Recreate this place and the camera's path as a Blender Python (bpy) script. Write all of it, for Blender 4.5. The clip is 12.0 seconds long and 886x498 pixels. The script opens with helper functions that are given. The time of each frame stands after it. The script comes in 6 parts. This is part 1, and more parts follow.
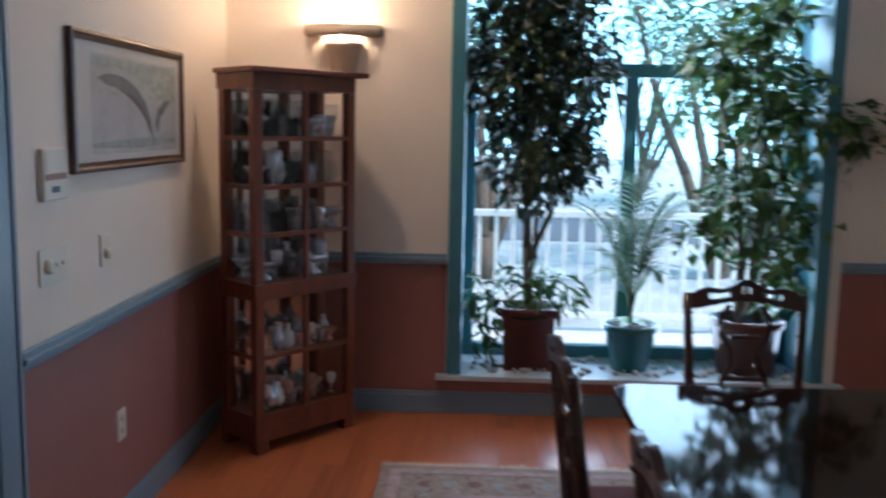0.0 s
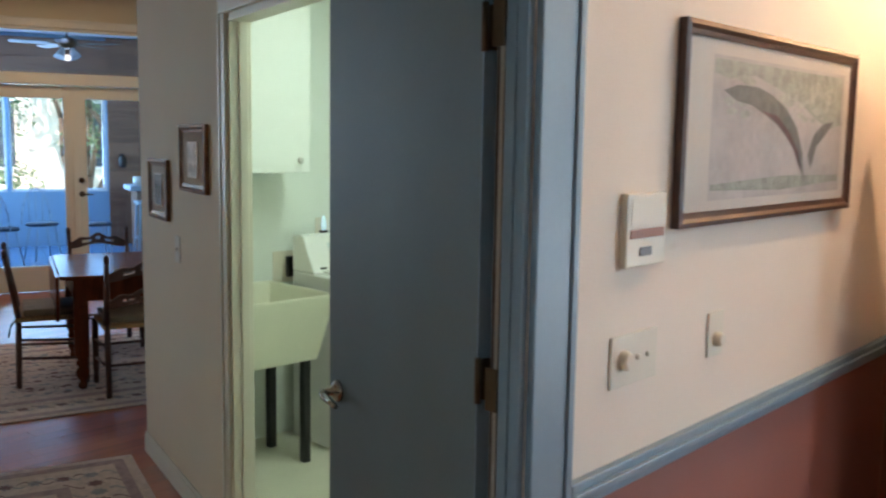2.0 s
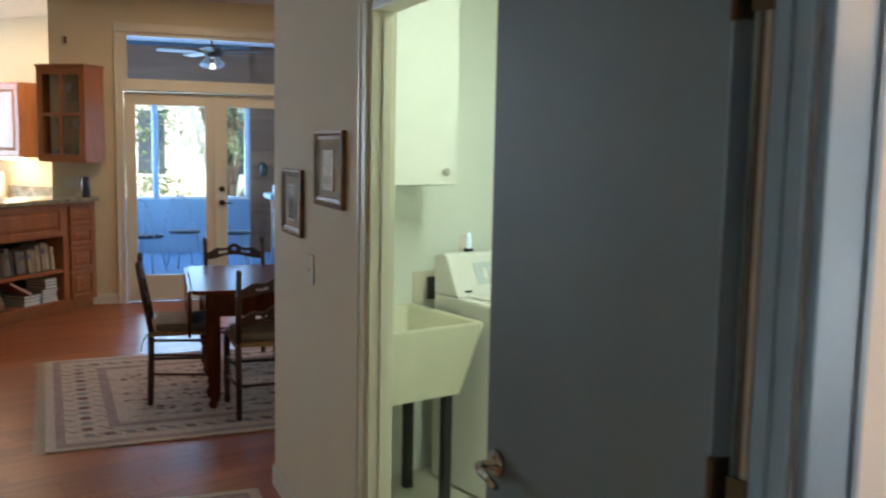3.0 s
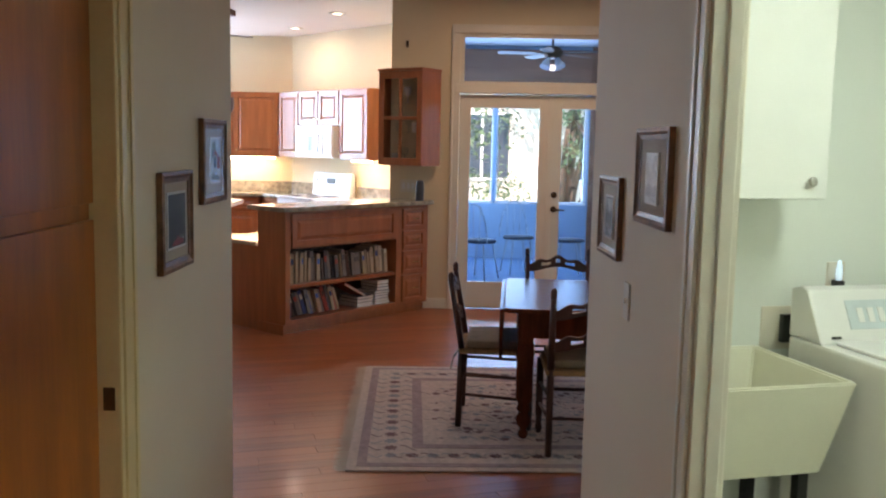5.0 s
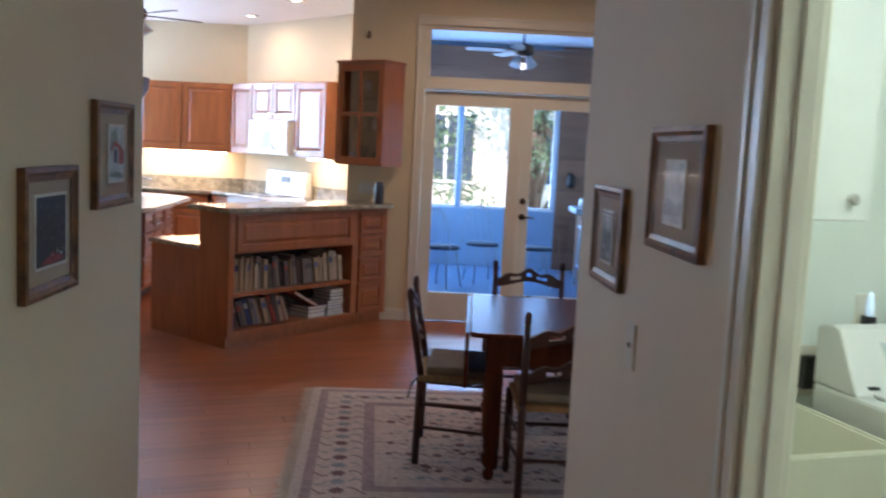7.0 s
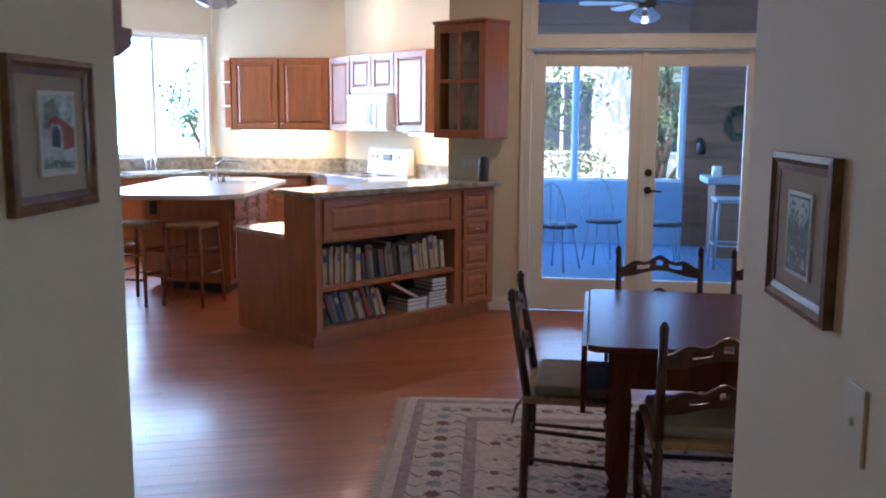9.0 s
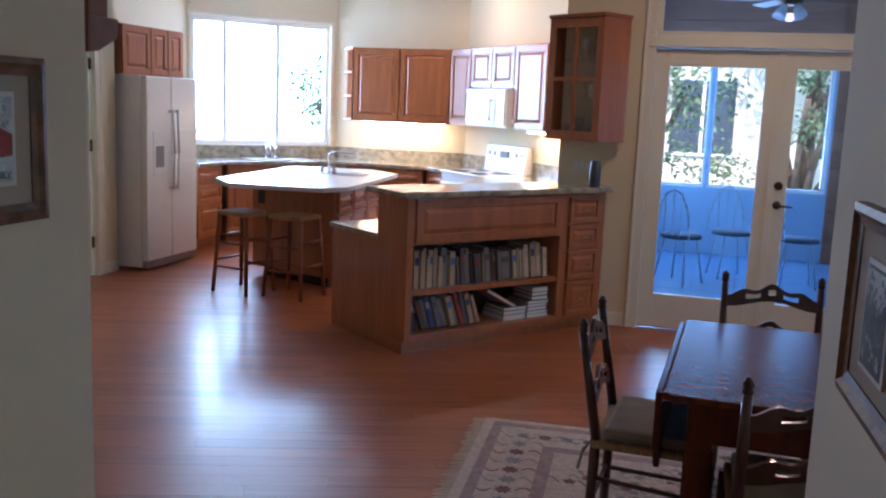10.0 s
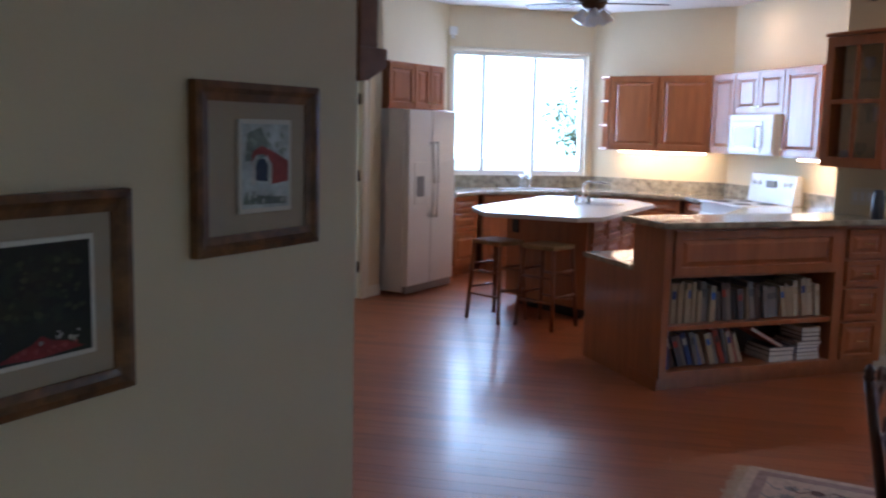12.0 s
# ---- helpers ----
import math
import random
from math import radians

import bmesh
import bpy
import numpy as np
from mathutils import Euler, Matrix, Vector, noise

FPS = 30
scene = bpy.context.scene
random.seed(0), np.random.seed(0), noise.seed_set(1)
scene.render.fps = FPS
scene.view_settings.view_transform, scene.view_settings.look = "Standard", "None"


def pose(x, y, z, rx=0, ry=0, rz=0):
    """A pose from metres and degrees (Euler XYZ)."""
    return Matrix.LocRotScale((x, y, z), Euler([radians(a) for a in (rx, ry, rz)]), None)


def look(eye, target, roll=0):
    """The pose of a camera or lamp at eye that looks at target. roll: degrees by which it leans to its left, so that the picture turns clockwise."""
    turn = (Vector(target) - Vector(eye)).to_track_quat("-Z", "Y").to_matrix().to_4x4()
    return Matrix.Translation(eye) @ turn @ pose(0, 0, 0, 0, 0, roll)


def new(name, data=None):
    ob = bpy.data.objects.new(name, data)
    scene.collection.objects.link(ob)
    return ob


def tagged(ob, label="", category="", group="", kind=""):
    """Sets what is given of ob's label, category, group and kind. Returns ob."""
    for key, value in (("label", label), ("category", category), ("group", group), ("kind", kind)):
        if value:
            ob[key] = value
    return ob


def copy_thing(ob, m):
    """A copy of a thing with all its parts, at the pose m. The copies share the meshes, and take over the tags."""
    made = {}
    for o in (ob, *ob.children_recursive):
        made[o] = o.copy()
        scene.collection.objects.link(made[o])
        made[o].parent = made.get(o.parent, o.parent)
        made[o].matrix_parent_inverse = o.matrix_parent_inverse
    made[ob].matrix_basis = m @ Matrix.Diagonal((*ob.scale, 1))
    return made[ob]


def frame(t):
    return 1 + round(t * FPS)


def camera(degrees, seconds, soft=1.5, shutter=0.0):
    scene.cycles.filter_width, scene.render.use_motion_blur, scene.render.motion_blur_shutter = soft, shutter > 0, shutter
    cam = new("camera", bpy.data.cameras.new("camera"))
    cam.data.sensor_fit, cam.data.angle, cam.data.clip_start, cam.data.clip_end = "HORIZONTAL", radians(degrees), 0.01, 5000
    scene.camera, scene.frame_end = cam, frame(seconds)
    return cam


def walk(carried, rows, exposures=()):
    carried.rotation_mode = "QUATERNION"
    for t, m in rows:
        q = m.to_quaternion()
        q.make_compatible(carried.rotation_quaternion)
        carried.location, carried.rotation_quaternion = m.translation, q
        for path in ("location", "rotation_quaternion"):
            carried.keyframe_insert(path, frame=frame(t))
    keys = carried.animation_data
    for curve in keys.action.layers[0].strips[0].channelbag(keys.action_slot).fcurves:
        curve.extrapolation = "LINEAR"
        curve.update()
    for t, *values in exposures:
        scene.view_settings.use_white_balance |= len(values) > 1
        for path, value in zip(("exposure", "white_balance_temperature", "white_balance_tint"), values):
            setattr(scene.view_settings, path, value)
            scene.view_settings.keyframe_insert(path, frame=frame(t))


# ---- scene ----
cam = camera(52.0, 12.0, 2.1, 0.4)
PATH = [
    (0, (-0.697, -5.42, 1.604), (1.14, -4.675, 1.335), 1.0),
    (0.5, (-0.389, -5.199, 1.612), (1.309, -4.171, 1.364), 1.7),
    (1, (-0.18, -5.028, 1.606), (1.282, -3.684, 1.361), -0.5),
    (1.1, (-0.144, -4.988, 1.62), (1.264, -3.591, 1.362), -0.5),
    (1.5, (0.072, -4.873, 1.614), (1.211, -3.249, 1.357), 2.0),
    (2, (0.197, -4.754, 1.623), (1.116, -2.993, 1.382), 0.9),
    (2.5, (0.266, -4.518, 1.609), (1.07, -2.704, 1.356), 1.3),
    (3, (0.32, -4.24, 1.617), (0.972, -2.363, 1.392), 1.1),
    (3.5, (0.402, -4.055, 1.603), (0.842, -2.119, 1.368), 0.4),
    (3.7, (0.45, -3.997, 1.601), (0.772, -2.037, 1.361), 1.2),
    (5.3, (0.527, -3.482, 1.611), (0.414, -1.499, 1.383), 1.1),
    (5.5, (0.513, -3.417, 1.619), (0.389, -1.435, 1.378), 1.2),
    (6, (0.483, -3.297, 1.621), (0.405, -1.314, 1.376), 0.7),
    (6.5, (0.49, -3.174, 1.608), (0.607, -1.192, 1.361), 2.1),
    (7, (0.505, -2.964, 1.598), (0.509, -0.977, 1.374), 2.8),
    (7.5, (0.512, -2.714, 1.597), (0.249, -0.741, 1.408), 3.6),
    (7.7, (0.507, -2.653, 1.598), (0.177, -0.693, 1.38), 2.6),
    (9.3, (0.575, -1.951, 1.569), (0.323, 0.012, 1.277), 0.1),
    (9.5, (0.598, -1.871, 1.586), (0.245, 0.075, 1.293), 0.5),
    (10, (0.749, -1.683, 1.623), (0.198, 0.213, 1.309), 2.3),
    (10.5, (0.78, -1.616, 1.622), (0.131, 0.25, 1.31), 0.7),
    (11, (0.766, -1.623, 1.623), (0.013, 0.211, 1.354), 2.0),
    (11.5, (0.746, -1.614, 1.618), (-0.136, 0.161, 1.348), 0.8),
    (12, (0.703, -1.623, 1.608), (-0.352, 0.056, 1.343), 1.3),
]
walk(cam, [(t, look(e, g, r)) for t, e, g, r in PATH], [(0, -0.15, 5450, 18), (1.0, 0.36, 5900, 20), (1.5, 0.72, 6250, 20), (2.5, 0.95, 6800, 20), (3.7, 1.02, 7200, 24), (5.5, 0.94, 6700, 34), (6.5, 0.88, 6200, 27), (7.5, 0.89, 6400, 36), (9.5, 0.80, 5750, 29), (10.5, 0.55, 5800, 32), (12, 0.22, 5900, 32)])

# ---- world, sun, lamps ----
world = bpy.data.worlds.new("sky")
scene.world = world
world.use_nodes = True
wn = world.node_tree.nodes
sky = wn.new("ShaderNodeTexSky")
sky.sky_type, sky.sun_disc = "NISHITA", False
SUN_EL, SUN_ROT = radians(52.3), radians(188.7)
sky.sun_elevation, sky.sun_rotation = SUN_EL, SUN_ROT
world.node_tree.links.new(sky.outputs[0], wn["Background"].inputs[0])
wn["Background"].inputs[1].default_value = 0.15


def lamp(name, kind, m, power, color, size=0.1, size_y=None, angle=None):
    d = bpy.data.lights.new(name, kind)
    d.energy, d.color = power, color
    if kind == "AREA":
        d.size = size
        if size_y:
            d.shape, d.size_y = "RECTANGLE", size_y
    elif kind == "SUN":
        d.angle = angle
    else:
        d.shadow_soft_size = size
    ob = new(name, d)
    ob.matrix_world = m
    return ob


lamp("sun", "SUN", look((0, 0, 0), (0.10, 0.65, -0.85)), 5.0, (1.0, 0.93, 0.82), angle=0.009)
lamp("kitchen_window_sky", "AREA", look((-4.42, 8.16, 1.80), (-3.4, 7.2, 1.75)), 76, (0.52, 0.76, 1.0), 1.55, 1.3)
lamp("dining_window_sky", "AREA", look((4.70, -4.40, 1.5), (2.2, -4.7, 1.85)), 92, (0.70, 0.88, 1.0), 1.9, 2.3)
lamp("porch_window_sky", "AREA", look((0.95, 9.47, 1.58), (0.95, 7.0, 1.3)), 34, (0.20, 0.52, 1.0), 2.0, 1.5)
# fill lamp in the added east opening of the breakfast corner
lamp("breakfast_fill_sky", "AREA", look((4.24, 3.55, 1.65), (3.0, 3.5, 1.5)), 2, (0.95, 0.95, 0.95), 0.95, 1.0)
# warm fill from an added downlight, out of view above the breakfast corner
lamp("breakfast_fill_lamp", "AREA", look((0.9, 3.9, 2.975), (0.9, 3.9, 0)), 7.5, (1.0, 0.77, 0.50), 0.10)
lamp("porch_side_sky", "AREA", look((-0.08, 8.3, 1.6), (2.0, 8.2, 1.6)), 22, (0.30, 0.60, 1.0), 1.7, 1.5)
lamp("sconce_lamp", "POINT", Matrix.Translation((3.66, -3.03, 2.17)), 11.5, (1.0, 0.70, 0.38), 0.04)
lamp("dining_downlight_lamp", "AREA", look((3.06, -3.17, 2.975), (3.06, -3.17, 0)), 15, (1.0, 0.70, 0.42), 0.10)
lamp("laundry_lamp", "AREA", look((1.9, -1.5, 2.51), (1.9, -1.5, 0)), 8.5, (0.72, 1.0, 0.83), 0.17, 1.1)
for x, y, w in ((-1.09, 6.45, 10), (-1.83, 7.80, 4)):
    lamp("downlight_lamp", "AREA", look((x, y, 2.975), (x, y, 0)), w, (1.0, 0.80, 0.54), 0.10)
lamp("under_cabinet_lamp", "AREA", look((-2.78, 8.56, 1.365), (-2.78, 8.62, 0)), 3.6, (1.0, 0.78, 0.45), 1.0, 0.03)
lamp("under_cabinet_lamp", "AREA", look((-0.93, 7.32, 1.365), (-0.90, 7.36, 0)), 1.5, (1.0, 0.80, 0.48), 0.35, 0.03)

# ---- materials ----
MATS = {}


def mat(name, color, rough=0.6, metal=0.0, vary=0.12, scale=6.0, bump=0.1, fine=90.0, stretch=(1, 1, 1), coat=0.0, spec=0.5, rnd=0.0, color2=None, island=0.0, turn=0.0):
    """A painted, wooden or stone surface: two scales of variation and a fine relief."""
    if name in MATS:
        return MATS[name]
    m = bpy.data.materials.new(name)
    m.use_nodes = True
    nt = m.node_tree
    b = nt.nodes["Principled BSDF"]
    b.inputs["Roughness"].default_value, b.inputs["Metallic"].default_value = rough, metal
    b.inputs["Coat Weight"].default_value, b.inputs["Coat Roughness"].default_value = coat, 0.12
    b.inputs["Specular IOR Level"].default_value = spec
    tc = nt.nodes.new("ShaderNodeTexCoord")
    mp = nt.nodes.new("ShaderNodeMapping")
    mp.inputs["Scale"].default_value = stretch
    if turn:
        pre = nt.nodes.new("ShaderNodeVectorRotate")
        pre.rotation_type = "Z_AXIS"
        pre.inputs["Angle"].default_value = radians(turn)
        nt.links.new(tc.outputs["Object"], pre.inputs["Vector"])
    nt.links.new(pre.outputs[0] if turn else tc.outputs["Object"], mp.inputs[0])
    n1, n2 = nt.nodes.new("ShaderNodeTexNoise"), nt.nodes.new("ShaderNodeTexNoise")
    n1.inputs["Scale"].default_value, n2.inputs["Scale"].default_value = scale, fine
    n1.inputs["Detail"].default_value, n2.inputs["Detail"].default_value = 4, 3
    for n in (n1, n2):
        nt.links.new(mp.outputs[0], n.inputs["Vector"])
    mixv = nt.nodes.new("ShaderNodeMath")
    mixv.operation = "MULTIPLY_ADD"
    nt.links.new(n2.outputs[0], mixv.inputs[0])
    mixv.inputs[1].default_value = 0.35
    nt.links.new(n1.outputs[0], mixv.inputs[2])
    if rnd or island:
        oi = nt.nodes.new("ShaderNodeNewGeometry" if island else "ShaderNodeObjectInfo")
        add = nt.nodes.new("ShaderNodeMath")
        add.operation = "MULTIPLY_ADD"
        nt.links.new(oi.outputs["Random Per Island" if island else "Random"], add.inputs[0])
        add.inputs[1].default_value = rnd or island
        nt.links.new(mixv.outputs[0], add.inputs[2])
        mixv = add
    ramp = nt.nodes.new("ShaderNodeValToRGB")
    c2 = color2 or tuple(min(1, c * (1 + vary)) for c in color)
    c1 = tuple(c * (1 - vary) for c in color)
    ramp.color_ramp.elements[0].color, ramp.color_ramp.elements[1].color = (*c1, 1), (*c2, 1)
    ramp.color_ramp.elements[0].position, ramp.color_ramp.elements[1].position = 0.42, 0.95 + rnd + island
    nt.links.new(mixv.outputs[0], ramp.inputs[0])
    nt.links.new(ramp.outputs[0], b.inputs["Base Color"])
    if bump:
        bp = nt.nodes.new("ShaderNodeBump")
        bp.inputs["Strength"].default_value, bp.inputs["Distance"].default_value = bump, 0.004
        nt.links.new(n2.outputs[0], bp.inputs["Height"])
        nt.links.new(bp.outputs[0], b.inputs["Normal"])
    MATS[name] = m
    return m


def glow(name, color, strength):
    if name not in MATS:
        m = bpy.data.materials.new(name)
        m.use_nodes = True
        b = m.node_tree.nodes["Principled BSDF"]
        b.inputs["Base Color"].default_value = (*color, 1)
        b.inputs["Emission Color"].default_value = (*color, 1)
        b.inputs["Emission Strength"].default_value = strength
        MATS[name] = m
    return MATS[name]


def glass(name, tint=(1, 1, 1), rough=0.0, gloss=0.7):
    """A thin pane: mostly clear, with a mirror gloss that grows at a slant."""
    if name not in MATS:
        m = bpy.data.materials.new(name)
        m.use_nodes = True
        nt = m.node_tree
        nt.nodes.remove(nt.nodes["Principled BSDF"])
        t, g, mx, lw, pw, ml = (nt.nodes.new(k) for k in ("ShaderNodeBsdfTransparent", "ShaderNodeBsdfGlossy", "ShaderNodeMixShader", "ShaderNodeLayerWeight", "ShaderNodeMath", "ShaderNodeMath"))
        t.inputs[0].default_value, g.inputs["Roughness"].default_value = (*tint, 1), rough
        lw.inputs[0].default_value = 0.5
        pw.operation, ml.operation = "POWER", "MULTIPLY_ADD"
        pw.inputs[1].default_value, ml.inputs[1].default_value, ml.inputs[2].default_value = 4.0, gloss, 0.035 * gloss
        nt.links.new(lw.outputs["Facing"], pw.inputs[0])
        nt.links.new(pw.outputs[0], ml.inputs[0])
        nt.links.new(ml.outputs[0], mx.inputs[0])
        nt.links.new(t.outputs[0], mx.inputs[1])
        nt.links.new(g.outputs[0], mx.inputs[2])
        nt.links.new(mx.outputs[0], nt.nodes["Material Output"].inputs[0])
        MATS[name] = m
    return MATS[name]


CREAM = mat("cream_wall_paint", (0.74, 0.64, 0.44), 0.75, vary=0.04, scale=1.5, bump=0.15, fine=160)
HALL = mat("hall_wall_paint", (0.78, 0.66, 0.49), 0.75, vary=0.04, scale=1.5, bump=0.15, fine=160)
MINT = mat("laundry_wall_paint", (0.78, 0.82, 0.76), 0.7, vary=0.03, scale=1.5, bump=0.1, fine=160)
TERRA = mat("terracotta_wall_paint", (0.30, 0.115, 0.085), 0.6, vary=0.08, scale=2, bump=0.15, fine=140)
PEACH = mat("peach_wall_paint", (0.80, 0.71, 0.61), 0.75, vary=0.04, scale=1.5, bump=0.15, fine=160)
BLUE = mat("slate_blue_paint", (0.19, 0.27, 0.33), 0.4, vary=0.06, scale=3, bump=0.05)
BLUEDOOR = mat("grey_blue_door_paint", (0.145, 0.19, 0.21), 0.55, vary=0.08, scale=3, bump=0.06, spec=0.35)
TRIM = mat("cream_trim_paint", (0.78, 0.74, 0.62), 0.4, vary=0.03, scale=3, bump=0.04)
CEIL = mat("ceiling_paint", (0.80, 0.78, 0.74), 0.85, vary=0.02, scale=2, bump=0.3, fine=120)
CHERRY = mat("cherry_cabinet_wood", (0.40, 0.135, 0.046), 0.34, vary=0.2, scale=3, stretch=(6, 6, 0.7), fine=30, bump=0.04, coat=0.3)
OAK = mat("oak_door_wood", (0.42, 0.125, 0.016), 0.4, vary=0.28, scale=3.4, stretch=(3, 3, 0.4), fine=18, bump=0.06, coat=0.2)
MAHOG = mat("dark_mahogany_wood", (0.125, 0.028, 0.012), 0.24, vary=0.4, scale=4, stretch=(5, 5, 1), fine=30, bump=0.03, coat=0.0, spec=0.16)
FLOORW = mat("floor_plank_wood", (0.36, 0.105, 0.036), 0.36, vary=0.3, scale=2.2, stretch=(0.8, 14, 1), fine=12, bump=0.03, coat=0.12, rnd=0.45)
FLOORW2 = mat("floor_plank_wood_rest", (0.36, 0.105, 0.036), 0.36, vary=0.3, scale=2.2, stretch=(0.8, 14, 1), fine=12, bump=0.03, coat=0.12, island=0.45, turn=-20)
GAP = mat("plank_gap", (0.10, 0.035, 0.016), 0.6)
GRANITE = mat("speckled_granite", (0.34, 0.30, 0.22), 0.15, vary=0.55, scale=14, fine=130, bump=0.0, coat=0.3)
SOLIDTOP = mat("pale_solid_worktop", (0.66, 0.64, 0.62), 0.25, vary=0.05, scale=30, fine=200, bump=0)
WHITE = mat("white_enamel", (0.80, 0.80, 0.78), 0.25, vary=0.02, bump=0)
TILE = mat("porch_tile", (0.14, 0.27, 0.44), 0.2, vary=0.12, scale=4, bump=0.04, rnd=0.15)
VINYL = mat("laundry_vinyl_floor", (0.62, 0.60, 0.48), 0.35, vary=0.06, scale=4, bump=0.05)


# ---- mesh helpers ----
def boxes(*some, bevel=0.0):
    """A bmesh of boxes, each x0, y0, z0, x1, y1, z1."""
    bm = bmesh.new()
    for x0, y0, z0, x1, y1, z1 in some:
        r = bmesh.ops.create_cube(bm, size=1)
        bmesh.ops.transform(bm, matrix=Matrix.Translation(((x0 + x1) / 2, (y0 + y1) / 2, (z0 + z1) / 2)) @ Matrix.Diagonal((abs(x1 - x0), abs(y1 - y0), abs(z1 - z0), 1)), verts=r["verts"])
    if bevel:
        bmesh.ops.bevel(bm, geom=bm.edges[:], offset=bevel, segments=2, affect="EDGES", profile=0.6)
    return bm


def prism(points, z0, z1, bevel=0.0):
    """A bmesh of a plan outline raised from z0 to z1."""
    bm = bmesh.new()
    f = bm.faces.new([bm.verts.new((x, y, z0)) for x, y in points])
    r = bmesh.ops.extrude_face_region(bm, geom=[f])
    bmesh.ops.translate(bm, vec=(0, 0, z1 - z0), verts=[v for v in r["geom"] if isinstance(v, bmesh.types.BMVert)])
    bmesh.ops.recalc_face_normals(bm, faces=bm.faces)
    if bevel:
        bmesh.ops.bevel(bm, geom=bm.edges[:], offset=bevel, segments=2, affect="EDGES", profile=0.6)
    return bm


def turned(profile, n=16, bm=None, m=None):
    """A turned solid: profile of radius, height from bottom to top."""
    bm = bm or bmesh.new()
    rings = []
    for r, z in profile:
        rings.append([bm.verts.new((m or Matrix()) @ Vector((r * math.cos(2 * math.pi * k / n), r * math.sin(2 * math.pi * k / n), z))) for k in range(n)])
    for a, b in zip(rings, rings[1:]):
        for k in range(n):
            bm.faces.new((a[k], a[(k + 1) % n], b[(k + 1) % n], b[k])).smooth = True
    bm.faces.new(rings[0][::-1])
    bm.faces.new(rings[-1])
    return bm


def rod(p, q, r, n=10, bm=None, r2=None):
    """A round bar from p to q."""
    p, q = Vector(p), Vector(q)
    m = Matrix.Translation(p) @ (q - p).to_track_quat("Z", "Y").to_matrix().to_4x4()
    return turned([(r, 0), (r if r2 is None else r2, (q - p).length)], n, bm, m)


def tube(pts, r, n=8):
    """One smooth bent bar through the points."""
    bm = bmesh.new()
    rings = []
    for k, p in enumerate(pts):
        d = (pts[min(k + 1, len(pts) - 1)] - pts[max(k - 1, 0)]).normalized()
        m = Matrix.Translation(p) @ d.to_track_quat("Z", "Y").to_matrix().to_4x4()
        rings.append([bm.verts.new(m @ Vector((r * math.cos(2 * math.pi * j / n), r * math.sin(2 * math.pi * j / n), 0))) for j in range(n)])
    for a, b in zip(rings, rings[1:]):
        for j in range(n):
            bm.faces.new((a[j], a[(j + 1) % n], b[(j + 1) % n], b[j])).smooth = True
    bm.faces.new(rings[0][::-1])
    bm.faces.new(rings[-1])
    return bm


def part(name, bm, material, parent=None, label="", m=None):
    me = bpy.data.meshes.new(name)
    bm.to_mesh(me)
    bm.free()
    me.materials.append(material)
    ob = new(name, me)
    if parent:
        ob.parent = parent
    if m is not None:
        ob.matrix_basis = m
    if label:
        ob["label"] = label
    return ob


def thing(name, m, label, category, group=""):
    ob = new(name)
    ob.empty_display_size = 0.1
    ob.matrix_basis = m
    return tagged(ob, label, category, group)


def at(x, y, deg=0.0, z=0.0):
    return pose(x, y, z, 0, 0, deg)


def wall(name, p, q, thick, z1, material, holes=(), label="", z0=0.0):
    """A wall whose seen face runs from p to q; it is thick to the right of that way. holes: s0, s1, z0, z1."""
    p, q = Vector(p), Vector(q)
    length = (q - p).length
    ss = sorted({0, length, *[h[0] for h in holes], *[h[1] for h in holes]})
    zz = sorted({z0, z1, *[h[2] for h in holes], *[h[3] for h in holes]})
    solid = lambda a, b: 0 <= a < len(ss) - 1 and 0 <= b < len(zz) - 1 and not any(h[0] <= (ss[a] + ss[a + 1]) / 2 <= h[1] and h[2] <= (zz[b] + zz[b + 1]) / 2 <= h[3] for h in holes)
    bm = bmesh.new()
    V = lambda s, y, z: bm.verts.new((s, y, z))
    for a in range(len(ss) - 1):
        for b in range(len(zz) - 1):
            if not solid(a, b):
                continue
            s0, s1, u0, u1 = ss[a], ss[a + 1], zz[b], zz[b + 1]
            bm.faces.new((V(s0, 0, u0), V(s0, 0, u1), V(s1, 0, u1), V(s1, 0, u0)))
            bm.faces.new((V(s0, -thick, u0), V(s1, -thick, u0), V(s1, -thick, u1), V(s0, -thick, u1)))
            for (c, d), e in (((a - 1, b), (s0, u0, s0, u1)), ((a + 1, b), (s1, u1, s1, u0)), ((a, b - 1), (s1, u0, s0, u0)), ((a, b + 1), (s0, u1, s1, u1))):
                if not solid(c, d):
                    bm.faces.new((V(e[0], 0, e[1]), V(e[0], -thick, e[1]), V(e[2], -thick, e[3]), V(e[2], 0, e[3])))
    bmesh.ops.remove_doubles(bm, verts=bm.verts, dist=1e-5)
    bmesh.ops.recalc_face_normals(bm, faces=bm.faces)
    ob = part(name, bm, material)
    ob.matrix_basis = at(p.x, p.y, math.degrees(math.atan2(q.y - p.y, q.x - p.x)))
    return tagged(ob, label or name.replace("_", " "), "wall", kind="structure")


# ---- plan ----
H = 3.0
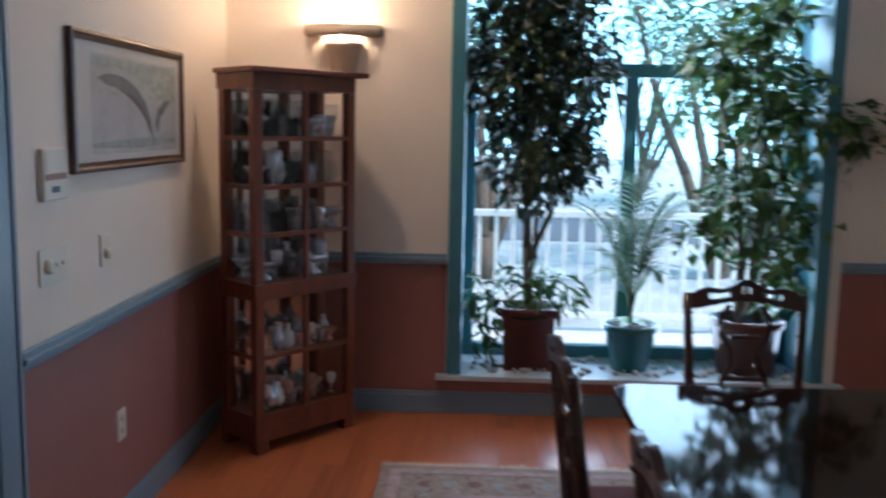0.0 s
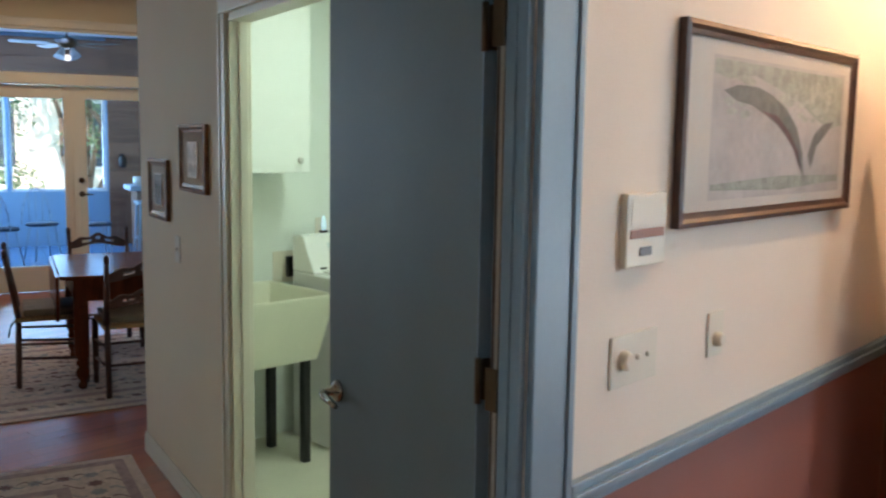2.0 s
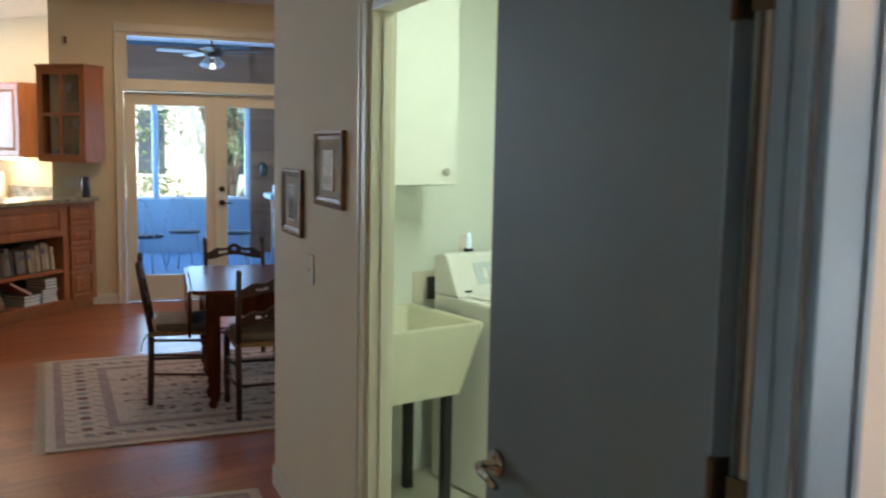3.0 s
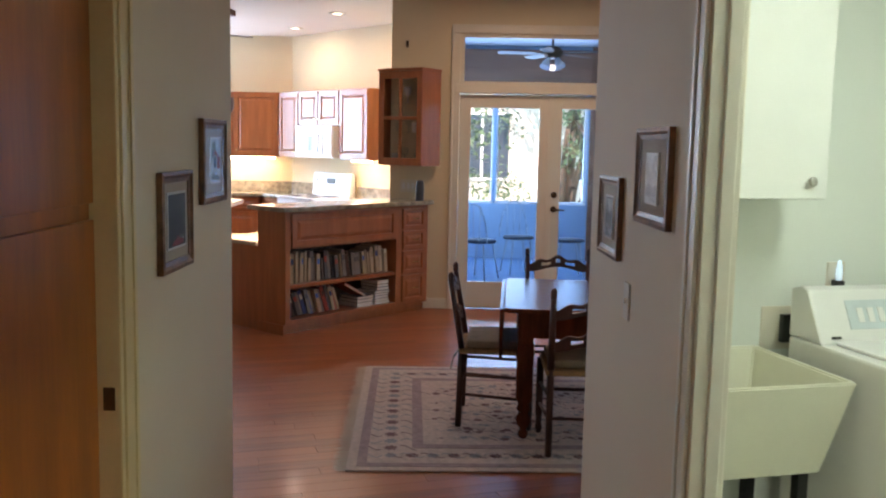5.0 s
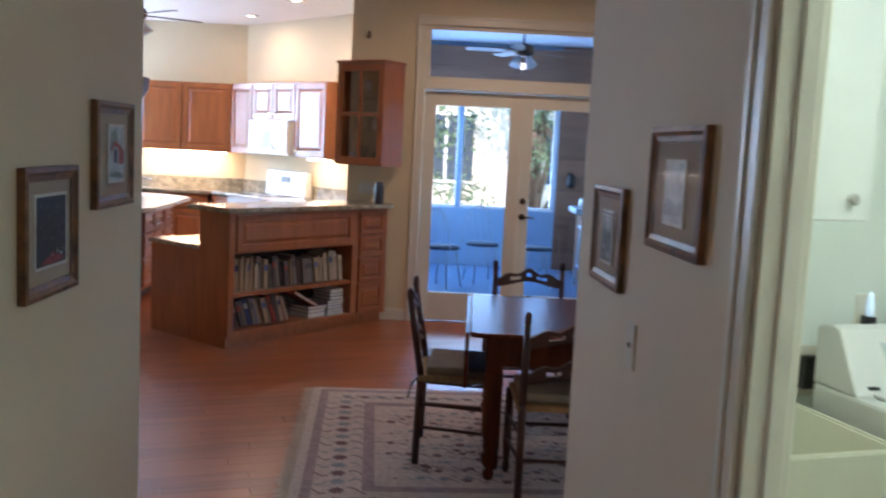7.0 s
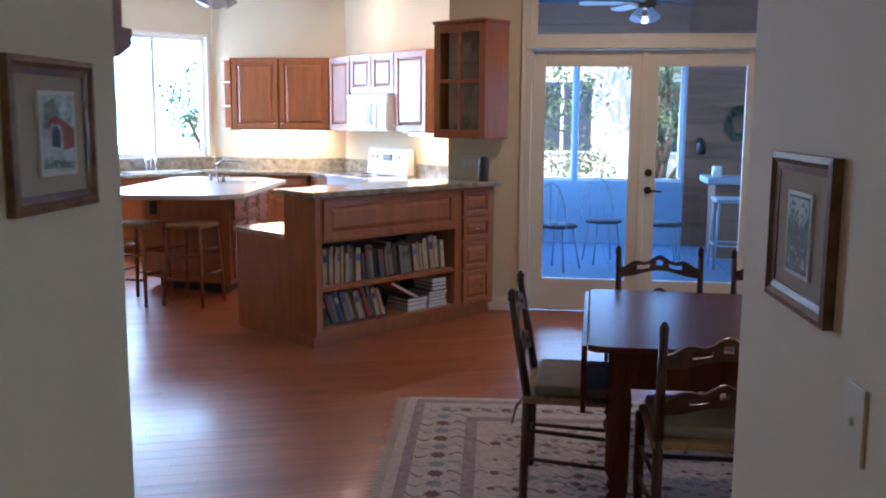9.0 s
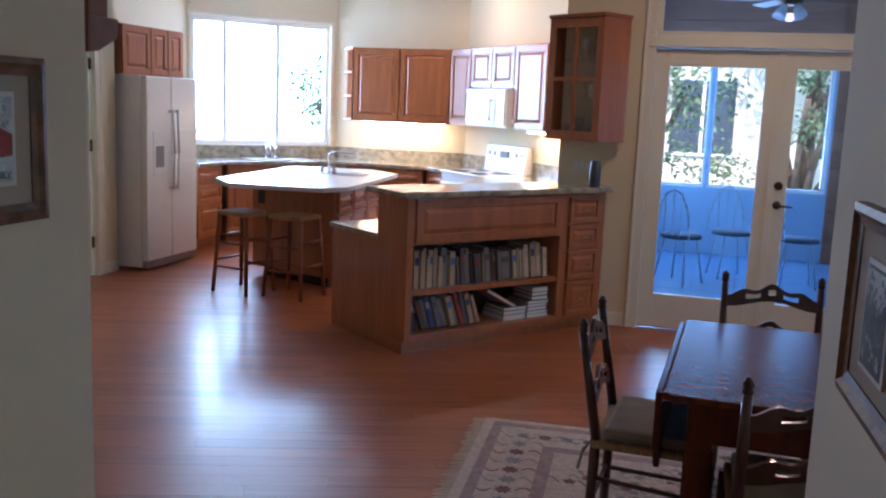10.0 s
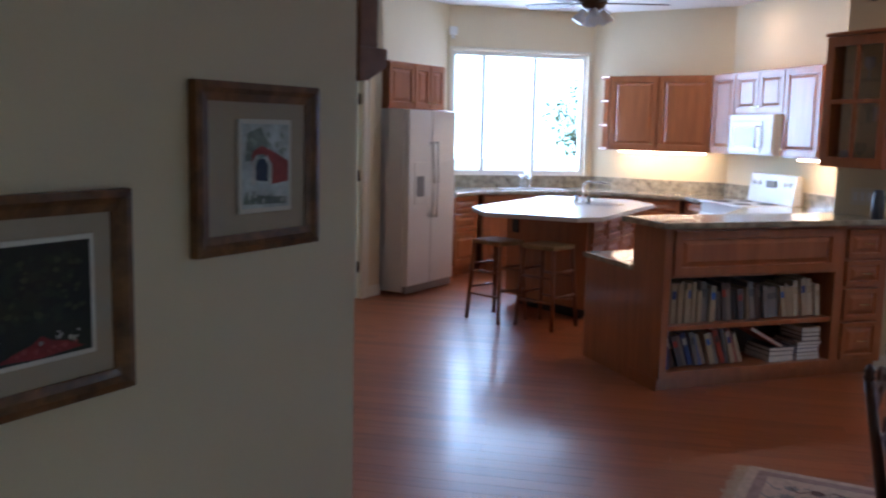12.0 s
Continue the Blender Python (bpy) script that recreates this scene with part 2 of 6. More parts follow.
# kitchen corners: French-door wall, range wall, cabinet wall, window wall, fridge wall
KA, KB, KC, KD = (-0.37, 5.24), (-2.06, 8.74), (-3.72, 8.74), (-4.95, 7.40)
wall("wall_french", KA, (4.2, 5.24), -0.16, H, CREAM, [(0.66, 2.42, 0, 2.10), (0.66, 2.42, 2.18, 2.66)])
KE = (-0.45, 7.13)
wall("wall_range", KB, KE, -0.14, H, CREAM)
wall("wall_range_return", KE, (-0.36, 5.40), -0.14, H, CREAM)
wall("wall_cabinet", KC, KB, -0.14, H, CREAM)
wall("wall_window", KD, KC, -0.16, H, CREAM, [(0.05, 1.74, 1.07, 2.50)])
wall("wall_side", (-4.95, 5.36), KD, -0.14, H, CREAM)
wall("wall_fridge_return", (-4.40, 5.36), (-4.95, 5.36), -0.12, H, CREAM)
wall("wall_pantry", (-4.40, 1.0), (-4.40, 5.36), -0.12, H, CREAM, [(3.20, 4.07, 0, 2.06)])
wall("wall_kitchen_south", (-0.536, -0.165), (-4.9, -0.165), -0.12, H, CREAM)
wall("wall_hall_left", (-0.300, -3.60), (-0.426, -0.165), -0.11, H, HALL, [(1.35, 2.24, 0, 2.06)])
wall("wall_hall_right", (0.956, -0.03), (1.13, -2.9), -0.085, H, HALL, [(1.40, 2.35, 0, 2.06)])
wall("wall_breakfast_south", (4.2, 0.90), (1.07, -0.05), -0.05, H, CREAM)
# the hole in this wall is an added, unseen light opening
wall("wall_breakfast_east", (4.2, 5.24), (4.2, 0.8), -0.12, H, CREAM, [(1.14, 2.24, 1.1, 2.2)])
wall("wall_west", (-4.52, -0.165), (-4.52, 1.2), -0.12, H, CREAM)

DO, DA = Vector((1.15, -3.29)), 20.0
DD, DN = Vector((math.cos(radians(DA)), math.sin(radians(DA)))), Vector((math.sin(radians(DA)), -math.cos(radians(DA))))


def dp(s, n):
    """A place of the dining room: s along the picture wall, n out from it."""
    v = DO + DD * s + DN * n
    return (v.x, v.y)


DM = at(DO.x, DO.y, DA)  # local x along the wall, local -y into the room
wall("wall_dining_art", dp(-3.4, 0), dp(2.5, 0), -0.075, H, PEACH, [(1.92, 3.40, 0, 2.08)])
wall("wall_dining_window", dp(2.5, 0), dp(2.5, 4.2), -0.15, H, PEACH, [(1.22, 3.30, 0.2, 2.75)])
wall("wall_dining_west", dp(-3.4, 4.2), dp(-3.4, -0.13), -0.12, H, PEACH)
wall("wall_dining_south", dp(2.65, 4.2), dp(-3.52, 4.2), -0.12, H, PEACH)

# laundry
LF = at(1.09, -0.232, 17)  # laundry: local x along its back wall, -y into it
wall("wall_laundry_north", (1.09, -0.232), (2.954, 0.338), -0.06, 2.6, MINT)
wall("wall_laundry_east", (2.954, 0.338), (2.954, -2.42), -0.05, 2.6, MINT)
wall("wall_laundry_south", (2.954, -2.32), (1.22, -2.32), -0.06, 2.6, MINT)

ground = part("ground", boxes((-60, -60, -0.5, 60, 60, -0.32)), mat("pale_gravel", (0.46, 0.48, 0.46), 0.9, vary=0.25, scale=2, bump=0.4))
tagged(ground, "pale gravel and paving round the house", "ground", kind="structure")
fl = part("floor", prism([(-5.1, -0.3), (-5.1, 7.5), (-3.7, 8.9), (-2.0, 8.9), (-0.25, 7.2), (-0.25, 5.39), (4.3, 5.39), (4.3, -6), (5.2, -6), (2.2, -9), (-5, -7)], -0.2, -0.009), GAP)
tagged(fl, "reddish brown polished wooden plank floor", "floor", kind="structure")
ce = part("ceiling", prism([(-5.1, -0.3), (-5.1, 7.5), (-3.7, 8.9), (-2.0, 8.9), (-0.25, 7.2), (-0.25, 5.39), (4.3, 5.39), (4.3, -6), (5.2, -6), (2.2, -9), (-5, -7)], H, H + 0.15), CEIL)
tagged(ce, "white painted ceiling", "ceiling", kind="structure")


# ---- trim, doors, windows of the shell ----
BRASS = mat("aged_brass", (0.74, 0.58, 0.32), 0.26, 1.0, vary=0.1, bump=0)
BRONZE = mat("dark_bronze", (0.10, 0.065, 0.04), 0.4, 0.9, vary=0.2, bump=0)
NICKEL = mat("satin_nickel", (0.55, 0.53, 0.50), 0.28, 1.0, vary=0.05, bump=0)
CHROME = mat("bright_chrome", (0.75, 0.76, 0.78), 0.1, 1.0, vary=0.02, bump=0)
PANE = glass("clear_pane")
IVORY = mat("ivory_plastic", (0.72, 0.67, 0.55), 0.4, vary=0.03, bump=0)
BLACK = mat("black_plastic", (0.015, 0.015, 0.016), 0.35, vary=0.1, bump=0)


def trim(name, m, label, material, *some, bevel=0.004):
    ob = part(name, boxes(*some, bevel=bevel), material, m=m)
    return tagged(ob, label, "trim", kind="structure")


def casing(name, m, s0, s1, top, w, material, label, proud=0.018):
    """A moulded frame round an opening on the seen face (local -y); two steps."""
    for a, b in ((s0 - w, s0), (s1, s1 + w)):
        edge = (a + 0.003, a + 0.025) if b == s0 else (b - 0.025, b - 0.003)
        trim(name, m, label, material, (a, -proud, 0, b, 0, top), (edge[0], -proud - 0.006, 0, edge[1], -proud + 0.001, top + 0.0))
    trim(name, m, label, material, (s0 - w, -proud, top + 0.001, s1 + w, 0, top + w), (s0 - w + 0.003, -proud - 0.006, top + w - 0.025, s1 + w - 0.003, -proud + 0.001, top + w - 0.003))


FM = at(KA[0], KA[1], 0)  # French-door wall: local x along it, -y into the room
LM = at(-0.300, -3.60, 92.1)  # left hall wall
RM = at(0.956, -0.03, -86.53)  # right hall wall
WM = DM @ at(2.5, 0, -90)  # dining window wall: x is n, +y outward
casing("french_casing", FM, 0.66, 2.42, 2.66, 0.085, TRIM, "cream painted moulded casing round the French doors")
trim("transom_bar", FM, "cream painted bar between French doors and transom", TRIM, (0.62, -0.035, 2.10, 2.46, 0.10, 2.18))
trim("transom_sash", FM, "cream painted transom sash frame", TRIM, (0.66, 0.02, 2.18, 2.42, 0.06, 2.215), (0.66, 0.02, 2.625, 2.42, 0.06, 2.66), (0.66, 0.02, 2.215, 0.70, 0.06, 2.625), (2.38, 0.02, 2.215, 2.42, 0.06, 2.625))
tagged(part("transom_pane", boxes((0.70, 0.036, 2.215, 2.38, 0.042, 2.625)), PANE, m=FM), "clear glass transom pane", "pane", kind="structure")


def french_leaf(x0, w, handle):
    d = new("french_door")
    d.matrix_basis = FM @ at(x0, 0.03)
    tagged(d, "cream painted French door leaf with full glass", "door", "French doors", "structure")
    part("stile", boxes((0, 0, 0.01, 0.105, 0.045, 2.09), bevel=0.004), TRIM, d)
    part("stile", boxes((w - 0.105, 0, 0.01, w, 0.045, 2.09), bevel=0.004), TRIM, d)
    part("bottom_rail", boxes((0.105, 0.001, 0.01, w - 0.105, 0.044, 0.27), bevel=0.004), TRIM, d)
    part("top_rail", boxes((0.105, 0.001, 1.965, w - 0.105, 0.044, 2.09), bevel=0.004), TRIM, d)
    p = part("pane", boxes((0.10, 0.018, 0.265, w - 0.10, 0.026, 1.97)), PANE, d)
    p.visible_shadow = False
    if handle:
        bm = turned([(0.028, 0), (0.03, 0.006), (0.02, 0.014)], 14, m=pose(0.05, -0.001, 1.0, 90))
        rod((0.05, 0, 1.0), (0.05, -0.055, 1.0), 0.009, 8, bm)
        rod((0.05, -0.05, 1.0), (0.155, -0.055, 0.995), 0.009, 8, bm, 0.007)
        part("lever_handle", bm, BRONZE, d, "dark bronze lever handle")
        part("deadbolt", turned([(0.03, 0), (0.03, 0.012), (0.018, 0.025)], 14, m=pose(0.05, -0.001, 1.14, 90)), BRONZE, d, "dark bronze deadbolt knob")
    return d


french_leaf(0.665, 0.873, False)
french_leaf(1.542, 0.873, True)
trim("french_astragal", FM, "cream painted strip where the French doors meet", TRIM, (1.515, 0.012, 0.01, 1.56, 0.029, 2.09))

# hall trim
casing("laundry_casing", RM, 1.40, 2.35, 2.06, 0.07, TRIM, "cream painted casing round the laundry doorway", 0.012)
trim("laundry_jamb", RM, "cream painted laundry door jamb with stop", TRIM, (1.401, 0.0, 0, 1.42, 0.085, 2.04), (1.42, 0.035, 0, 1.43, 0.07, 2.04), (2.33, 0.0, 0, 2.349, 0.085, 2.04), (1.42, 0.0, 2.03, 2.33, 0.085, 2.059))
YTRIM = mat("yellowed_trim_paint", (0.78, 0.62, 0.32), 0.42, vary=0.05, bump=0.04)
trim("closet_jamb", LM, "yellowish cream door jamb with a dark strike plate", YTRIM, (2.217, -0.012, 0, 2.239, 0.11, 2.04), (1.351, -0.012, 0, 1.373, 0.11, 2.04), (1.373, -0.012, 2.03, 2.217, 0.11, 2.059))
casing("closet_casing", LM, 1.35, 2.24, 2.06, 0.08, YTRIM, "yellowed cream casing round the oak door")
tagged(part("strike_plate", boxes((2.2142, 0.004, 0.92, 2.2168, 0.034, 0.98), bevel=0.001), BRONZE, m=LM), "dark bronze strike plate in the jamb", "strike plate", kind="structure")


od = new("oak_door")
od.matrix_basis = LM @ at(1.376, 0.046)
tagged(od, "orange oak closet door with two broad fields", "door", kind="structure")
part("leaf", boxes((0, 0.012, 0.01, 0.838, 0.036, 2.02), bevel=0.002), OAK, od)
for a, b in ((0.01, 1.405), (1.445, 2.02)):
    part("panel", boxes((0.0, 0, a, 0.838, 0.0125, b), bevel=0.004), OAK, od)
# blue dining door, opened back along the hall wall
bd = new("dining_door")
bd.matrix_basis = at(1.117, -3.165, 93.5)
tagged(bd, "open grey-blue painted flush door with nickel lever", "door", kind="structure")
part("leaf", boxes((0.012, -0.038, 0.012, 0.763, -0.001, 2.05), bevel=0.002), BLUEDOOR, bd)
part("leaf_edge", boxes((0.7625, -0.0375, 0.012, 0.7655, -0.0015, 2.05)), TRIM, bd, "cream painted leading edge")
part("hinge_edge", boxes((0.0085, -0.036, 0.012, 0.0125, 0.0005, 2.05)), BLUE, bd)
for z in (0.25, 1.083, 1.80):
    part("hinge_leaf", boxes((0.0045, -0.033, z, 0.0084, -0.001, z + 0.088), bevel=0.001), BRONZE, bd, "dark bronze hinge leaf")
    part("hinge_knuckle", rod((0.001, 0.004, z - 0.004), (0.001, 0.004, z + 0.092), 0.0075), BRONZE, bd, "dark bronze hinge knuckle")
    part("hinge_leaf", boxes((-0.0285, 0.052, z, -0.0245, 0.082, z + 0.088), bevel=0.001), BRONZE, bd, "dark bronze hinge leaf", m=bd.matrix_basis.inverted() @ DM)
bm = turned([(0.03, 0), (0.032, 0.006), (0.022, 0.016), (0.012, 0.02), (0.011, 0.05)], 18, m=pose(0.70, 0, 0.93, -90))
rod((0.70, 0.046, 0.93), (0.67, 0.056, 0.928), 0.012, 10, bm, 0.010)
rod((0.67, 0.056, 0.928), (0.60, 0.054, 0.918), 0.010, 10, bm, 0.007)
part("lever_handle", bm, mat("dark_nickel", (0.36, 0.33, 0.29), 0.25, 1.0, vary=0.05, bump=0), bd, "satin nickel lever handle")
casing("dining_casing", DM, -1.48, 0.0, 2.08, 0.14, BLUE, "slate blue moulded casing round the dining doorway")
trim("dining_jamb", DM, "slate blue dining doorway jamb", BLUE, (-0.02, 0.0, 0, -0.001, 0.056, 2.079), (-0.025, 0.026, 0, -0.02, 0.031, 2.079), (-1.479, 0, 0, -1.46, 0.075, 2.079), (-1.46, 0.0, 2.06, -0.025, 0.075, 2.079))
trim("jamb_strip", DM, "beige strip on the doorway jamb", mat("beige_strip", (0.30, 0.25, 0.20), 0.6), (-0.022, 0.056, 0, -0.002, 0.066, 2.055), bevel=0.001)
trim("weatherstrip", DM, "dark brown weatherstrip on the doorway jamb", mat("brown_weatherstrip", (0.05, 0.028, 0.018), 0.7), (-0.018, 0.066, 0, 0.03, 0.078, 2.055), bevel=0.001)

# dining wainscot, rail, baseboard
for m, a, b in ((DM, 0.142, 2.496), (WM, 0.004, 1.215), (WM, 3.36, 4.196)):
    trim("wainscot", m, "terracotta painted lower wall", TERRA, (a, -0.004, 0.10, b, 0.0, 0.86), bevel=0)
    trim("chair_rail", m, "slate blue moulded chair rail", BLUE, (a, -0.022, 0.845, b, 0, 0.905), (a, -0.032, 0.865, b, -0.02, 0.885))
for m, a, b in ((DM, 0.142, 2.496), (WM, 0.004, 4.196)):
    trim("baseboard", m, "grey-blue painted baseboard", BLUE, (a, -0.018, 0, b, 0, 0.105), (a, -0.012, 0.10, b, 0, 0.125))
trim("wainscot", WM, "terracotta painted lower wall", TERRA, (1.215, -0.004, 0.10, 3.36, 0.0, 0.196), bevel=0)
for m, a, b in ((LM, 0.0, 1.265), (LM, 2.325, 3.43), (RM, 0.0, 1.325)):
    trim("baseboard", m, "cream painted baseboard", TRIM, (a, -0.014, 0, b, 0, 0.09), (a, -0.009, 0.085, b, 0, 0.105))
for m, a, b in ((FM, 0.0, 0.57), (FM, 2.51, 4.5), (at(-4.4, 1.0, 90), 0, 3.1), (at(-4.4, 1.0, 90), 4.18, 4.36)):
    trim("baseboard", m, "cream painted baseboard", TRIM, (a, -0.014, 0, b, 0, 0.09), (a, -0.009, 0.085, b, 0, 0.105))
casing("pantry_casing", at(-4.4, 1.0, 90), 3.20, 4.07, 2.06, 0.09, TRIM, "cream painted casing round the pantry door")
pd = new("pantry_door")
pd.matrix_basis = at(-4.44, 4.21, 90)
tagged(pd, "cream painted pantry door with bronze hinges", "door", kind="structure")
part("leaf", boxes((0.0, 0.0, 0.012, 0.845, 0.035, 2.04), bevel=0.002), TRIM, pd)
for z in (0.25, 1.1, 1.8):
    part("hinge", rod((0.853, -0.006, z), (0.853, -0.006, z + 0.1), 0.012), BRONZE, pd, "dark bronze butt hinge")

# dining window: a deep box of slate blue frame
GW = 0.50
trim("window_sill", WM, "pale grey window ledge under the plants", mat("pale_ledge_paint", (0.50, 0.55, 0.58), 0.3, vary=0.05), (1.16, -0.05, 0.197, 3.40, GW, 0.226))
win1 = new("window_1")
win1.matrix_basis = WM
tagged(win1, "large slate blue framed dining window with transom", "window", kind="structure")
TEAL = mat("teal_window_paint", (0.07, 0.22, 0.27), 0.4, vary=0.08, bump=0.04)
for a, b in ((1.221, 1.30), (3.22, 3.295)):
    part("window_frame", boxes((a, -0.02, 0.227, b, GW, 2.745), bevel=0.004), TEAL, win1)
for a, b, c, d in ((1.30, 3.22, 0.227, 0.30), (1.30, 3.22, 1.90, 1.98), (1.30, 3.22, 2.66, 2.745), (2.22, 2.30, 0.30, 1.90), (1.30, 1.36, 0.30, 1.9), (3.16, 3.22, 0.30, 1.9)):
    part("window_frame", boxes((a, GW - 0.07, c, b, GW, d), bevel=0.004), TEAL, win1)
for a, b, c, d in ((1.36, 2.22, 0.30, 1.90), (2.30, 3.16, 0.30, 1.90), (1.30, 3.22, 1.98, 2.66)):
    part("pane", boxes((a, GW - 0.038, c, b, GW - 0.032, d)), PANE, win1).visible_shadow = False
part("window_cheek", boxes((1.21, 0.15, 0.0, 1.222, GW, 2.9)), PEACH, win1)
part("window_cheek", boxes((3.30, 0.15, 0.0, 3.31, GW, 2.9)), PEACH, win1)
part("window_head", boxes((1.21, 0.15, 2.75, 3.31, GW, 2.9)), PEACH, win1)

# kitchen window
KM = at(KD[0], KD[1], math.degrees(math.atan2(KC[1] - KD[1], KC[0] - KD[0])))
win2 = new("window_2")
win2.matrix_basis = KM
tagged(win2, "white framed kitchen window of three sashes", "window", kind="structure")
for a, b, c, d in ((0.051, 0.10, 1.071, 2.499), (1.69, 1.739, 1.071, 2.499), (0.10, 1.69, 1.071, 1.12), (0.10, 1.69, 2.45, 2.499), (0.42, 0.47, 1.12, 2.45), (1.06, 1.11, 1.12, 2.45)):
    part("window_frame", boxes((a, 0.05, c, b, 0.11, d), bevel=0.004), WHITE, win2)
for a, b, c, d in ((0.10, 0.42, 1.12, 2.45), (0.47, 1.06, 1.12, 2.45), (1.11, 1.69, 1.12, 2.45)):
    part("pane", boxes((a, 0.078, c, b, 0.083, d)), PANE, win2).visible_shadow = False
part("window_sill", boxes((0.052, -0.02, 1.062, 1.738, 0.05, 1.07)), WHITE, win2)
casing("kitchen_window_casing", KM, 0.05, 1.735, 2.50, 0.04, TRIM, "cream painted kitchen window casing", 0.01)

# breakfast window: unseen, added to let light onto the bookcase and French-door wall
EM = at(4.2, 5.24, -90)
win4 = new("window_4")
win4.matrix_basis = EM
tagged(win4, "unseen white framed window added to light the breakfast corner", "window", kind="structure")
for a, b, c, d in ((1.141, 1.19, 1.101, 2.199), (2.19, 2.239, 1.101, 2.199), (1.19, 2.19, 1.101, 1.15), (1.19, 2.19, 2.15, 2.199)):
    part("window_frame", boxes((a, 0.06, c, b, 0.11, d), bevel=0.004), WHITE, win4)
part("pane", boxes((1.19, 0.082, 1.15, 2.19, 0.087, 2.15)), PANE, win4).visible_shadow = False
casing("breakfast_window_casing", EM, 1.14, 2.24, 2.20, 0.07, TRIM, "cream painted casing of the added breakfast window", 0.012)

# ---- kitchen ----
# near-black wood: the shade inside the cabinets is put into the colour
WOODIN = mat("shaded_cabinet_inside", (0.035, 0.014, 0.008), 0.5, vary=0.2)


def raised_front(w, h, t=0.02, rail=0.06):
    """A framed front with a raised field, moulded in one piece, front at y = 0."""
    bm = bmesh.new()
    k = min(1.0, (min(w, h) / 2 - rail) / 0.05)
    prof = [(0.0, t), (0.0, 0.003), (0.003, 0.0), (rail, 0.0), (rail + 0.005 * k, 0.014), (rail + 0.012 * k, 0.014), (rail + 0.038 * k, 0.001)]
    rings = [[bm.verts.new(v) for v in ((o, y, o), (w - o, y, o), (w - o, y, h - o), (o, y, h - o))] for o, y in prof]
    for a, b in zip(rings, rings[1:]):
        for q in range(4):
            bm.faces.new((a[q], a[(q + 1) % 4], b[(q + 1) % 4], b[q]))
    bm.faces.new(rings[-1])
    bm.faces.new(rings[0][::-1])
    bmesh.ops.recalc_face_normals(bm, faces=bm.faces)
    return bm


def pull(parent, x, z, along=True):
    L = 0.045
    bm = rod((x - L, -0.022, z), (x + L, -0.022, z), 0.005, 8) if along else rod((x, -0.022, z - L), (x, -0.022, z + L), 0.005, 8)
    for k in (-0.8, 0.8):
        p = (x + k * L, -0.022, z) if along else (x, -0.022, z + k * L)
        rod(p, (p[0], 0.001, p[2]), 0.004, 6, bm)
    part("pull", bm, BRASS, parent, "small brass bar pull")


def knob(parent, x, z):
    part("knob", turned([(0.006, 0), (0.005, 0.012), (0.013, 0.017), (0.014, 0.022), (0.008, 0.027)], 12, m=pose(x, 0, z, 90)), BRASS, parent, "round brass knob")


def cabinet(name, m, w, d, z0, z1, label, fronts, group="", toe=0.0, material=None):
    """A cabinet; fronts: x0, x1, z0, z1, 'door' or 'drawer', handle x or None."""
    mt = material or CHERRY
    ob = thing(name, m, label, "cabinet", group)
    body = [(0, 0.021, z0 + toe, w, d, z1)]
    if toe:
        body.append((0.01, 0.09, z0, w - 0.01, d - 0.01, z0 + toe))
    part("body", boxes(*body, bevel=0.002), mt, ob)
    for x0, x1, a, b, kind, hx in fronts:
        f = part(kind, raised_front(x1 - x0, b - a, 0.02, 0.055 if kind == "door" else 0.035), mt, ob, m=pose(x0, 0, a))
        if hx is not None:
            if kind == "door":
                knob(f, hx - x0, 0.06 if z0 > 1 else b - a - 0.06)
            else:
                pull(f, hx - x0, (b - a) / 2)
    return ob


UP = "upper kitchen cabinets"
CW = at(KC[0], KC[1] - 0.33, 0)
cabinet("wall_cabinet", CW @ at(0.35, 0), 0.58, 0.325, 1.40, 2.24, "cherry wall cabinet with one raised-panel door", [(0.01, 0.57, 1.415, 2.225, "door", 0.53)], UP)
cabinet("wall_cabinet", CW @ at(0.932, 0), 0.61, 0.325, 1.40, 2.24, "cherry wall cabinet with one raised-panel door", [(0.01, 0.60, 1.415, 2.225, "door", 0.05)], UP)
es = thing("corner_shelf", CW @ at(0.15, 0), "open cherry end shelf beside the kitchen window", "shelf")
part("back_panel", boxes((0, 0.315, 1.40, 0.198, 0.325, 2.24)), CHERRY, es)
part("side_panel", boxes((0.186, 0.0, 1.40, 0.198, 0.315, 2.24)), CHERRY, es)
for z in (1.40, 1.67, 1.95, 2.22):
    part("shelf", prism([(0.186, 0.0), (0.186, 0.315), (0.0, 0.315), (0.0, 0.22), (0.06, 0.08)], z, z + 0.02), CHERRY, es)
RW = at(KB[0], KB[1], -45) @ at(0, -0.33)
cabinet("wall_cabinet", RW @ at(0.17, 0), 0.455, 0.325, 1.40, 2.24, "narrow cherry wall cabinet beside the microwave", [(0.01, 0.445, 1.415, 2.225, "door", 0.40)], UP)
cabinet("wall_cabinet", RW @ at(0.627, 0), 0.875, 0.325, 1.81, 2.24, "short cherry wall cabinet over the microwave", [(0.01, 0.43, 1.825, 2.225, "door", 0.39), (0.445, 0.865, 1.825, 2.225, "door", 0.48)], UP)
cabinet("wall_cabinet", RW @ at(1.504, 0), 0.57, 0.325, 1.40, 2.24, "tall cherry wall cabinet next to the microwave", [(0.01, 0.56, 1.415, 2.225, "door", 0.05)], UP)

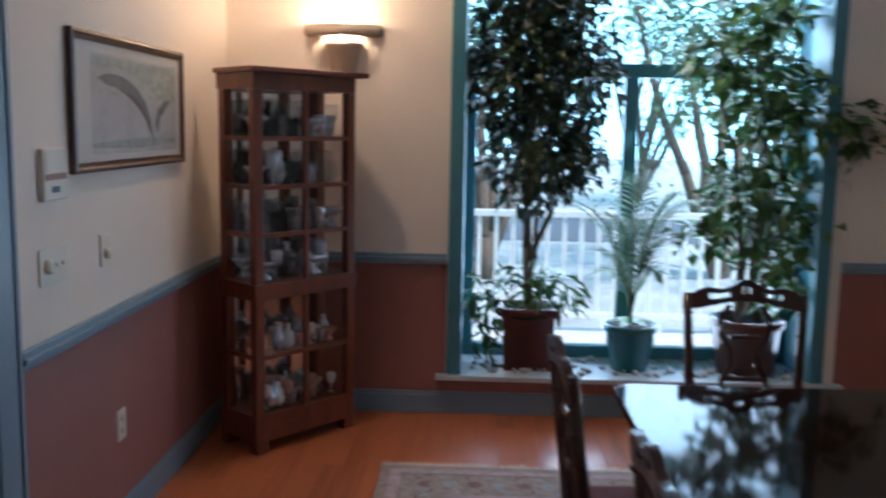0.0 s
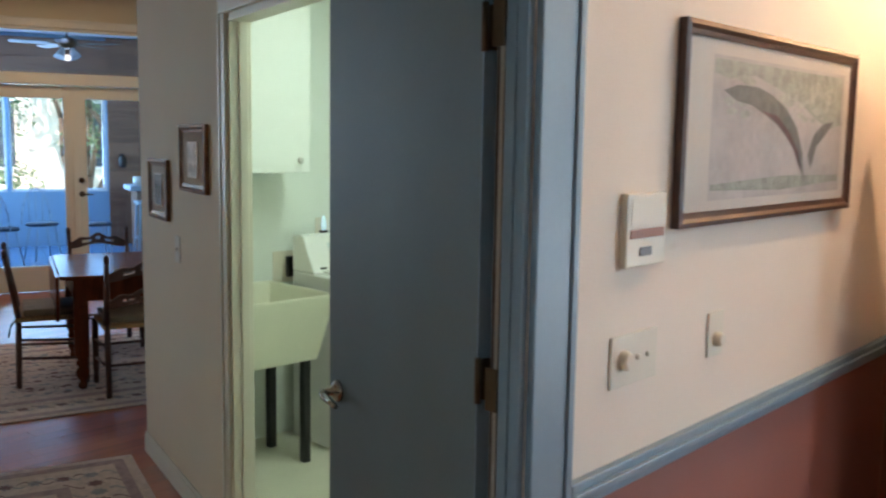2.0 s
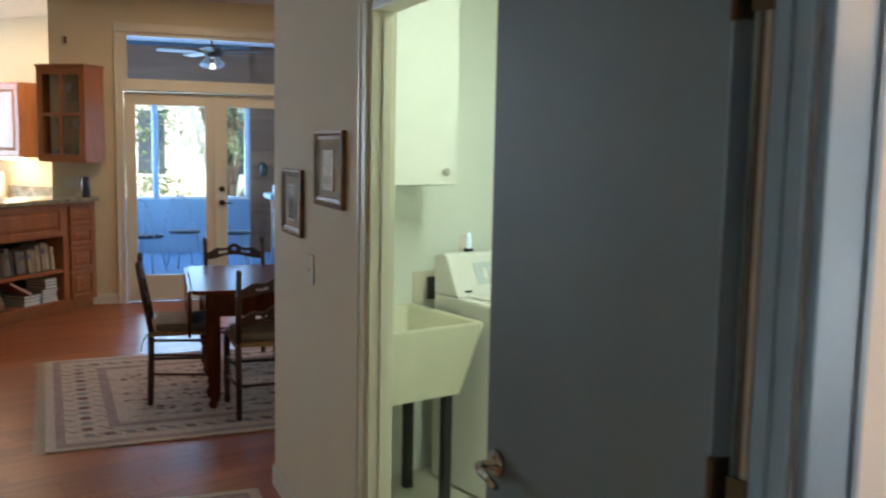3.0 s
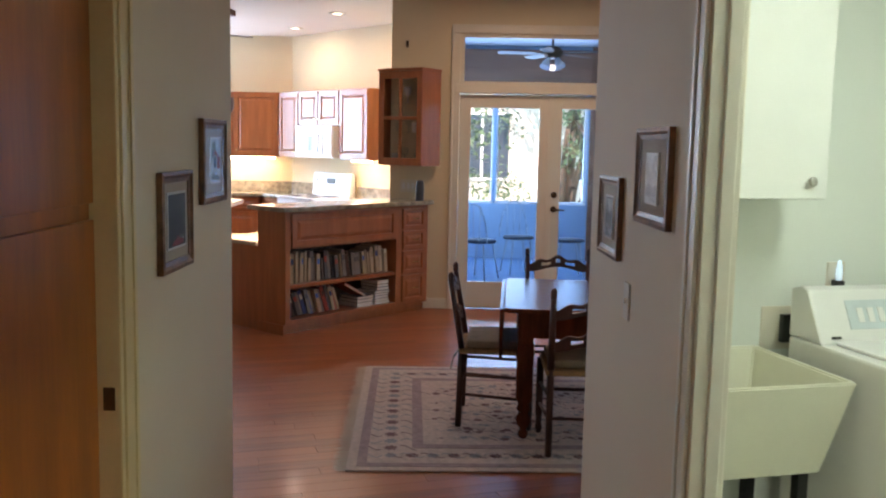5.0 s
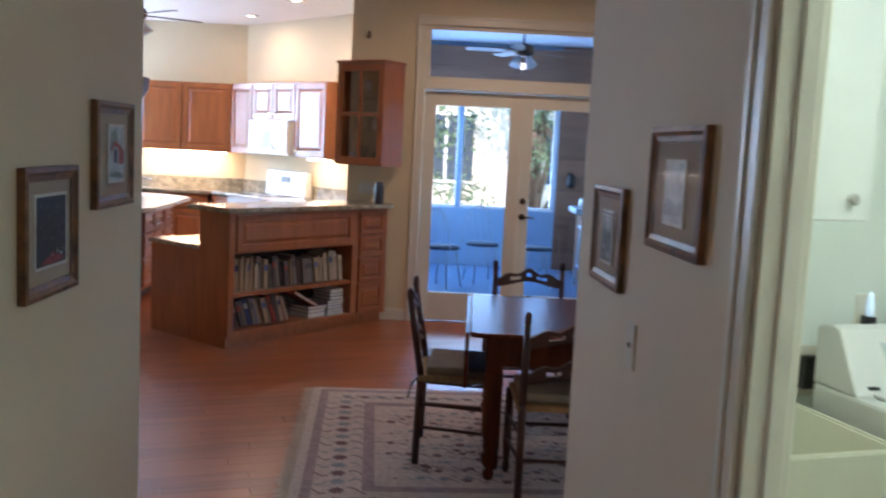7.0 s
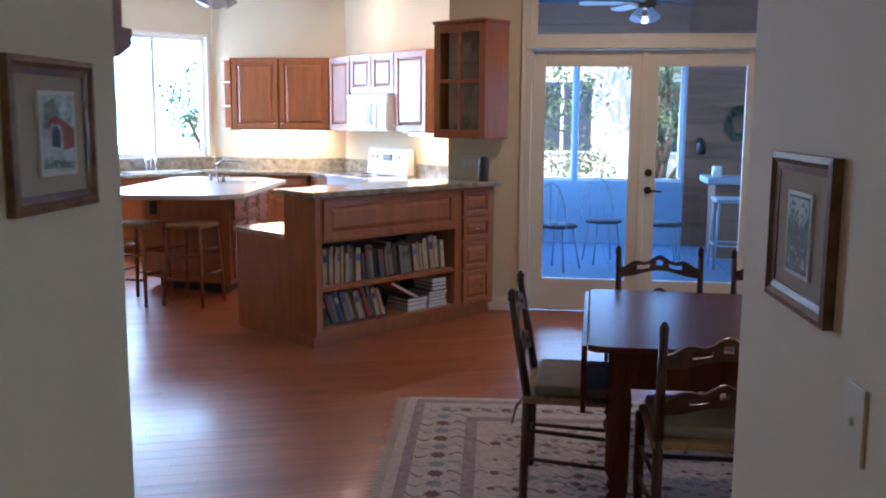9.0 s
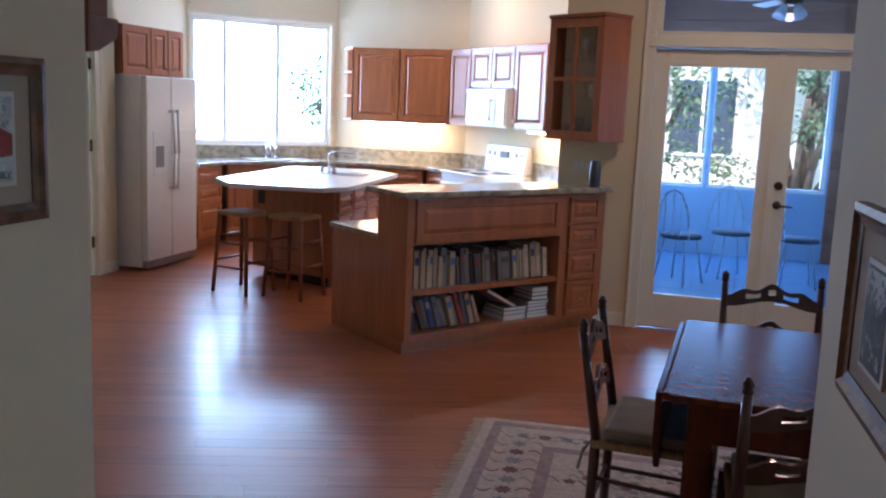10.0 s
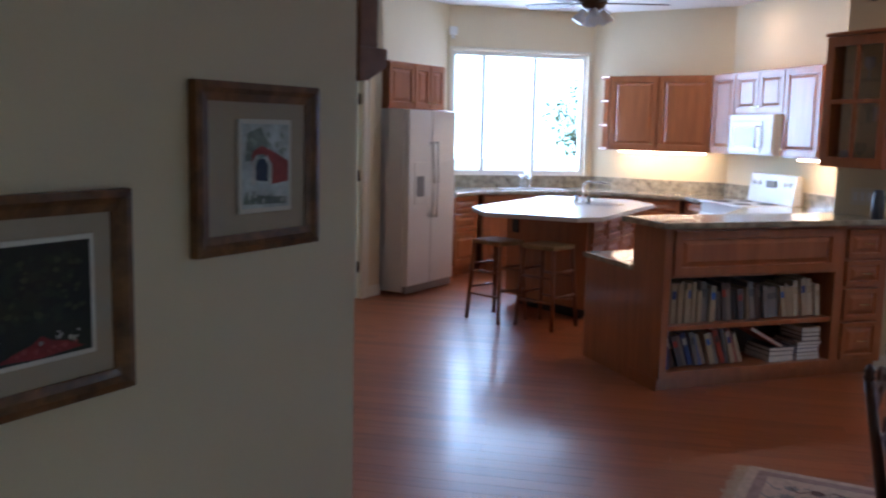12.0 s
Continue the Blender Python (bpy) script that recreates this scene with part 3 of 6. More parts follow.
mwv = thing("microwave", RW @ at(0.665, -0.07, 0, 1.41), "white over-the-range microwave oven", "microwave")
part("body", boxes((0, 0.02, 0, 0.80, 0.39, 0.395), bevel=0.006), WHITE, mwv)
part("door", boxes((0.01, 0, 0.02, 0.60, 0.022, 0.33), bevel=0.008), WHITE, mwv)
part("window", boxes((0.09, -0.002, 0.08, 0.50, 0.002, 0.27), bevel=0.001), mat("grey_oven_glass", (0.09, 0.11, 0.12), 0.1, vary=0.1, bump=0), mwv, "grey tinted oven glass")
part("control_panel", boxes((0.61, 0.0, 0.02, 0.79, 0.022, 0.33), bevel=0.004), WHITE, mwv)
for k in range(4):
    part("button_row", boxes((0.64, -0.002, 0.06 + k * 0.05, 0.76, 0.001, 0.085 + k * 0.05)), IVORY, mwv)
part("vent", boxes((0.01, 0.002, 0.34, 0.79, 0.022, 0.385), (0.02, -0.002, 0.35, 0.78, 0.003, 0.354), (0.02, -0.002, 0.362, 0.78, 0.003, 0.366)), WHITE, mwv)
bm = rod((0.565, -0.035, 0.06), (0.565, -0.035, 0.29), 0.01, 10)
rod((0.565, -0.035, 0.075), (0.565, 0.005, 0.075), 0.008, 8, bm)
rod((0.565, -0.035, 0.275), (0.565, 0.005, 0.275), 0.008, 8, bm)
part("handle", bm, WHITE, mwv)

# glass-fronted cabinet at the end of the run
gcab = thing("glass_cabinet", at(-0.483, 5.19, -33, 1.40), "cherry wall cabinet with a four-pane glass door", "cabinet")
part("case", boxes((0, 0.02, 0, 0.516, 0.30, 0.02), (0, 0.02, 0.87, 0.516, 0.30, 0.89), (0, 0.02, 0.02, 0.018, 0.30, 0.87), (0.498, 0.02, 0.02, 0.516, 0.30, 0.87)), CHERRY, gcab)
part("back_panel", boxes((0.018, 0.285, 0.02, 0.498, 0.30, 0.87)), WOODIN, gcab, "back panel coloured dark for the shaded inside")
part("cornice", boxes((-0.012, -0.012, 0.885, 0.528, 0.30, 0.91), bevel=0.006), CHERRY, gcab)
gd = part("door", boxes((0, 0, 0.005, 0.06, 0.02, 0.88), bevel=0.002), CHERRY, gcab)
for nm, bx_ in (("stile", (0.456, 0, 0.005, 0.516, 0.02, 0.88)), ("rail", (0.06, 0.0005, 0.005, 0.456, 0.02, 0.07)), ("rail", (0.06, 0.0005, 0.815, 0.456, 0.02, 0.88)), ("muntin", (0.243, 0.001, 0.07, 0.273, 0.019, 0.815)), ("muntin", (0.06, 0.0015, 0.43, 0.456, 0.0185, 0.46))):
    part(nm, boxes(bx_, bevel=0.002), CHERRY, gd)
for a, b in ((0.06, 0.243), (0.273, 0.456)):
    for c, d in ((0.07, 0.43), (0.46, 0.815)):
        part("pane", boxes((a, 0.010, c, b, 0.013, d)), glass("cabinet_pane", gloss=0.25), gd)
for z in (0.30, 0.58):
    part("shelf", boxes((0.018, 0.03, z, 0.498, 0.285, z + 0.012)), PANE, gcab, "clear glass shelf")
GLASSWARE = glass("clear_glassware", (0.85, 0.9, 0.92), 0.02)
CUP = [(0.028, 0), (0.006, 0.006), (0.005, 0.06), (0.03, 0.085), (0.036, 0.12), (0.032, 0.15)]
TUMB = [(0.026, 0), (0.034, 0.09), (0.034, 0.095), (0.031, 0.095)]


def ware(name, m, profile, material, label, cat, group, n=12):
    ob = part(name, turned(profile, n), material)
    ob.matrix_basis = m
    return tagged(ob, label, cat, group)


for k, (x, z) in enumerate([(0.10, 0.021), (0.20, 0.021), (0.33, 0.021), (0.42, 0.021), (0.11, 0.313), (0.22, 0.313), (0.34, 0.313), (0.43, 0.313), (0.12, 0.593), (0.25, 0.593), (0.40, 0.593)]):
    ware("wine_glass" if k % 2 else "tumbler", gcab.matrix_basis @ pose(x, 0.13 + 0.03 * (k % 3), z), CUP if k % 2 else TUMB, GLASSWARE if k % 3 else mat("white_china", (0.75, 0.75, 0.73), 0.2, vary=0.03, bump=0), "small piece of clear glassware on a shelf" if k % 3 else "small white china cup on a shelf", "glass", "glassware in the wall cabinet")

# base cabinets, counters
BASE = "base kitchen cabinets"
top1 = part("worktop", prism([(-4.95, 6.60), (-4.31, 6.60), (-4.31, 7.15), (-3.44, 8.10), (-2.325, 8.10), (-2.10, 7.87), (-1.65, 8.325), (-2.06, 8.735), (-3.72, 8.735), (-4.945, 7.40)], 0.88, 0.92, 0.006), GRANITE)
tagged(top1, "speckled brown granite worktop round the window", "worktop")
top2 = part("worktop", prism([(-1.035, 7.71), (-0.46, 7.12), (-0.38, 5.42), (-0.20, 5.14), (-0.845, 4.66), (-1.33, 5.04), (-1.487, 7.26)], 0.88, 0.92, 0.006), GRANITE)
tagged(top2, "speckled brown granite worktop beside the range", "worktop")
for m, a, b in ((CW @ at(0, 0.33), 0.0, 1.66), (KM, 0.0, 1.82), (at(KB[0], KB[1], -45), 0.0, 0.60), (at(KB[0], KB[1], -45), 1.47, 2.26)):
    tagged(part("backsplash", boxes((a, -0.022, 0.92, b, -0.002, 1.06), bevel=0.003), GRANITE, m=m), "low speckled granite backsplash", "backsplash", kind="structure")
bw = at(KC[0], KC[1] - 0.61)
cabinet("base_cabinet", bw @ at(0.40, 0), 0.94, 0.60, 0, 0.879, "cherry base cabinet with drawers under the worktop", [(0.01, 0.46, 0.70, 0.86, "drawer", 0.235), (0.48, 0.93, 0.70, 0.86, "drawer", 0.705), (0.01, 0.46, 0.13, 0.68, "door", 0.42), (0.48, 0.93, 0.13, 0.68, "door", 0.52)], BASE, 0.1)
cabinet("sink_cabinet", KM @ at(0.27, -0.61), 1.28, 0.60, 0, 0.879, "cherry sink cabinet under the kitchen window", [(0.01, 0.42, 0.13, 0.86, "door", 0.38), (0.43, 0.85, 0.13, 0.86, "door", 0.47), (0.86, 1.27, 0.13, 0.86, "door", 0.9)], BASE, 0.1)
cabinet("base_cabinet", at(-4.34, 6.62, 90), 0.50, 0.60, 0, 0.879, "cherry base cabinet with drawers beside the fridge", [(0.01, 0.49, 0.70, 0.86, "drawer", 0.25), (0.01, 0.49, 0.50, 0.685, "drawer", 0.25), (0.01, 0.49, 0.13, 0.485, "door", 0.06)], BASE, 0.1)
cabinet("base_cabinet", at(KB[0], KB[1], -45) @ at(0.20, -0.61), 0.40, 0.60, 0, 0.879, "narrow cherry base cabinet beside the range", [(0.01, 0.39, 0.70, 0.86, "drawer", 0.2), (0.01, 0.39, 0.13, 0.68, "door", 0.06)], BASE, 0.1)
cabinet("base_cabinet", at(KB[0], KB[1], -45) @ at(1.47, -0.61), 0.70, 0.60, 0, 0.879, "cherry base cabinet with a wide drawer beside the range", [(0.01, 0.69, 0.70, 0.86, "drawer", 0.35), (0.01, 0.69, 0.13, 0.68, "door", 0.06)], BASE, 0.1)
sk = thing("kitchen_sink", KM @ at(0.55, -0.50, 0, 0.921), "stainless double sink in the granite worktop", "sink")
part("rim", boxes((0, 0, 0, 0.80, 0.03, 0.006), (0, 0.37, 0, 0.80, 0.42, 0.006), (0, 0.03, 0, 0.03, 0.37, 0.006), (0.77, 0.03, 0, 0.80, 0.37, 0.006), (0.385, 0.03, 0, 0.415, 0.37, 0.006)), CHROME, sk)
part("bowl", boxes((0.03, 0.03, 0.0005, 0.385, 0.37, 0.002), (0.415, 0.03, 0.0005, 0.77, 0.37, 0.002)), NICKEL, sk)
for k, x in enumerate((0.35, 0.46)):
    part("tap", rod((x, 0.395, 0.006), (x, 0.395, 0.16), 0.018, 10, r2=0.014), CHROME, sk)
bm = rod((0.40, 0.395, 0.006), (0.40, 0.395, 0.20), 0.012, 10)
rod((0.40, 0.395, 0.20), (0.40, 0.22, 0.17), 0.010, 10, bm)
part("spout", bm, CHROME, sk)

# range
rg = thing("range", at(KB[0], KB[1], -45) @ at(0.645, -0.68), "white electric range with a raised control panel", "range")
part("body", boxes((0, 0.03, 0.05, 0.80, 0.64, 0.905), bevel=0.004), WHITE, rg)
part("cooktop", boxes((0.0, 0.0, 0.905, 0.80, 0.60, 0.925), bevel=0.006), WHITE, rg)
part("oven_door", boxes((0.01, 0.0, 0.25, 0.79, 0.03, 0.80), bevel=0.008), WHITE, rg)
part("oven_window", boxes((0.15, -0.002, 0.38, 0.65, 0.002, 0.66)), mat("black_oven_glass", (0.02, 0.02, 0.022), 0.1, bump=0), rg, "black oven glass")
part("drawer", boxes((0.01, 0.0, 0.07, 0.79, 0.03, 0.24), bevel=0.008), WHITE, rg)
bm = rod((0.06, -0.04, 0.76), (0.74, -0.04, 0.76), 0.012, 10)
for x in (0.1, 0.7):
    rod((x, -0.04, 0.76), (x, 0.003, 0.76), 0.009, 8, bm)
part("handle", bm, WHITE, rg)
bp = prism([(0.56, 0.925), (0.66, 0.925), (0.66, 1.20), (0.62, 1.22), (0.595, 1.21)], 0, 0.80, 0.004)
bmesh.ops.transform(bp, matrix=Matrix(((0, 0, 1, 0), (1, 0, 0, 0), (0, 1, 0, 0), (0, 0, 0, 1))), verts=bp.verts)
part("control_panel", bp, WHITE, rg)
part("display", boxes((0.32, 0.568, 1.08, 0.48, 0.60, 1.15)), mat("grey_display", (0.30, 0.32, 0.33), 0.2, bump=0), rg)
for x in (0.08, 0.18, 0.62, 0.72):
    part("dial", turned([(0.024, 0), (0.02, 0.02)], 14, m=pose(x, 0.588, 1.12, 90)), WHITE, rg)
for x, y, r in ((0.2, 0.15, 0.10), (0.6, 0.15, 0.085), (0.2, 0.42, 0.075), (0.6, 0.42, 0.10)):
    part("burner", turned([(r, 0), (r, 0.005), (r * 0.75, 0.008), (r * 0.7, 0.004)], 20, m=pose(x, y, 0.9255)), BLACK, rg, "black coil burner")

# fridge
frd = thing("fridge", at(-4.12, 5.42, 90) @ Matrix.Diagonal((0.88, 1, 1.02, 1)), "white side-by-side fridge with ice dispenser", "fridge")
part("body", boxes((0, 0.065, 0.03, 0.94, 0.545, 1.74), bevel=0.006), WHITE, frd)
for a, b in ((0.004, 0.445), (0.452, 0.936)):
    part("door", boxes((a, 0, 0.09, b, 0.064, 1.735), bevel=0.012), WHITE, frd)
for x in (0.405, 0.49):
    bm = rod((x, -0.045, 0.72), (x, -0.06, 1.05), 0.014, 10)
    rod((x, -0.06, 1.05), (x, -0.045, 1.45), 0.014, 10, bm)
    for z in (0.74, 1.43):
        rod((x, -0.045, z), (x, 0.005, z), 0.011, 8, bm)
    part("handle", bm, WHITE, frd)
part("ice_dispenser", boxes((0.11, -0.006, 0.86, 0.33, 0.004, 1.25), bevel=0.004), WHITE, frd)
# flat plate; the shade of the dispenser hollow is put into its grey
part("dispenser_recess", boxes((0.15, -0.009, 0.93, 0.29, -0.005, 1.12)), mat("recess_shade_grey", (0.22, 0.22, 0.23), 0.5, bump=0), frd, "flat grey panel coloured as the shaded dispenser recess")
for z in (0.94, 1.23):
    part("door_trim", boxes((0.52, -0.008, z, 0.93, 0.004, z + 0.035), bevel=0.003), WHITE, frd)
part("base_grille", boxes((0.01, 0.02, 0.02, 0.93, 0.06, 0.085)), mat("grey_grille", (0.3, 0.3, 0.3), 0.5), frd)
cabinet("fridge_cabinet", at(-4.40, 5.47, 90), 1.0, 0.54, 1.78, 2.23, "cherry cabinet with three doors over the fridge", [(0.01, 0.44, 1.79, 2.22, "door", 0.39), (0.45, 0.72, 1.79, 2.22, "door", 0.68), (0.73, 0.99, 1.79, 2.22, "door", 0.77)], UP)

# island
isl = thing("kitchen_island", at(0, 0), "cherry kitchen island with a pale solid top", "island")
part("worktop", prism([(-3.37, 5.32), (-3.02, 4.93), (-2.23, 5.05), (-2.10, 5.25), (-2.25, 6.91), (-2.62, 7.25), (-3.50, 7.10)], 0.88, 0.92, 0.006), SOLIDTOP, isl, "pale grey-white solid worktop")
part("body", prism([(-3.22, 5.72), (-2.30, 5.42), (-2.42, 6.80), (-3.32, 6.95)], 0.10, 0.88, 0.003), CHERRY, isl)
part("toe_kick", prism([(-3.12, 5.80), (-2.38, 5.52), (-2.48, 6.74), (-3.25, 6.85)], 0, 0.10), BLACK, isl)
im = at(-2.285, 5.46, 95)
for k in range(3):
    for z0, z1 in ((0.66, 0.84), (0.42, 0.64), (0.14, 0.40)):
        f = part("drawer", raised_front(0.40, z1 - z0, 0.02, 0.035), CHERRY, isl, m=im @ pose(0.03 + k * 0.43, -0.015, z0))
        pull(f, 0.2, (z1 - z0) / 2)
part("outlet", boxes((-0.05, 0, 0.68, 0.03, 0.008, 0.80)), BLACK, isl, "black outlet plate", m=at(-3.10, 5.665, -18))
st = thing("prep_sink", at(-2.62, 6.45, 8, 0.921), "small steel prep sink set in the island", "sink")
part("rim", boxes((-0.18, -0.14, 0, 0.20, -0.12, 0.005), (-0.18, 0.12, 0, 0.20, 0.14, 0.005), (-0.18, -0.12, 0, -0.16, 0.12, 0.005), (0.18, -0.12, 0, 0.20, 0.12, 0.005)), CHROME, st)
part("bowl", boxes((-0.16, -0.12, 0.0003, 0.18, 0.12, 0.0015)), mat("dark_steel", (0.10, 0.10, 0.11), 0.35, 0.9, bump=0), st)
tp = thing("gooseneck_tap", at(-2.80, 6.45, 8, 0.921), "chrome gooseneck tap with two handles", "tap")
bm = rod((0, 0, 0), (0, 0, 0.16), 0.012, 10)
pts = [(0.07 - 0.07 * math.cos(a), 0, 0.16 + 0.05 * math.sin(a)) for a in (0, 0.5, 1.0, 1.57)] + [(0.25, 0, 0.20), (0.26, 0, 0.18)]
for p, q in zip(pts, pts[1:]):
    rod(p, q, 0.011, 10, bm)
part("spout", bm, CHROME, tp)
for x in (-0.06, 0.06):
    part("handle", turned([(0.022, 0), (0.024, 0.02), (0.016, 0.05), (0.02, 0.07)], 12, m=pose(x, -0.02, 0)), CHROME, tp)

RUSH = mat("woven_rush", (0.36, 0.22, 0.10), 0.8, vary=0.35, scale=8, stretch=(1, 14, 1), fine=60, bump=0.4)
STOOLW = mat("brown_stool_wood", (0.24, 0.085, 0.034), 0.4, vary=0.3, scale=5, stretch=(6, 6, 1), bump=0.04)


def stool(m):
    s = thing("bar_stool", m, "brown wooden bar stool with a woven rush seat", "stool", "stools at the island")
    for i, (x, y) in enumerate(((-1, -1), (1, -1), (1, 1), (-1, 1))):
        part("leg", rod((x * 0.185, y * 0.17, 0), (x * 0.145, y * 0.13, 0.67), 0.016, 10, r2=0.018), STOOLW, s)
    for z, k in ((0.22, 0.173), (0.42, 0.16)):
        for y in (-1, 1):
            part("rung", rod((-k, y * (k - 0.015), z), (k, y * (k - 0.015), z), 0.010, 8), STOOLW, s)
            part("rung", rod((y * k, -(k - 0.015), z + 0.05), (y * k, k - 0.015, z + 0.05), 0.010, 8), STOOLW, s)
    part("seat", boxes((-0.165, -0.15, 0.645, 0.165, 0.15, 0.685), bevel=0.016), RUSH, s, "woven rush seat")
    return s


s1 = stool(at(-2.96, 5.08, -14))
copy_thing(s1, at(-2.50, 5.10, -10))

# peninsula with the bookcase
PM = at(-1.07, 3.75, 52)
pen = thing("bookcase_peninsula", PM, "cherry peninsula with open bookshelves and drawers", "bookcase")
WL = 1.77
part("toe_base", boxes((0.03, 0.06, 0, WL, 0.34, 0.085)), CHERRY, pen)
part("end_panel", boxes((0, 0, 0.0855, 0.05, 0.36, 1.03), (-0.006, 0.02, 0, 0.0, 0.36, 0.085)), CHERRY, pen)
# back painted in the shade colour of the shelf recess
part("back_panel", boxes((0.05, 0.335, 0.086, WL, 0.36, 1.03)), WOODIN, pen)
part("bottom_shelf", boxes((0.05, 0.0, 0.0855, 1.32, 0.335, 0.125)), CHERRY, pen)
part("middle_shelf", boxes((0.05, 0.015, 0.385, 1.32, 0.335, 0.415)), CHERRY, pen)
part("top_box", boxes((0.05, 0.0, 0.72, 1.32, 0.335, 1.03)), CHERRY, pen)
part("fascia", raised_front(1.25, 0.28, 0.02, 0.05), CHERRY, pen, m=pose(0.06, -0.018, 0.735))
part("divider", boxes((1.32, 0, 0.0855, 1.38, 0.335, 1.03)), CHERRY, pen)
part("drawer_box", boxes((1.38, 0.012, 0.0855, WL, 0.335, 1.03)), CHERRY, pen)
for a, b in ((0.12, 0.37), (0.39, 0.60), (0.62, 0.79), (0.81, 1.00)):
    f = part("drawer", raised_front(0.30, b - a, 0.022, 0.03), CHERRY, pen, m=pose(1.405, -0.012, a))
    pull(f, 0.15, (b - a) / 2)
part("low_wing", boxes((0.001, 0.361, 0.0, 0.80, 0.98, 0.72)), CHERRY, pen)
part("low_top", boxes((-0.02, 0.362, 0.72, 0.80, 1.0, 0.755), bevel=0.004), GRANITE, pen, "speckled granite low worktop")
part("bar_top", prism([(-0.06, -0.06), (WL + 0.0, -0.06), (WL + 0.05, 0.0), (WL + 0.05, 0.43), (-0.06, 0.43)], 1.031, 1.07, 0.008), GRANITE, pen, "speckled granite bar top")

# books
BOOKCOL = [(0.56, 0.48, 0.36), (0.46, 0.37, 0.25), (0.10, 0.10, 0.11), (0.45, 0.36, 0.24), (0.03, 0.06, 0.20), (0.36, 0.06, 0.04), (0.04, 0.14, 0.50), (0.52, 0.51, 0.49), (0.09, 0.055, 0.045), (0.22, 0.205, 0.19)]
BMATS = [mat("book_cover_%d" % i, c, 0.5, vary=0.12, scale=12, bump=0.03) for i, c in enumerate(BOOKCOL)]
PAPER = mat("book_pages", (0.66, 0.61, 0.50), 0.8, vary=0.1, scale=40, stretch=(20, 1, 1), bump=0.05)
WORD = ("cream", "buff", "black", "tan", "navy", "dark red", "blue", "pale grey", "dark brown", "grey")


def book(m, t, h, d, k, shelf):
    """An upright book: spine to the front, pages within."""
    b = thing("book", m, "%s hardback book on the %s shelf" % (WORD[k], shelf), "book", "books on the %s shelf" % shelf)
    part("cover", boxes((0, 0, 0, 0.003, d, h), (t - 0.003, 0, 0, t, d, h), (0.003, 0, 0, t - 0.003, 0.003, h)), BMATS[k], b)
    part("page_block", boxes((0.003, 0.003, 0.004, t - 0.003, d - 0.005, h - 0.004)), PAPER, b)
    if t > 0.032:
        part("spine_label", boxes((0.004, -0.0006, h * 0.62, t - 0.004, 0.0002, h * 0.82)), BMATS[(k + 3) % 10], b)


rb = random.Random(4)
x = 0.062
while x < 1.26:
    t, h = rb.uniform(0.016, 0.044), rb.uniform(0.19, 0.275)
    k = rb.choice((0, 1, 3, 1, 9, 0, 3)) if x < 0.36 else rb.choice((5, 2, 8, 3, 9, 9, 5)) if x < 0.62 else rb.choice((9, 3, 7, 8, 2)) if x < 0.95 else rb.choice((1, 3, 1, 0))
    lean = 0.0 if x < 0.40 else rb.uniform(-9, -5)
    book(PM @ pose(x, rb.uniform(0.05, 0.09), 0.4155 + (t * math.sin(radians(-lean)) if lean else 0), 0, -lean * -1, 0), t, h, 0.19, k, "upper")
    x += t * 1.05 + 0.002
x = 0.062
while x < 0.66:
    t, h = rb.uniform(0.016, 0.04), rb.uniform(0.20, 0.245)
    k = rb.choice((2, 4, 8, 9)) if x < 0.2 else rb.choice((6, 4, 3, 9, 1)) if x < 0.38 else rb.choice((9, 8, 3, 5, 2, 1, 9))
    lean = -2 if x < 0.12 else rb.uniform(-21, -16)
    book(PM @ pose(x, rb.uniform(0.05, 0.09), 0.1255 + t * math.sin(radians(-lean)), 0, lean, 0), t, h, 0.19, k, "lower")
    x += t * 1.12 + 0.004
rd = thing("red_folder", PM @ pose(0.72, 0.05, 0.372, 0, 28, 0), "orange-red book lying aslant on the lower shelf", "book")
part("cover", boxes((0, 0, -0.024, 0.30, 0.2, -0.021), (0, 0, -0.003, 0.30, 0.2, 0), (0, 0, -0.021, 0.003, 0.2, -0.003)), mat("orange_red_cover", (0.40, 0.07, 0.03), 0.5), rd)
part("page_block", boxes((0.003, 0.003, -0.0205, 0.295, 0.195, -0.0035)), PAPER, rd)


def flat_book(x, y, z, w, d, t, k):
    b = thing("book", PM @ pose(x, y, z, 0, 0, rb.uniform(-3, 3)), "%s book lying flat in a stack" % WORD[k], "book", "stacked books on the lower shelf")
    part("cover", boxes((0, 0, 0, w, d, 0.003), (0, 0, t - 0.003, w, d, t), (0, d - 0.003, 0.003, w, d, t - 0.003)), BMATS[k], b)
    part("page_block", boxes((0.004, 0.003, 0.003, w - 0.004, d - 0.003, t - 0.003)), mat("white_pages", (0.80, 0.78, 0.74), 0.8, vary=0.06, scale=40, bump=0.05), b)


z = 0.1255
for k, t in ((7, 0.026), (0, 0.022), (4, 0.028), (7, 0.022), (9, 0.024)):
    flat_book(1.09, 0.045, z, 0.19, 0.24, t, k)
    z += t + 0.0006
for k, t in ((2, 0.03), (8, 0.026), (1, 0.035)):
    flat_book(1.13, 0.05, z, 0.15, 0.22, t, k)
    z += t + 0.0006
z = 0.1255
for k, t in ((7, 0.04), (9, 0.03), (2, 0.026)):
    flat_book(0.87, 0.045, z, 0.20, 0.24, t, k)
    z += t + 0.0006

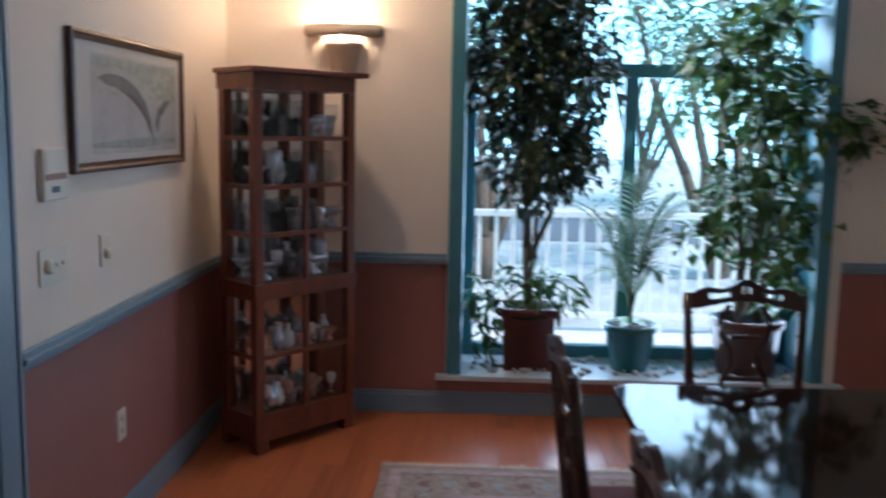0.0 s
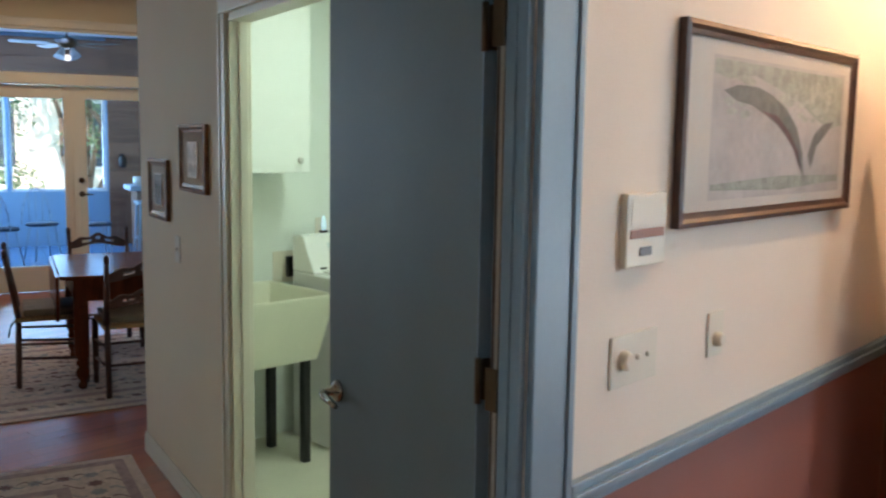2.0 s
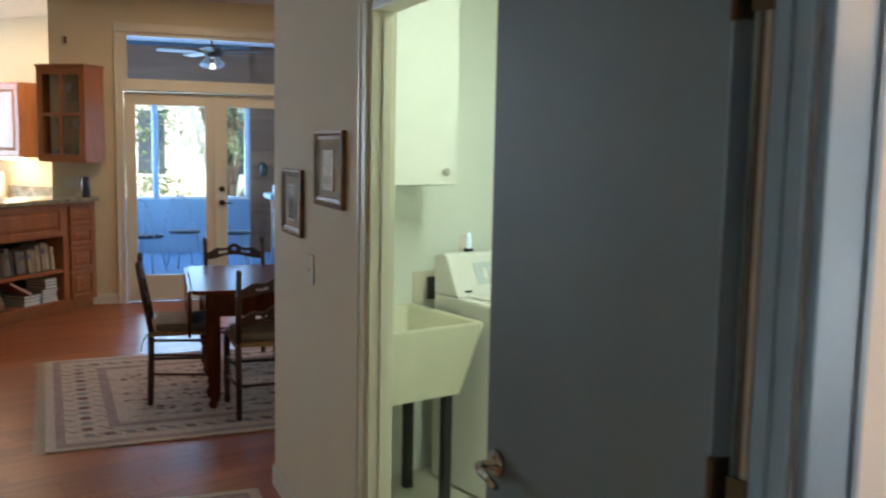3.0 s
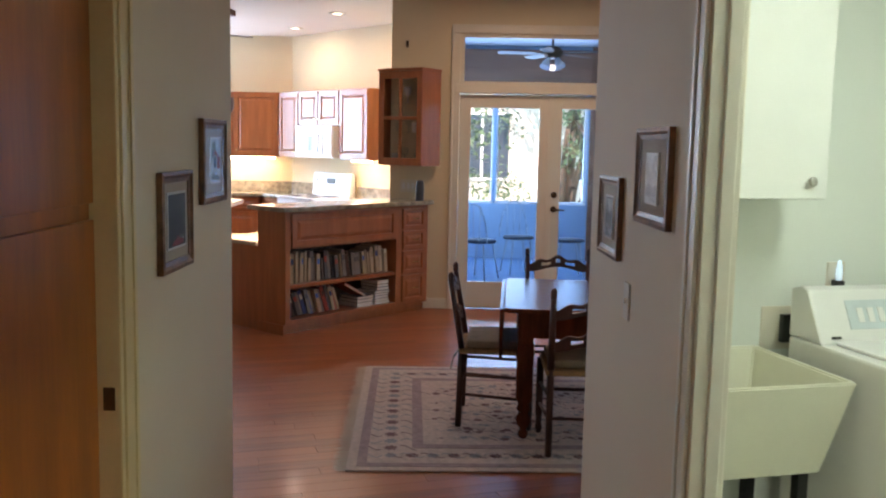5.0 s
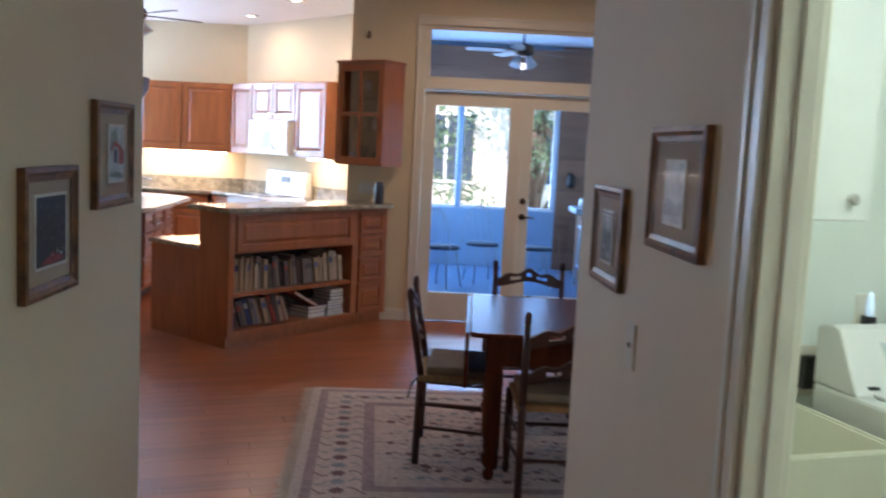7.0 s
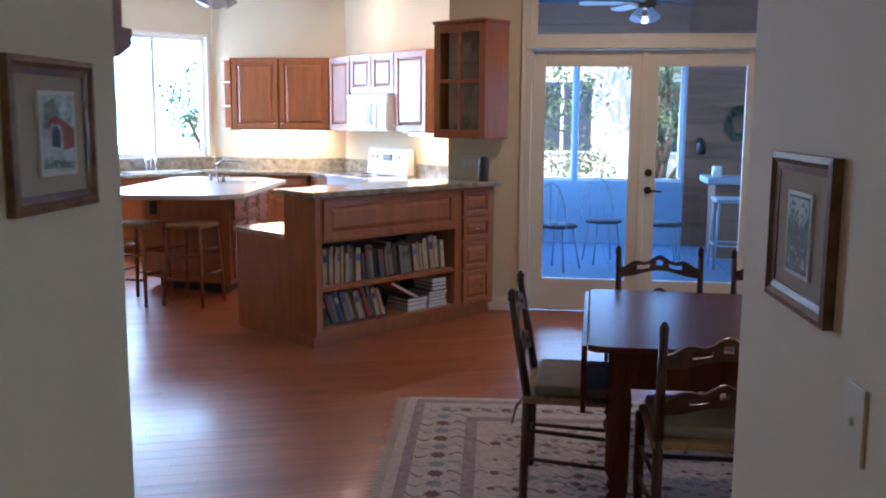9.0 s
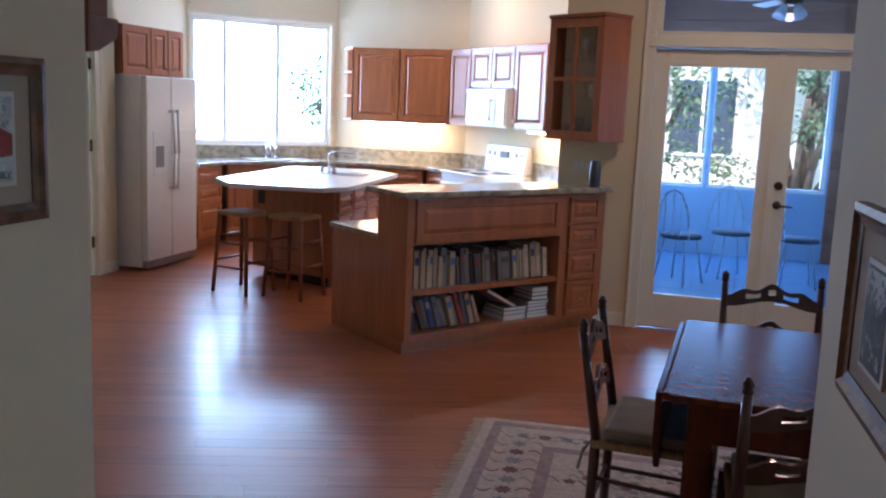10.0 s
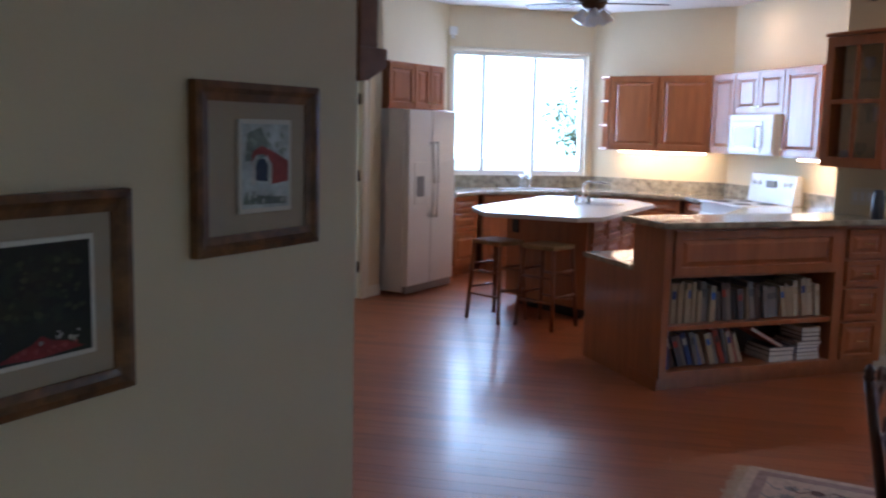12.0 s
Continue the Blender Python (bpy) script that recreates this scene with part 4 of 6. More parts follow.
# on the bar top and wall
ware("water_bottle", at(-0.06, 4.99, 0, 1.071), [(0.036, 0), (0.041, 0.01), (0.041, 0.15), (0.034, 0.165), (0.034, 0.19), (0.02, 0.195)], mat("dark_blue_plastic", (0.05, 0.065, 0.09), 0.3, bump=0), "dark blue bottle on the granite bar", "bottle", "", 16)
nt_ = thing("switch_plate", FM @ at(0.10, -0.006, 0, 1.14), "ivory triple switch plate on the wall", "switch")
part("plate", boxes((0, 0, 0, 0.16, 0.006, 0.12), bevel=0.002), IVORY, nt_)
for k in range(3):
    part("rocker", boxes((0.02 + k * 0.045, -0.003, 0.03, 0.048 + k * 0.045, 0.001, 0.09)), WHITE, nt_)
sen = thing("motion_detector", FM @ at(0.15, -0.03, 0, 2.55), "small dark sensor on the wall", "sensor")
part("housing", boxes((-0.012, 0, -0.03, 0.012, 0.03, 0.03), bevel=0.004), BRONZE, sen)

cs = thing("wall_sensor", at(-4.88, 7.38, 40, 2.62), "small white sensor at the corner by the kitchen window", "sensor")
part("housing", boxes((-0.045, -0.05, 0.04, 0.045, 0.02, 0.13), bevel=0.01), WHITE, cs)
part("bracket", boxes((-0.02, -0.01, 0.0, 0.02, 0.03, 0.045), bevel=0.004), WHITE, cs)

# wooden shelf round the corner of the hall
sh = thing("wall_shelf", at(-0.47, -0.165, 180, 1.58), "dark wooden wall shelf with scrolled sides", "shelf")
for x in (0.0, 0.60):
    part("back_post", boxes((x, -0.040, 0.065, x + 0.022, 0.0, 0.50), bevel=0.005), STOOLW, sh)
    part("post_foot", boxes((x - 0.004, -0.046, 0.027, x + 0.026, -0.0005, 0.066), bevel=0.008), STOOLW, sh)
    sp = prism([(0.068, 0.19), (0.13, 0.19), (0.132, 0.30), (0.122, 0.36), (0.098, 0.41), (0.082, 0.47), (0.068, 0.47)], 0, 0.018, 0.003)
    part("scrolled_side", sp, STOOLW, sh, m=Matrix(((0, 0, 1, x), (-1, 0, 0, 0), (0, 1, 0, 0), (0, 0, 0, 1))))
sp = prism([(0.0405, 0.118), (0.075, 0.122), (0.135, 0.15), (0.14, 0.19), (0.0405, 0.19)], 0, 0.66, 0.004)
part("shelf_box", sp, STOOLW, sh, m=Matrix(((0, 0, 1, -0.02), (-1, 0, 0, 0), (0, 1, 0, 0), (0, 0, 0, 1))))
part("top_board", boxes((-0.03, -0.13, 0.50, 0.67, -0.0005, 0.522), bevel=0.004), STOOLW, sh)

# ceiling fan, downlights, tubes under the cabinets
fan = thing("ceiling_fan", at(-2.52, 5.85, 0, H), "bronze ceiling fan with frosted light cups", "fan")
part("canopy", turned([(0.02, -0.10), (0.075, -0.03), (0.08, -0.001)], 20), BRONZE, fan)
part("downrod", rod((0, 0, -0.22), (0, 0, -0.09), 0.013), BRONZE, fan)
part("motor", turned([(0.05, -0.36), (0.10, -0.34), (0.125, -0.28), (0.10, -0.235), (0.03, -0.215)], 24), BRONZE, fan)
BLADE = mat("grey_brown_fan_blade", (0.16, 0.13, 0.11), 0.45, vary=0.2, scale=6, stretch=(1, 8, 1))
for k in range(5):
    m = pose(0, 0, -0.30, 0, 0, 32 + 72 * k) @ pose(0, 0, 0, 10)
    part("blade", prism([(0.20, -0.05), (0.30, -0.065), (0.62, -0.07), (0.655, -0.04), (0.655, 0.04), (0.62, 0.07), (0.30, 0.065), (0.20, 0.05)], -0.004, 0.004, 0.002), BLADE, fan, m=m)
    part("blade_iron", boxes((0.09, -0.018, -0.006, 0.24, 0.018, 0.006), bevel=0.004), BRONZE, fan, m=m)
FROST = mat("frosted_glass_shade", (0.75, 0.75, 0.78), 0.35, vary=0.03, bump=0)
for k in range(4):
    part("light_cup", turned([(0.022, 0), (0.03, -0.03), (0.055, -0.09), (0.06, -0.12), (0.05, -0.115)], 14, m=pose(0.075 * math.cos(k * 1.57 + 0.6), 0.075 * math.sin(k * 1.57 + 0.6), -0.36) @ pose(0, 0, 0, 0, -28, math.degrees(k * 1.57 + 0.6))), FROST, fan, "frosted glass light cup")
LAMPON = glow("lit_downlight", (1.0, 0.86, 0.62), 14)
for x, y in ((-1.09, 6.45), (-1.83, 7.80)):
    d = thing("downlight", at(x, y, 0, H), "lit recessed ceiling downlight with white ring", "downlight", "recessed downlights")
    part("ring", turned([(0.06, -0.001), (0.095, -0.001), (0.095, -0.010), (0.07, -0.016), (0.06, -0.004)], 22), WHITE, d)
    part("bulb", turned([(0.059, -0.002), (0.05, -0.006)], 18), LAMPON, d)
# dining wall washer, then the unseen fitting added for the breakfast fill
for x, y, words in ((3.06, -3.17, "lit recessed downlight washing the dining wall"), (0.9, 3.9, "unseen downlight added to warm the breakfast corner")):
    d = thing("downlight", at(x, y, 0, H), words, "downlight", "recessed downlights")
    part("ring", turned([(0.06, -0.001), (0.095, -0.001), (0.095, -0.010), (0.07, -0.016), (0.06, -0.004)], 22), WHITE, d)
    part("bulb", turned([(0.059, -0.002), (0.05, -0.006)], 18), LAMPON, d)
TUBE = glow("lit_tube", (1.0, 0.80, 0.50), 26)
for m, L in ((CW @ at(0.42, 0.10, 0, 1.40), 1.05), (RW @ at(1.58, 0.10, 0, 1.40), 0.42)):
    u = thing("under_cabinet_light", m, "lit warm tube fixed under the wall cabinet", "light", "lights under the cabinets")
    part("housing", boxes((0, 0, -0.012, L, 0.09, -0.0005), bevel=0.003), WHITE, u)
    part("tube", rod((0.02, 0.045, -0.02), (L - 0.02, 0.045, -0.02), 0.010), TUBE, u)

# ---- breakfast corner ----
RUGC = mat("rug_cream_field", (0.68, 0.57, 0.51), 0.95, vary=0.2, scale=30, fine=200, bump=0.5)
RUGB = mat("rug_border_wool", (0.44, 0.33, 0.33), 0.95, vary=0.25, scale=24, fine=200, bump=0.5)
RUGM = mat("rug_motif_wool", (0.23, 0.13, 0.13), 0.95, vary=0.3, scale=30, fine=200, bump=0.4)
RUGG = mat("rug_grey_wool", (0.33, 0.34, 0.36), 0.95, vary=0.25, scale=30, fine=200, bump=0.4)


def flower(bm, x, y, r, z, n=8, stems=True, a0=0.0):
    """A woven rosette with curling leaves, laid in the pile."""
    c = []
    for k in range(2 * n):
        q = r * (1.0 if k % 2 else 0.62)
        c.append(bm.verts.new((x + q * math.cos(math.pi * k / n + a0), y + q * math.sin(math.pi * k / n + a0), z)))
    bm.faces.new(c)
    if stems:
        for sg in (-1, 1):
            p = [(x + sg * (r * 1.1 + r * 0.5 * k), y + sg * r * 0.9 * math.sin(k * 0.9 + a0)) for k in range(5)]
            w = r * 0.16
            for (x0, y0), (x1, y1) in zip(p, p[1:]):
                bm.faces.new([bm.verts.new(v) for v in ((x0, y0 - w, z), (x1, y1 - w, z), (x1, y1 + w, z), (x0, y0 + w, z))])


def rug(m, w, d, label, seed, fringe=True, wool=None):
    r = thing("rug", m, label, "rug")
    rr = random.Random(seed)
    part("field", boxes((0, 0, 0, w, d, 0.008), bevel=0.002), wool or RUGC, r)
    b = 0.30
    fr_ = lambda o, t: ((o, o, 0.008, w - o, o + t, 0.0095), (o, d - o - t, 0.008, w - o, d - o, 0.0095), (o, o + t, 0.008, o + t, d - o - t, 0.0095), (w - o - t, o + t, 0.008, w - o, d - o - t, 0.0095))
    part("border_band", boxes(*fr_(0.05, 0.05), *fr_(0.33, 0.06)), RUGB, r, "mauve-grey border band")
    bm, bg = bmesh.new(), bmesh.new()
    n = int((w - 0.5) / 0.105)
    for k in range(n + 1):
        for y in (0.215, d - 0.215):
            flower(bm if k % 2 else bg, 0.22 + k * (w - 0.44) / n, y, 0.040, 0.0088, a0=rr.random())
    n = int((d - 0.5) / 0.105)
    for k in range(1, n):
        for x in (0.215, w - 0.215):
            flower(bm if k % 2 else bg, x, 0.22 + k * (d - 0.44) / n, 0.045, 0.0088, a0=rr.random())
    y = 0.50
    row = 0
    while y < d - 0.46:
        x = 0.50 + 0.09 * (row % 2)
        while x < w - 0.46:
            flower(bm if rr.random() < 0.55 else bg, x + rr.uniform(-0.05, 0.05), y + rr.uniform(-0.04, 0.04), rr.uniform(0.013, 0.036), 0.0088, rr.choice((5, 6, 8)), a0=rr.random() * 3)
            x += 0.10
        y += 0.085
        row += 1
    tagged(part("dark_pattern", bm, RUGM, r, "dark wine-red woven rosettes"), kind="stuff")
    tagged(part("grey_pattern", bg, RUGG, r, "slate grey woven rosettes"), kind="stuff")
    if fringe:
        bf = bmesh.new()
        k = 0.0
        while k < d:
            L = rr.uniform(0.045, 0.075)
            for x0, sg in ((0, -1), (w, 1)):
                q = rr.uniform(-0.006, 0.006)
                bf.faces.new([bf.verts.new(v) for v in ((x0, k, 0.004), (x0 + sg * L, k + q, 0.0015), (x0 + sg * L, k + q + 0.005, 0.0015), (x0, k + 0.008, 0.004))])
            k += 0.012
        tagged(part("fringe", bf, mat("rug_fringe", (0.62, 0.57, 0.47), 0.95, vary=0.15, bump=0.2), r), kind="stuff")
    return r


rug(at(-0.11, 0.70, 4.5, 0.001), 2.5, 2.1, "cream wool rug with dark floral pattern and fringe", 1)
rug(at(-0.02, -2.55, 1.0, 0.001), 0.93, 2.45, "cream patterned hall runner on the wooden floor", 2, False)

tb = thing("breakfast_table", at(0.66, 1.17, -2), "dark mahogany drop-leaf breakfast table with turned legs", "table")
part("tabletop", prism([(0.0, 0.02), (0.03, 0.0), (1.45, 0.0), (1.48, 0.03), (1.48, 1.10), (1.45, 1.13), (0.03, 1.13), (0.0, 1.11)], 0.725, 0.75, 0.006), MAHOG, tb)
lf = prism([(0.03, 0.0), (1.10, 0.0), (1.08, -0.18), (0.97, -0.30), (0.16, -0.30), (0.05, -0.18)], 0.0, 0.02, 0.004)
part("drop_leaf", lf, MAHOG, tb, m=Matrix.Translation((-0.004, 0.0, 0.742)) @ Matrix(((0, 0, -1, 0), (1, 0, 0, 0), (0, 1, 0, 0), (0, 0, 0, 1))))
part("apron", boxes((0.08, 0.07, 0.58, 1.40, 0.09, 0.725), (0.08, 1.04, 0.58, 1.40, 1.06, 0.725), (0.08, 0.09, 0.58, 0.10, 1.04, 0.725), (1.38, 0.09, 0.58, 1.40, 1.04, 0.725)), MAHOG, tb)
LEG = [(0.018, 0), (0.028, 0.015), (0.028, 0.035), (0.017, 0.05), (0.036, 0.08), (0.043, 0.11), (0.026, 0.145), (0.040, 0.165), (0.030, 0.19), (0.045, 0.225), (0.047, 0.40), (0.046, 0.53)]
for x, y in ((0.12, 0.12), (1.36, 0.12), (1.36, 1.01), (0.12, 1.01)):
    lg = part("leg", turned(LEG, 16), MAHOG, tb, m=pose(x, y, 0.0105))
    part("leg_block", boxes((-0.042, -0.042, 0.53, 0.042, 0.042, 0.70), bevel=0.003), MAHOG, lg)


def wavy(w, z, drop, t, pierced):
    """A scalloped back rail between the posts, with pierced slots and a diamond."""
    n = 24
    top = [z + 0.055 + 0.022 * math.cos((k / n - 0.5) * math.pi * 2.0) + 0.012 * math.cos((k / n - 0.5) * math.pi * 6) for k in range(n + 1)]
    bot = [z - 0.012 + 0.018 * math.cos((k / n - 0.5) * math.pi * 2.0) for k in range(n + 1)]
    bm = bmesh.new()

    def ribbon(lo, hi, ks):
        for k in ks:
            x0, x1 = -w / 2 + w * k / n, -w / 2 + w * (k + 1) / n
            v = [bm.verts.new(c) for c in ((x0, 0, lo[k]), (x1, 0, lo[k + 1]), (x1, 0, hi[k + 1]), (x0, 0, hi[k]), (x0, t, lo[k]), (x1, t, lo[k + 1]), (x1, t, hi[k + 1]), (x0, t, hi[k]))]
            for q in ((0, 1, 2, 3), (7, 6, 5, 4), (0, 4, 5, 1), (3, 2, 6, 7), (0, 3, 7, 4), (1, 5, 6, 2)):
                bm.faces.new([v[i] for i in q])
    mid1 = [b + (a - b) * 0.36 for a, b in zip(top, bot)]
    mid2 = [b + (a - b) * 0.68 for a, b in zip(top, bot)]
    ribbon(bot, mid1, range(n))
    ribbon(mid2, top, range(n))
    ribbon(mid1, mid2, [k for k in range(n) if k < 5 or k > 18 or k in (9, 10, 13, 14)])
    bmesh.ops.remove_doubles(bm, verts=bm.verts, dist=1e-5)
    return bm


CHAIRW = mat("dark_chair_wood", (0.07, 0.022, 0.013), 0.35, vary=0.35, scale=5, stretch=(5, 5, 1), bump=0.04, coat=0.2)
PAD = mat("beige_seat_pad", (0.30, 0.25, 0.185), 0.9, vary=0.15, scale=14, fine=120, bump=0.4)


def ladder_chair(m):
    """Faces local -y; the back stands at y = 0.2."""
    c = thing("dining_chair", m, "dark wooden ladder-back chair with a beige tied pad", "chair", "chairs round the breakfast table")
    W = 0.42
    for x in (-1, 1):
        bm = rod((x * W / 2, 0.20, 0.0), (x * W / 2, 0.19, 0.46), 0.018, 10, r2=0.019)
        rod((x * W / 2, 0.19, 0.46), (x * (W / 2 + 0.004), 0.258, 0.84), 0.019, 10, bm, 0.015)
        turned([(0.012, 0), (0.019, 0.012), (0.014, 0.022), (0.019, 0.034), (0.006, 0.055)], 10, bm, pose(x * (W / 2 + 0.004), 0.258, 0.835))
        part("back_post", bm, CHAIRW, c)
        bm = turned([(0.013, 0), (0.02, 0.03), (0.015, 0.06), (0.02, 0.12), (0.02, 0.43)], 10, m=pose(x * (W / 2 + 0.02), -0.20, 0))
        part("front_leg", bm, CHAIRW, c)
    for z, y in ((0.755, 0.236), (0.585, 0.206)):
        part("back_rail", wavy(W - 0.02, 0, 0.03, 0.014, True), CHAIRW, c, m=pose(0, y, z, -9))
    part("seat_frame", boxes((-0.235, -0.225, 0.425, 0.235, 0.205, 0.455), bevel=0.010), RUSH, c, "woven rush seat")
    part("seat_pad", boxes((-0.215, -0.215, 0.4555, 0.215, 0.165, 0.50), bevel=0.018), PAD, c, "beige cloth pad")
    bm = rod((-0.20, 0.19, 0.47), (-0.215, 0.235, 0.40), 0.005, 6)
    rod((-0.21, 0.23, 0.42), (-0.20, 0.25, 0.33), 0.005, 6, bm)
    part("pad_tie", bm, PAD, c)
    for z in (0.17, 0.29):
        for x in (-1, 1):
            part("stretcher", rod((x * (W / 2 + 0.02), -0.20, z), (x * W / 2, 0.197, z + 0.02), 0.009, 8), CHAIRW, c)
    part("stretcher", rod((-W / 2 - 0.02, -0.20, 0.25), (W / 2 + 0.02, -0.20, 0.25), 0.010, 8), CHAIRW, c)
    part("stretcher", rod((-W / 2, 0.199, 0.20), (W / 2, 0.199, 0.20), 0.009, 8), CHAIRW, c)
    return c


c1 = ladder_chair(at(0.63, 1.66, 88, 0.0105))
copy_thing(c1, at(1.11, 1.20, 181, 0.0105))
copy_thing(c1, at(1.08, 2.52, 2, 0.0105))
copy_thing(c1, at(1.66, 2.54, -3, 0.001))


# ---- hall pictures and plates ----
PGLASS = glass("picture_glass", gloss=0.03)
BURL = mat("burl_picture_frame", (0.17, 0.072, 0.022), 0.45, vary=0.6, scale=22, fine=90, bump=0.05, coat=0.05)
MATB = mat("taupe_mat_board", (0.46, 0.38, 0.30), 0.9, vary=0.04, bump=0.1)


def mitre(w, h, f, t):
    """A mitred moulding round w by h, f wide, with a stepped face."""
    bm = bmesh.new()
    prof = ((0, 0), (0, -t), (f * 0.35, -t * 1.15), (f * 0.6, -t * 0.75), (f, -t * 0.6), (f, 0))
    rings = [[bm.verts.new(v) for v in ((o, y, o), (w - o, y, o), (w - o, y, h - o), (o, y, h - o))] for o, y in prof]
    for a, b in zip(rings, rings[1:]):
        for k in range(4):
            bm.faces.new((a[k], a[(k + 1) % 4], b[(k + 1) % 4], b[k]))
    bmesh.ops.recalc_face_normals(bm, faces=bm.faces)
    return bm


def quads(some, y):
    """Flat painted patches: outlines in x, z laid at depth y."""
    bm = bmesh.new()
    for pts in some:
        bm.faces.new([bm.verts.new((x, y, z)) for x, z in pts])
    bmesh.ops.recalc_face_normals(bm, faces=bm.faces)
    return bm


def paint(name, c):
    return mat("print_" + name, c, 0.6, vary=0.3, scale=30, fine=120, bump=0.02)


def picture(m, w, h, inner, label, patches, wall_d=0.0):
    p = thing("picture", m, label, "picture", "framed prints in the hall")
    part("frame", mitre(w, h, 0.032, 0.018), BURL, p)
    part("mat_board", boxes((0.02, -0.008, 0.02, w - 0.02, -0.002, h - 0.02)), MATB, p)
    x0, z0, x1, z1 = inner
    pr = part("print", boxes((x0, -0.013, z0, x1, -0.008, z1), bevel=0.001), mat("white_print_edge", (0.72, 0.70, 0.66), 0.6, vary=0.03), p)
    iw, ih = x1 - x0, z1 - z0
    for i, (nm, col, outs) in enumerate(patches):
        part("printed_area", quads([[(x0 + iw * u, z0 + ih * v) for u, v in o] for o in outs], -0.0134 - 0.0003 * i), paint(nm, col), pr)
    part("glazing", boxes((0.03, -0.0165, 0.03, w - 0.03, -0.0155, h - 0.03)), PGLASS, p)
    return p


def dabs(n, x0, z0, x1, z1, r, seed):
    """Small uneven brush dabs scattered in a field of a print."""
    q = random.Random(seed)
    some = []
    for _ in range(n):
        cx, cz, k = q.uniform(x0 + r, x1 - r), q.uniform(z0 + r, z1 - r), q.uniform(0.35, 1.0) * r
        some.append([(cx + k * q.uniform(0.5, 1.0) * math.cos(a * 1.05), cz + k * q.uniform(0.4, 0.9) * math.sin(a * 1.05)) for a in range(6)])
    return some


R = lambda a, b, c, d: [(a, b), (c, b), (c, d), (a, d)]
arch = [(0.30, 0.35), (0.52, 0.33), (0.53, 0.50), (0.47, 0.58), (0.36, 0.58), (0.29, 0.50)]
picture(LM @ at(2.985, -0.001, 0, 1.39), 0.31, 0.285, (0.10, 0.065, 0.235, 0.225), "burl-framed print of a red covered bridge", [
    ("pale_sky", (0.55, 0.62, 0.64), [R(0.05, 0.05, 0.95, 0.95)]),
    ("grey_trees", (0.20, 0.26, 0.24), [[(0.10, 0.55), (0.15, 0.85), (0.40, 0.92), (0.55, 0.75), (0.50, 0.6)], [(0.06, 0.10), (0.9, 0.08), (0.85, 0.16), (0.1, 0.2)]]),
    ("far_leaf", (0.30, 0.38, 0.36), dabs(26, 0.06, 0.50, 0.94, 0.93, 0.06, 7)),
    ("red_roof", (0.36, 0.06, 0.05), [[(0.20, 0.52), (0.25, 0.66), (0.40, 0.72), (0.62, 0.66), (0.93, 0.55), (0.93, 0.33), (0.60, 0.30), (0.56, 0.55), (0.45, 0.63), (0.30, 0.62)]]),
    ("blue_opening", (0.03, 0.05, 0.10), [arch]),
    ("white_boards", (0.62, 0.60, 0.58), [[(0.22, 0.30), (0.28, 0.30), (0.28, 0.52), (0.35, 0.60), (0.32, 0.63), (0.22, 0.55)], [(0.54, 0.30), (0.60, 0.30), (0.60, 0.52), (0.50, 0.62), (0.48, 0.58), (0.54, 0.5)]]),
    ("foam", (0.62, 0.66, 0.68), dabs(26, 0.06, 0.06, 0.94, 0.30, 0.045, 8)),
    ("wet_stone", (0.22, 0.25, 0.26), dabs(16, 0.08, 0.06, 0.92, 0.26, 0.035, 9))])
picture(LM @ at(2.545, -0.001, 0, 1.215), 0.31, 0.295, (0.06, 0.065, 0.245, 0.235), "burl-framed dark garden print with red at its foot", [
    ("dark_green", (0.012, 0.016, 0.010), [R(0.04, 0.04, 0.96, 0.96)]),
    ("deep_leaf", (0.022, 0.030, 0.016), dabs(60, 0.05, 0.22, 0.95, 0.95, 0.08, 3)),
    ("leaf_light", (0.055, 0.065, 0.032), dabs(34, 0.10, 0.30, 0.95, 0.92, 0.045, 4)),
    ("red_foot", (0.26, 0.02, 0.022), [[(0.16, 0.07), (0.30, 0.13), (0.44, 0.17), (0.52, 0.23), (0.60, 0.18), (0.74, 0.15), (0.88, 0.08), (0.5, 0.05)]]),
    ("rose_dabs", (0.36, 0.06, 0.06), dabs(14, 0.25, 0.05, 0.85, 0.17, 0.035, 5)),
    ("pale_petals", (0.42, 0.40, 0.38), dabs(12, 0.45, 0.12, 0.96, 0.27, 0.03, 6))])
picture(RM @ at(0.79, -0.001, 0, 1.39), 0.37, 0.275, (0.11, 0.06, 0.25, 0.205), "burl-framed pale silvery landscape print", [
    ("silver", (0.60, 0.585, 0.57), [R(0.05, 0.05, 0.95, 0.95)]),
    ("grey_ridge", (0.46, 0.43, 0.43), [[(0.05, 0.30), (0.3, 0.42), (0.6, 0.33), (0.95, 0.40), (0.95, 0.18), (0.05, 0.15)]])])
picture(RM @ at(0.235, -0.001, 0, 1.235), 0.33, 0.275, (0.10, 0.06, 0.23, 0.21), "burl-framed dark woodland print", [
    ("brown_dark", (0.05, 0.045, 0.035), [R(0.05, 0.05, 0.95, 0.95)]),
    ("bark_dabs", (0.12, 0.10, 0.075), dabs(40, 0.06, 0.06, 0.94, 0.94, 0.07, 10)),
    ("pale_sky_gap", (0.42, 0.42, 0.40), [[(0.08, 0.92), (0.10, 0.66), (0.24, 0.58), (0.40, 0.66), (0.55, 0.54), (0.70, 0.60), (0.92, 0.72), (0.92, 0.92)]]),
    ("tree_dabs", (0.10, 0.11, 0.075), dabs(46, 0.06, 0.42, 0.94, 0.94, 0.07, 14)),
    ("snow_dabs", (0.55, 0.54, 0.52), dabs(18, 0.10, 0.08, 0.90, 0.40, 0.05, 15))])


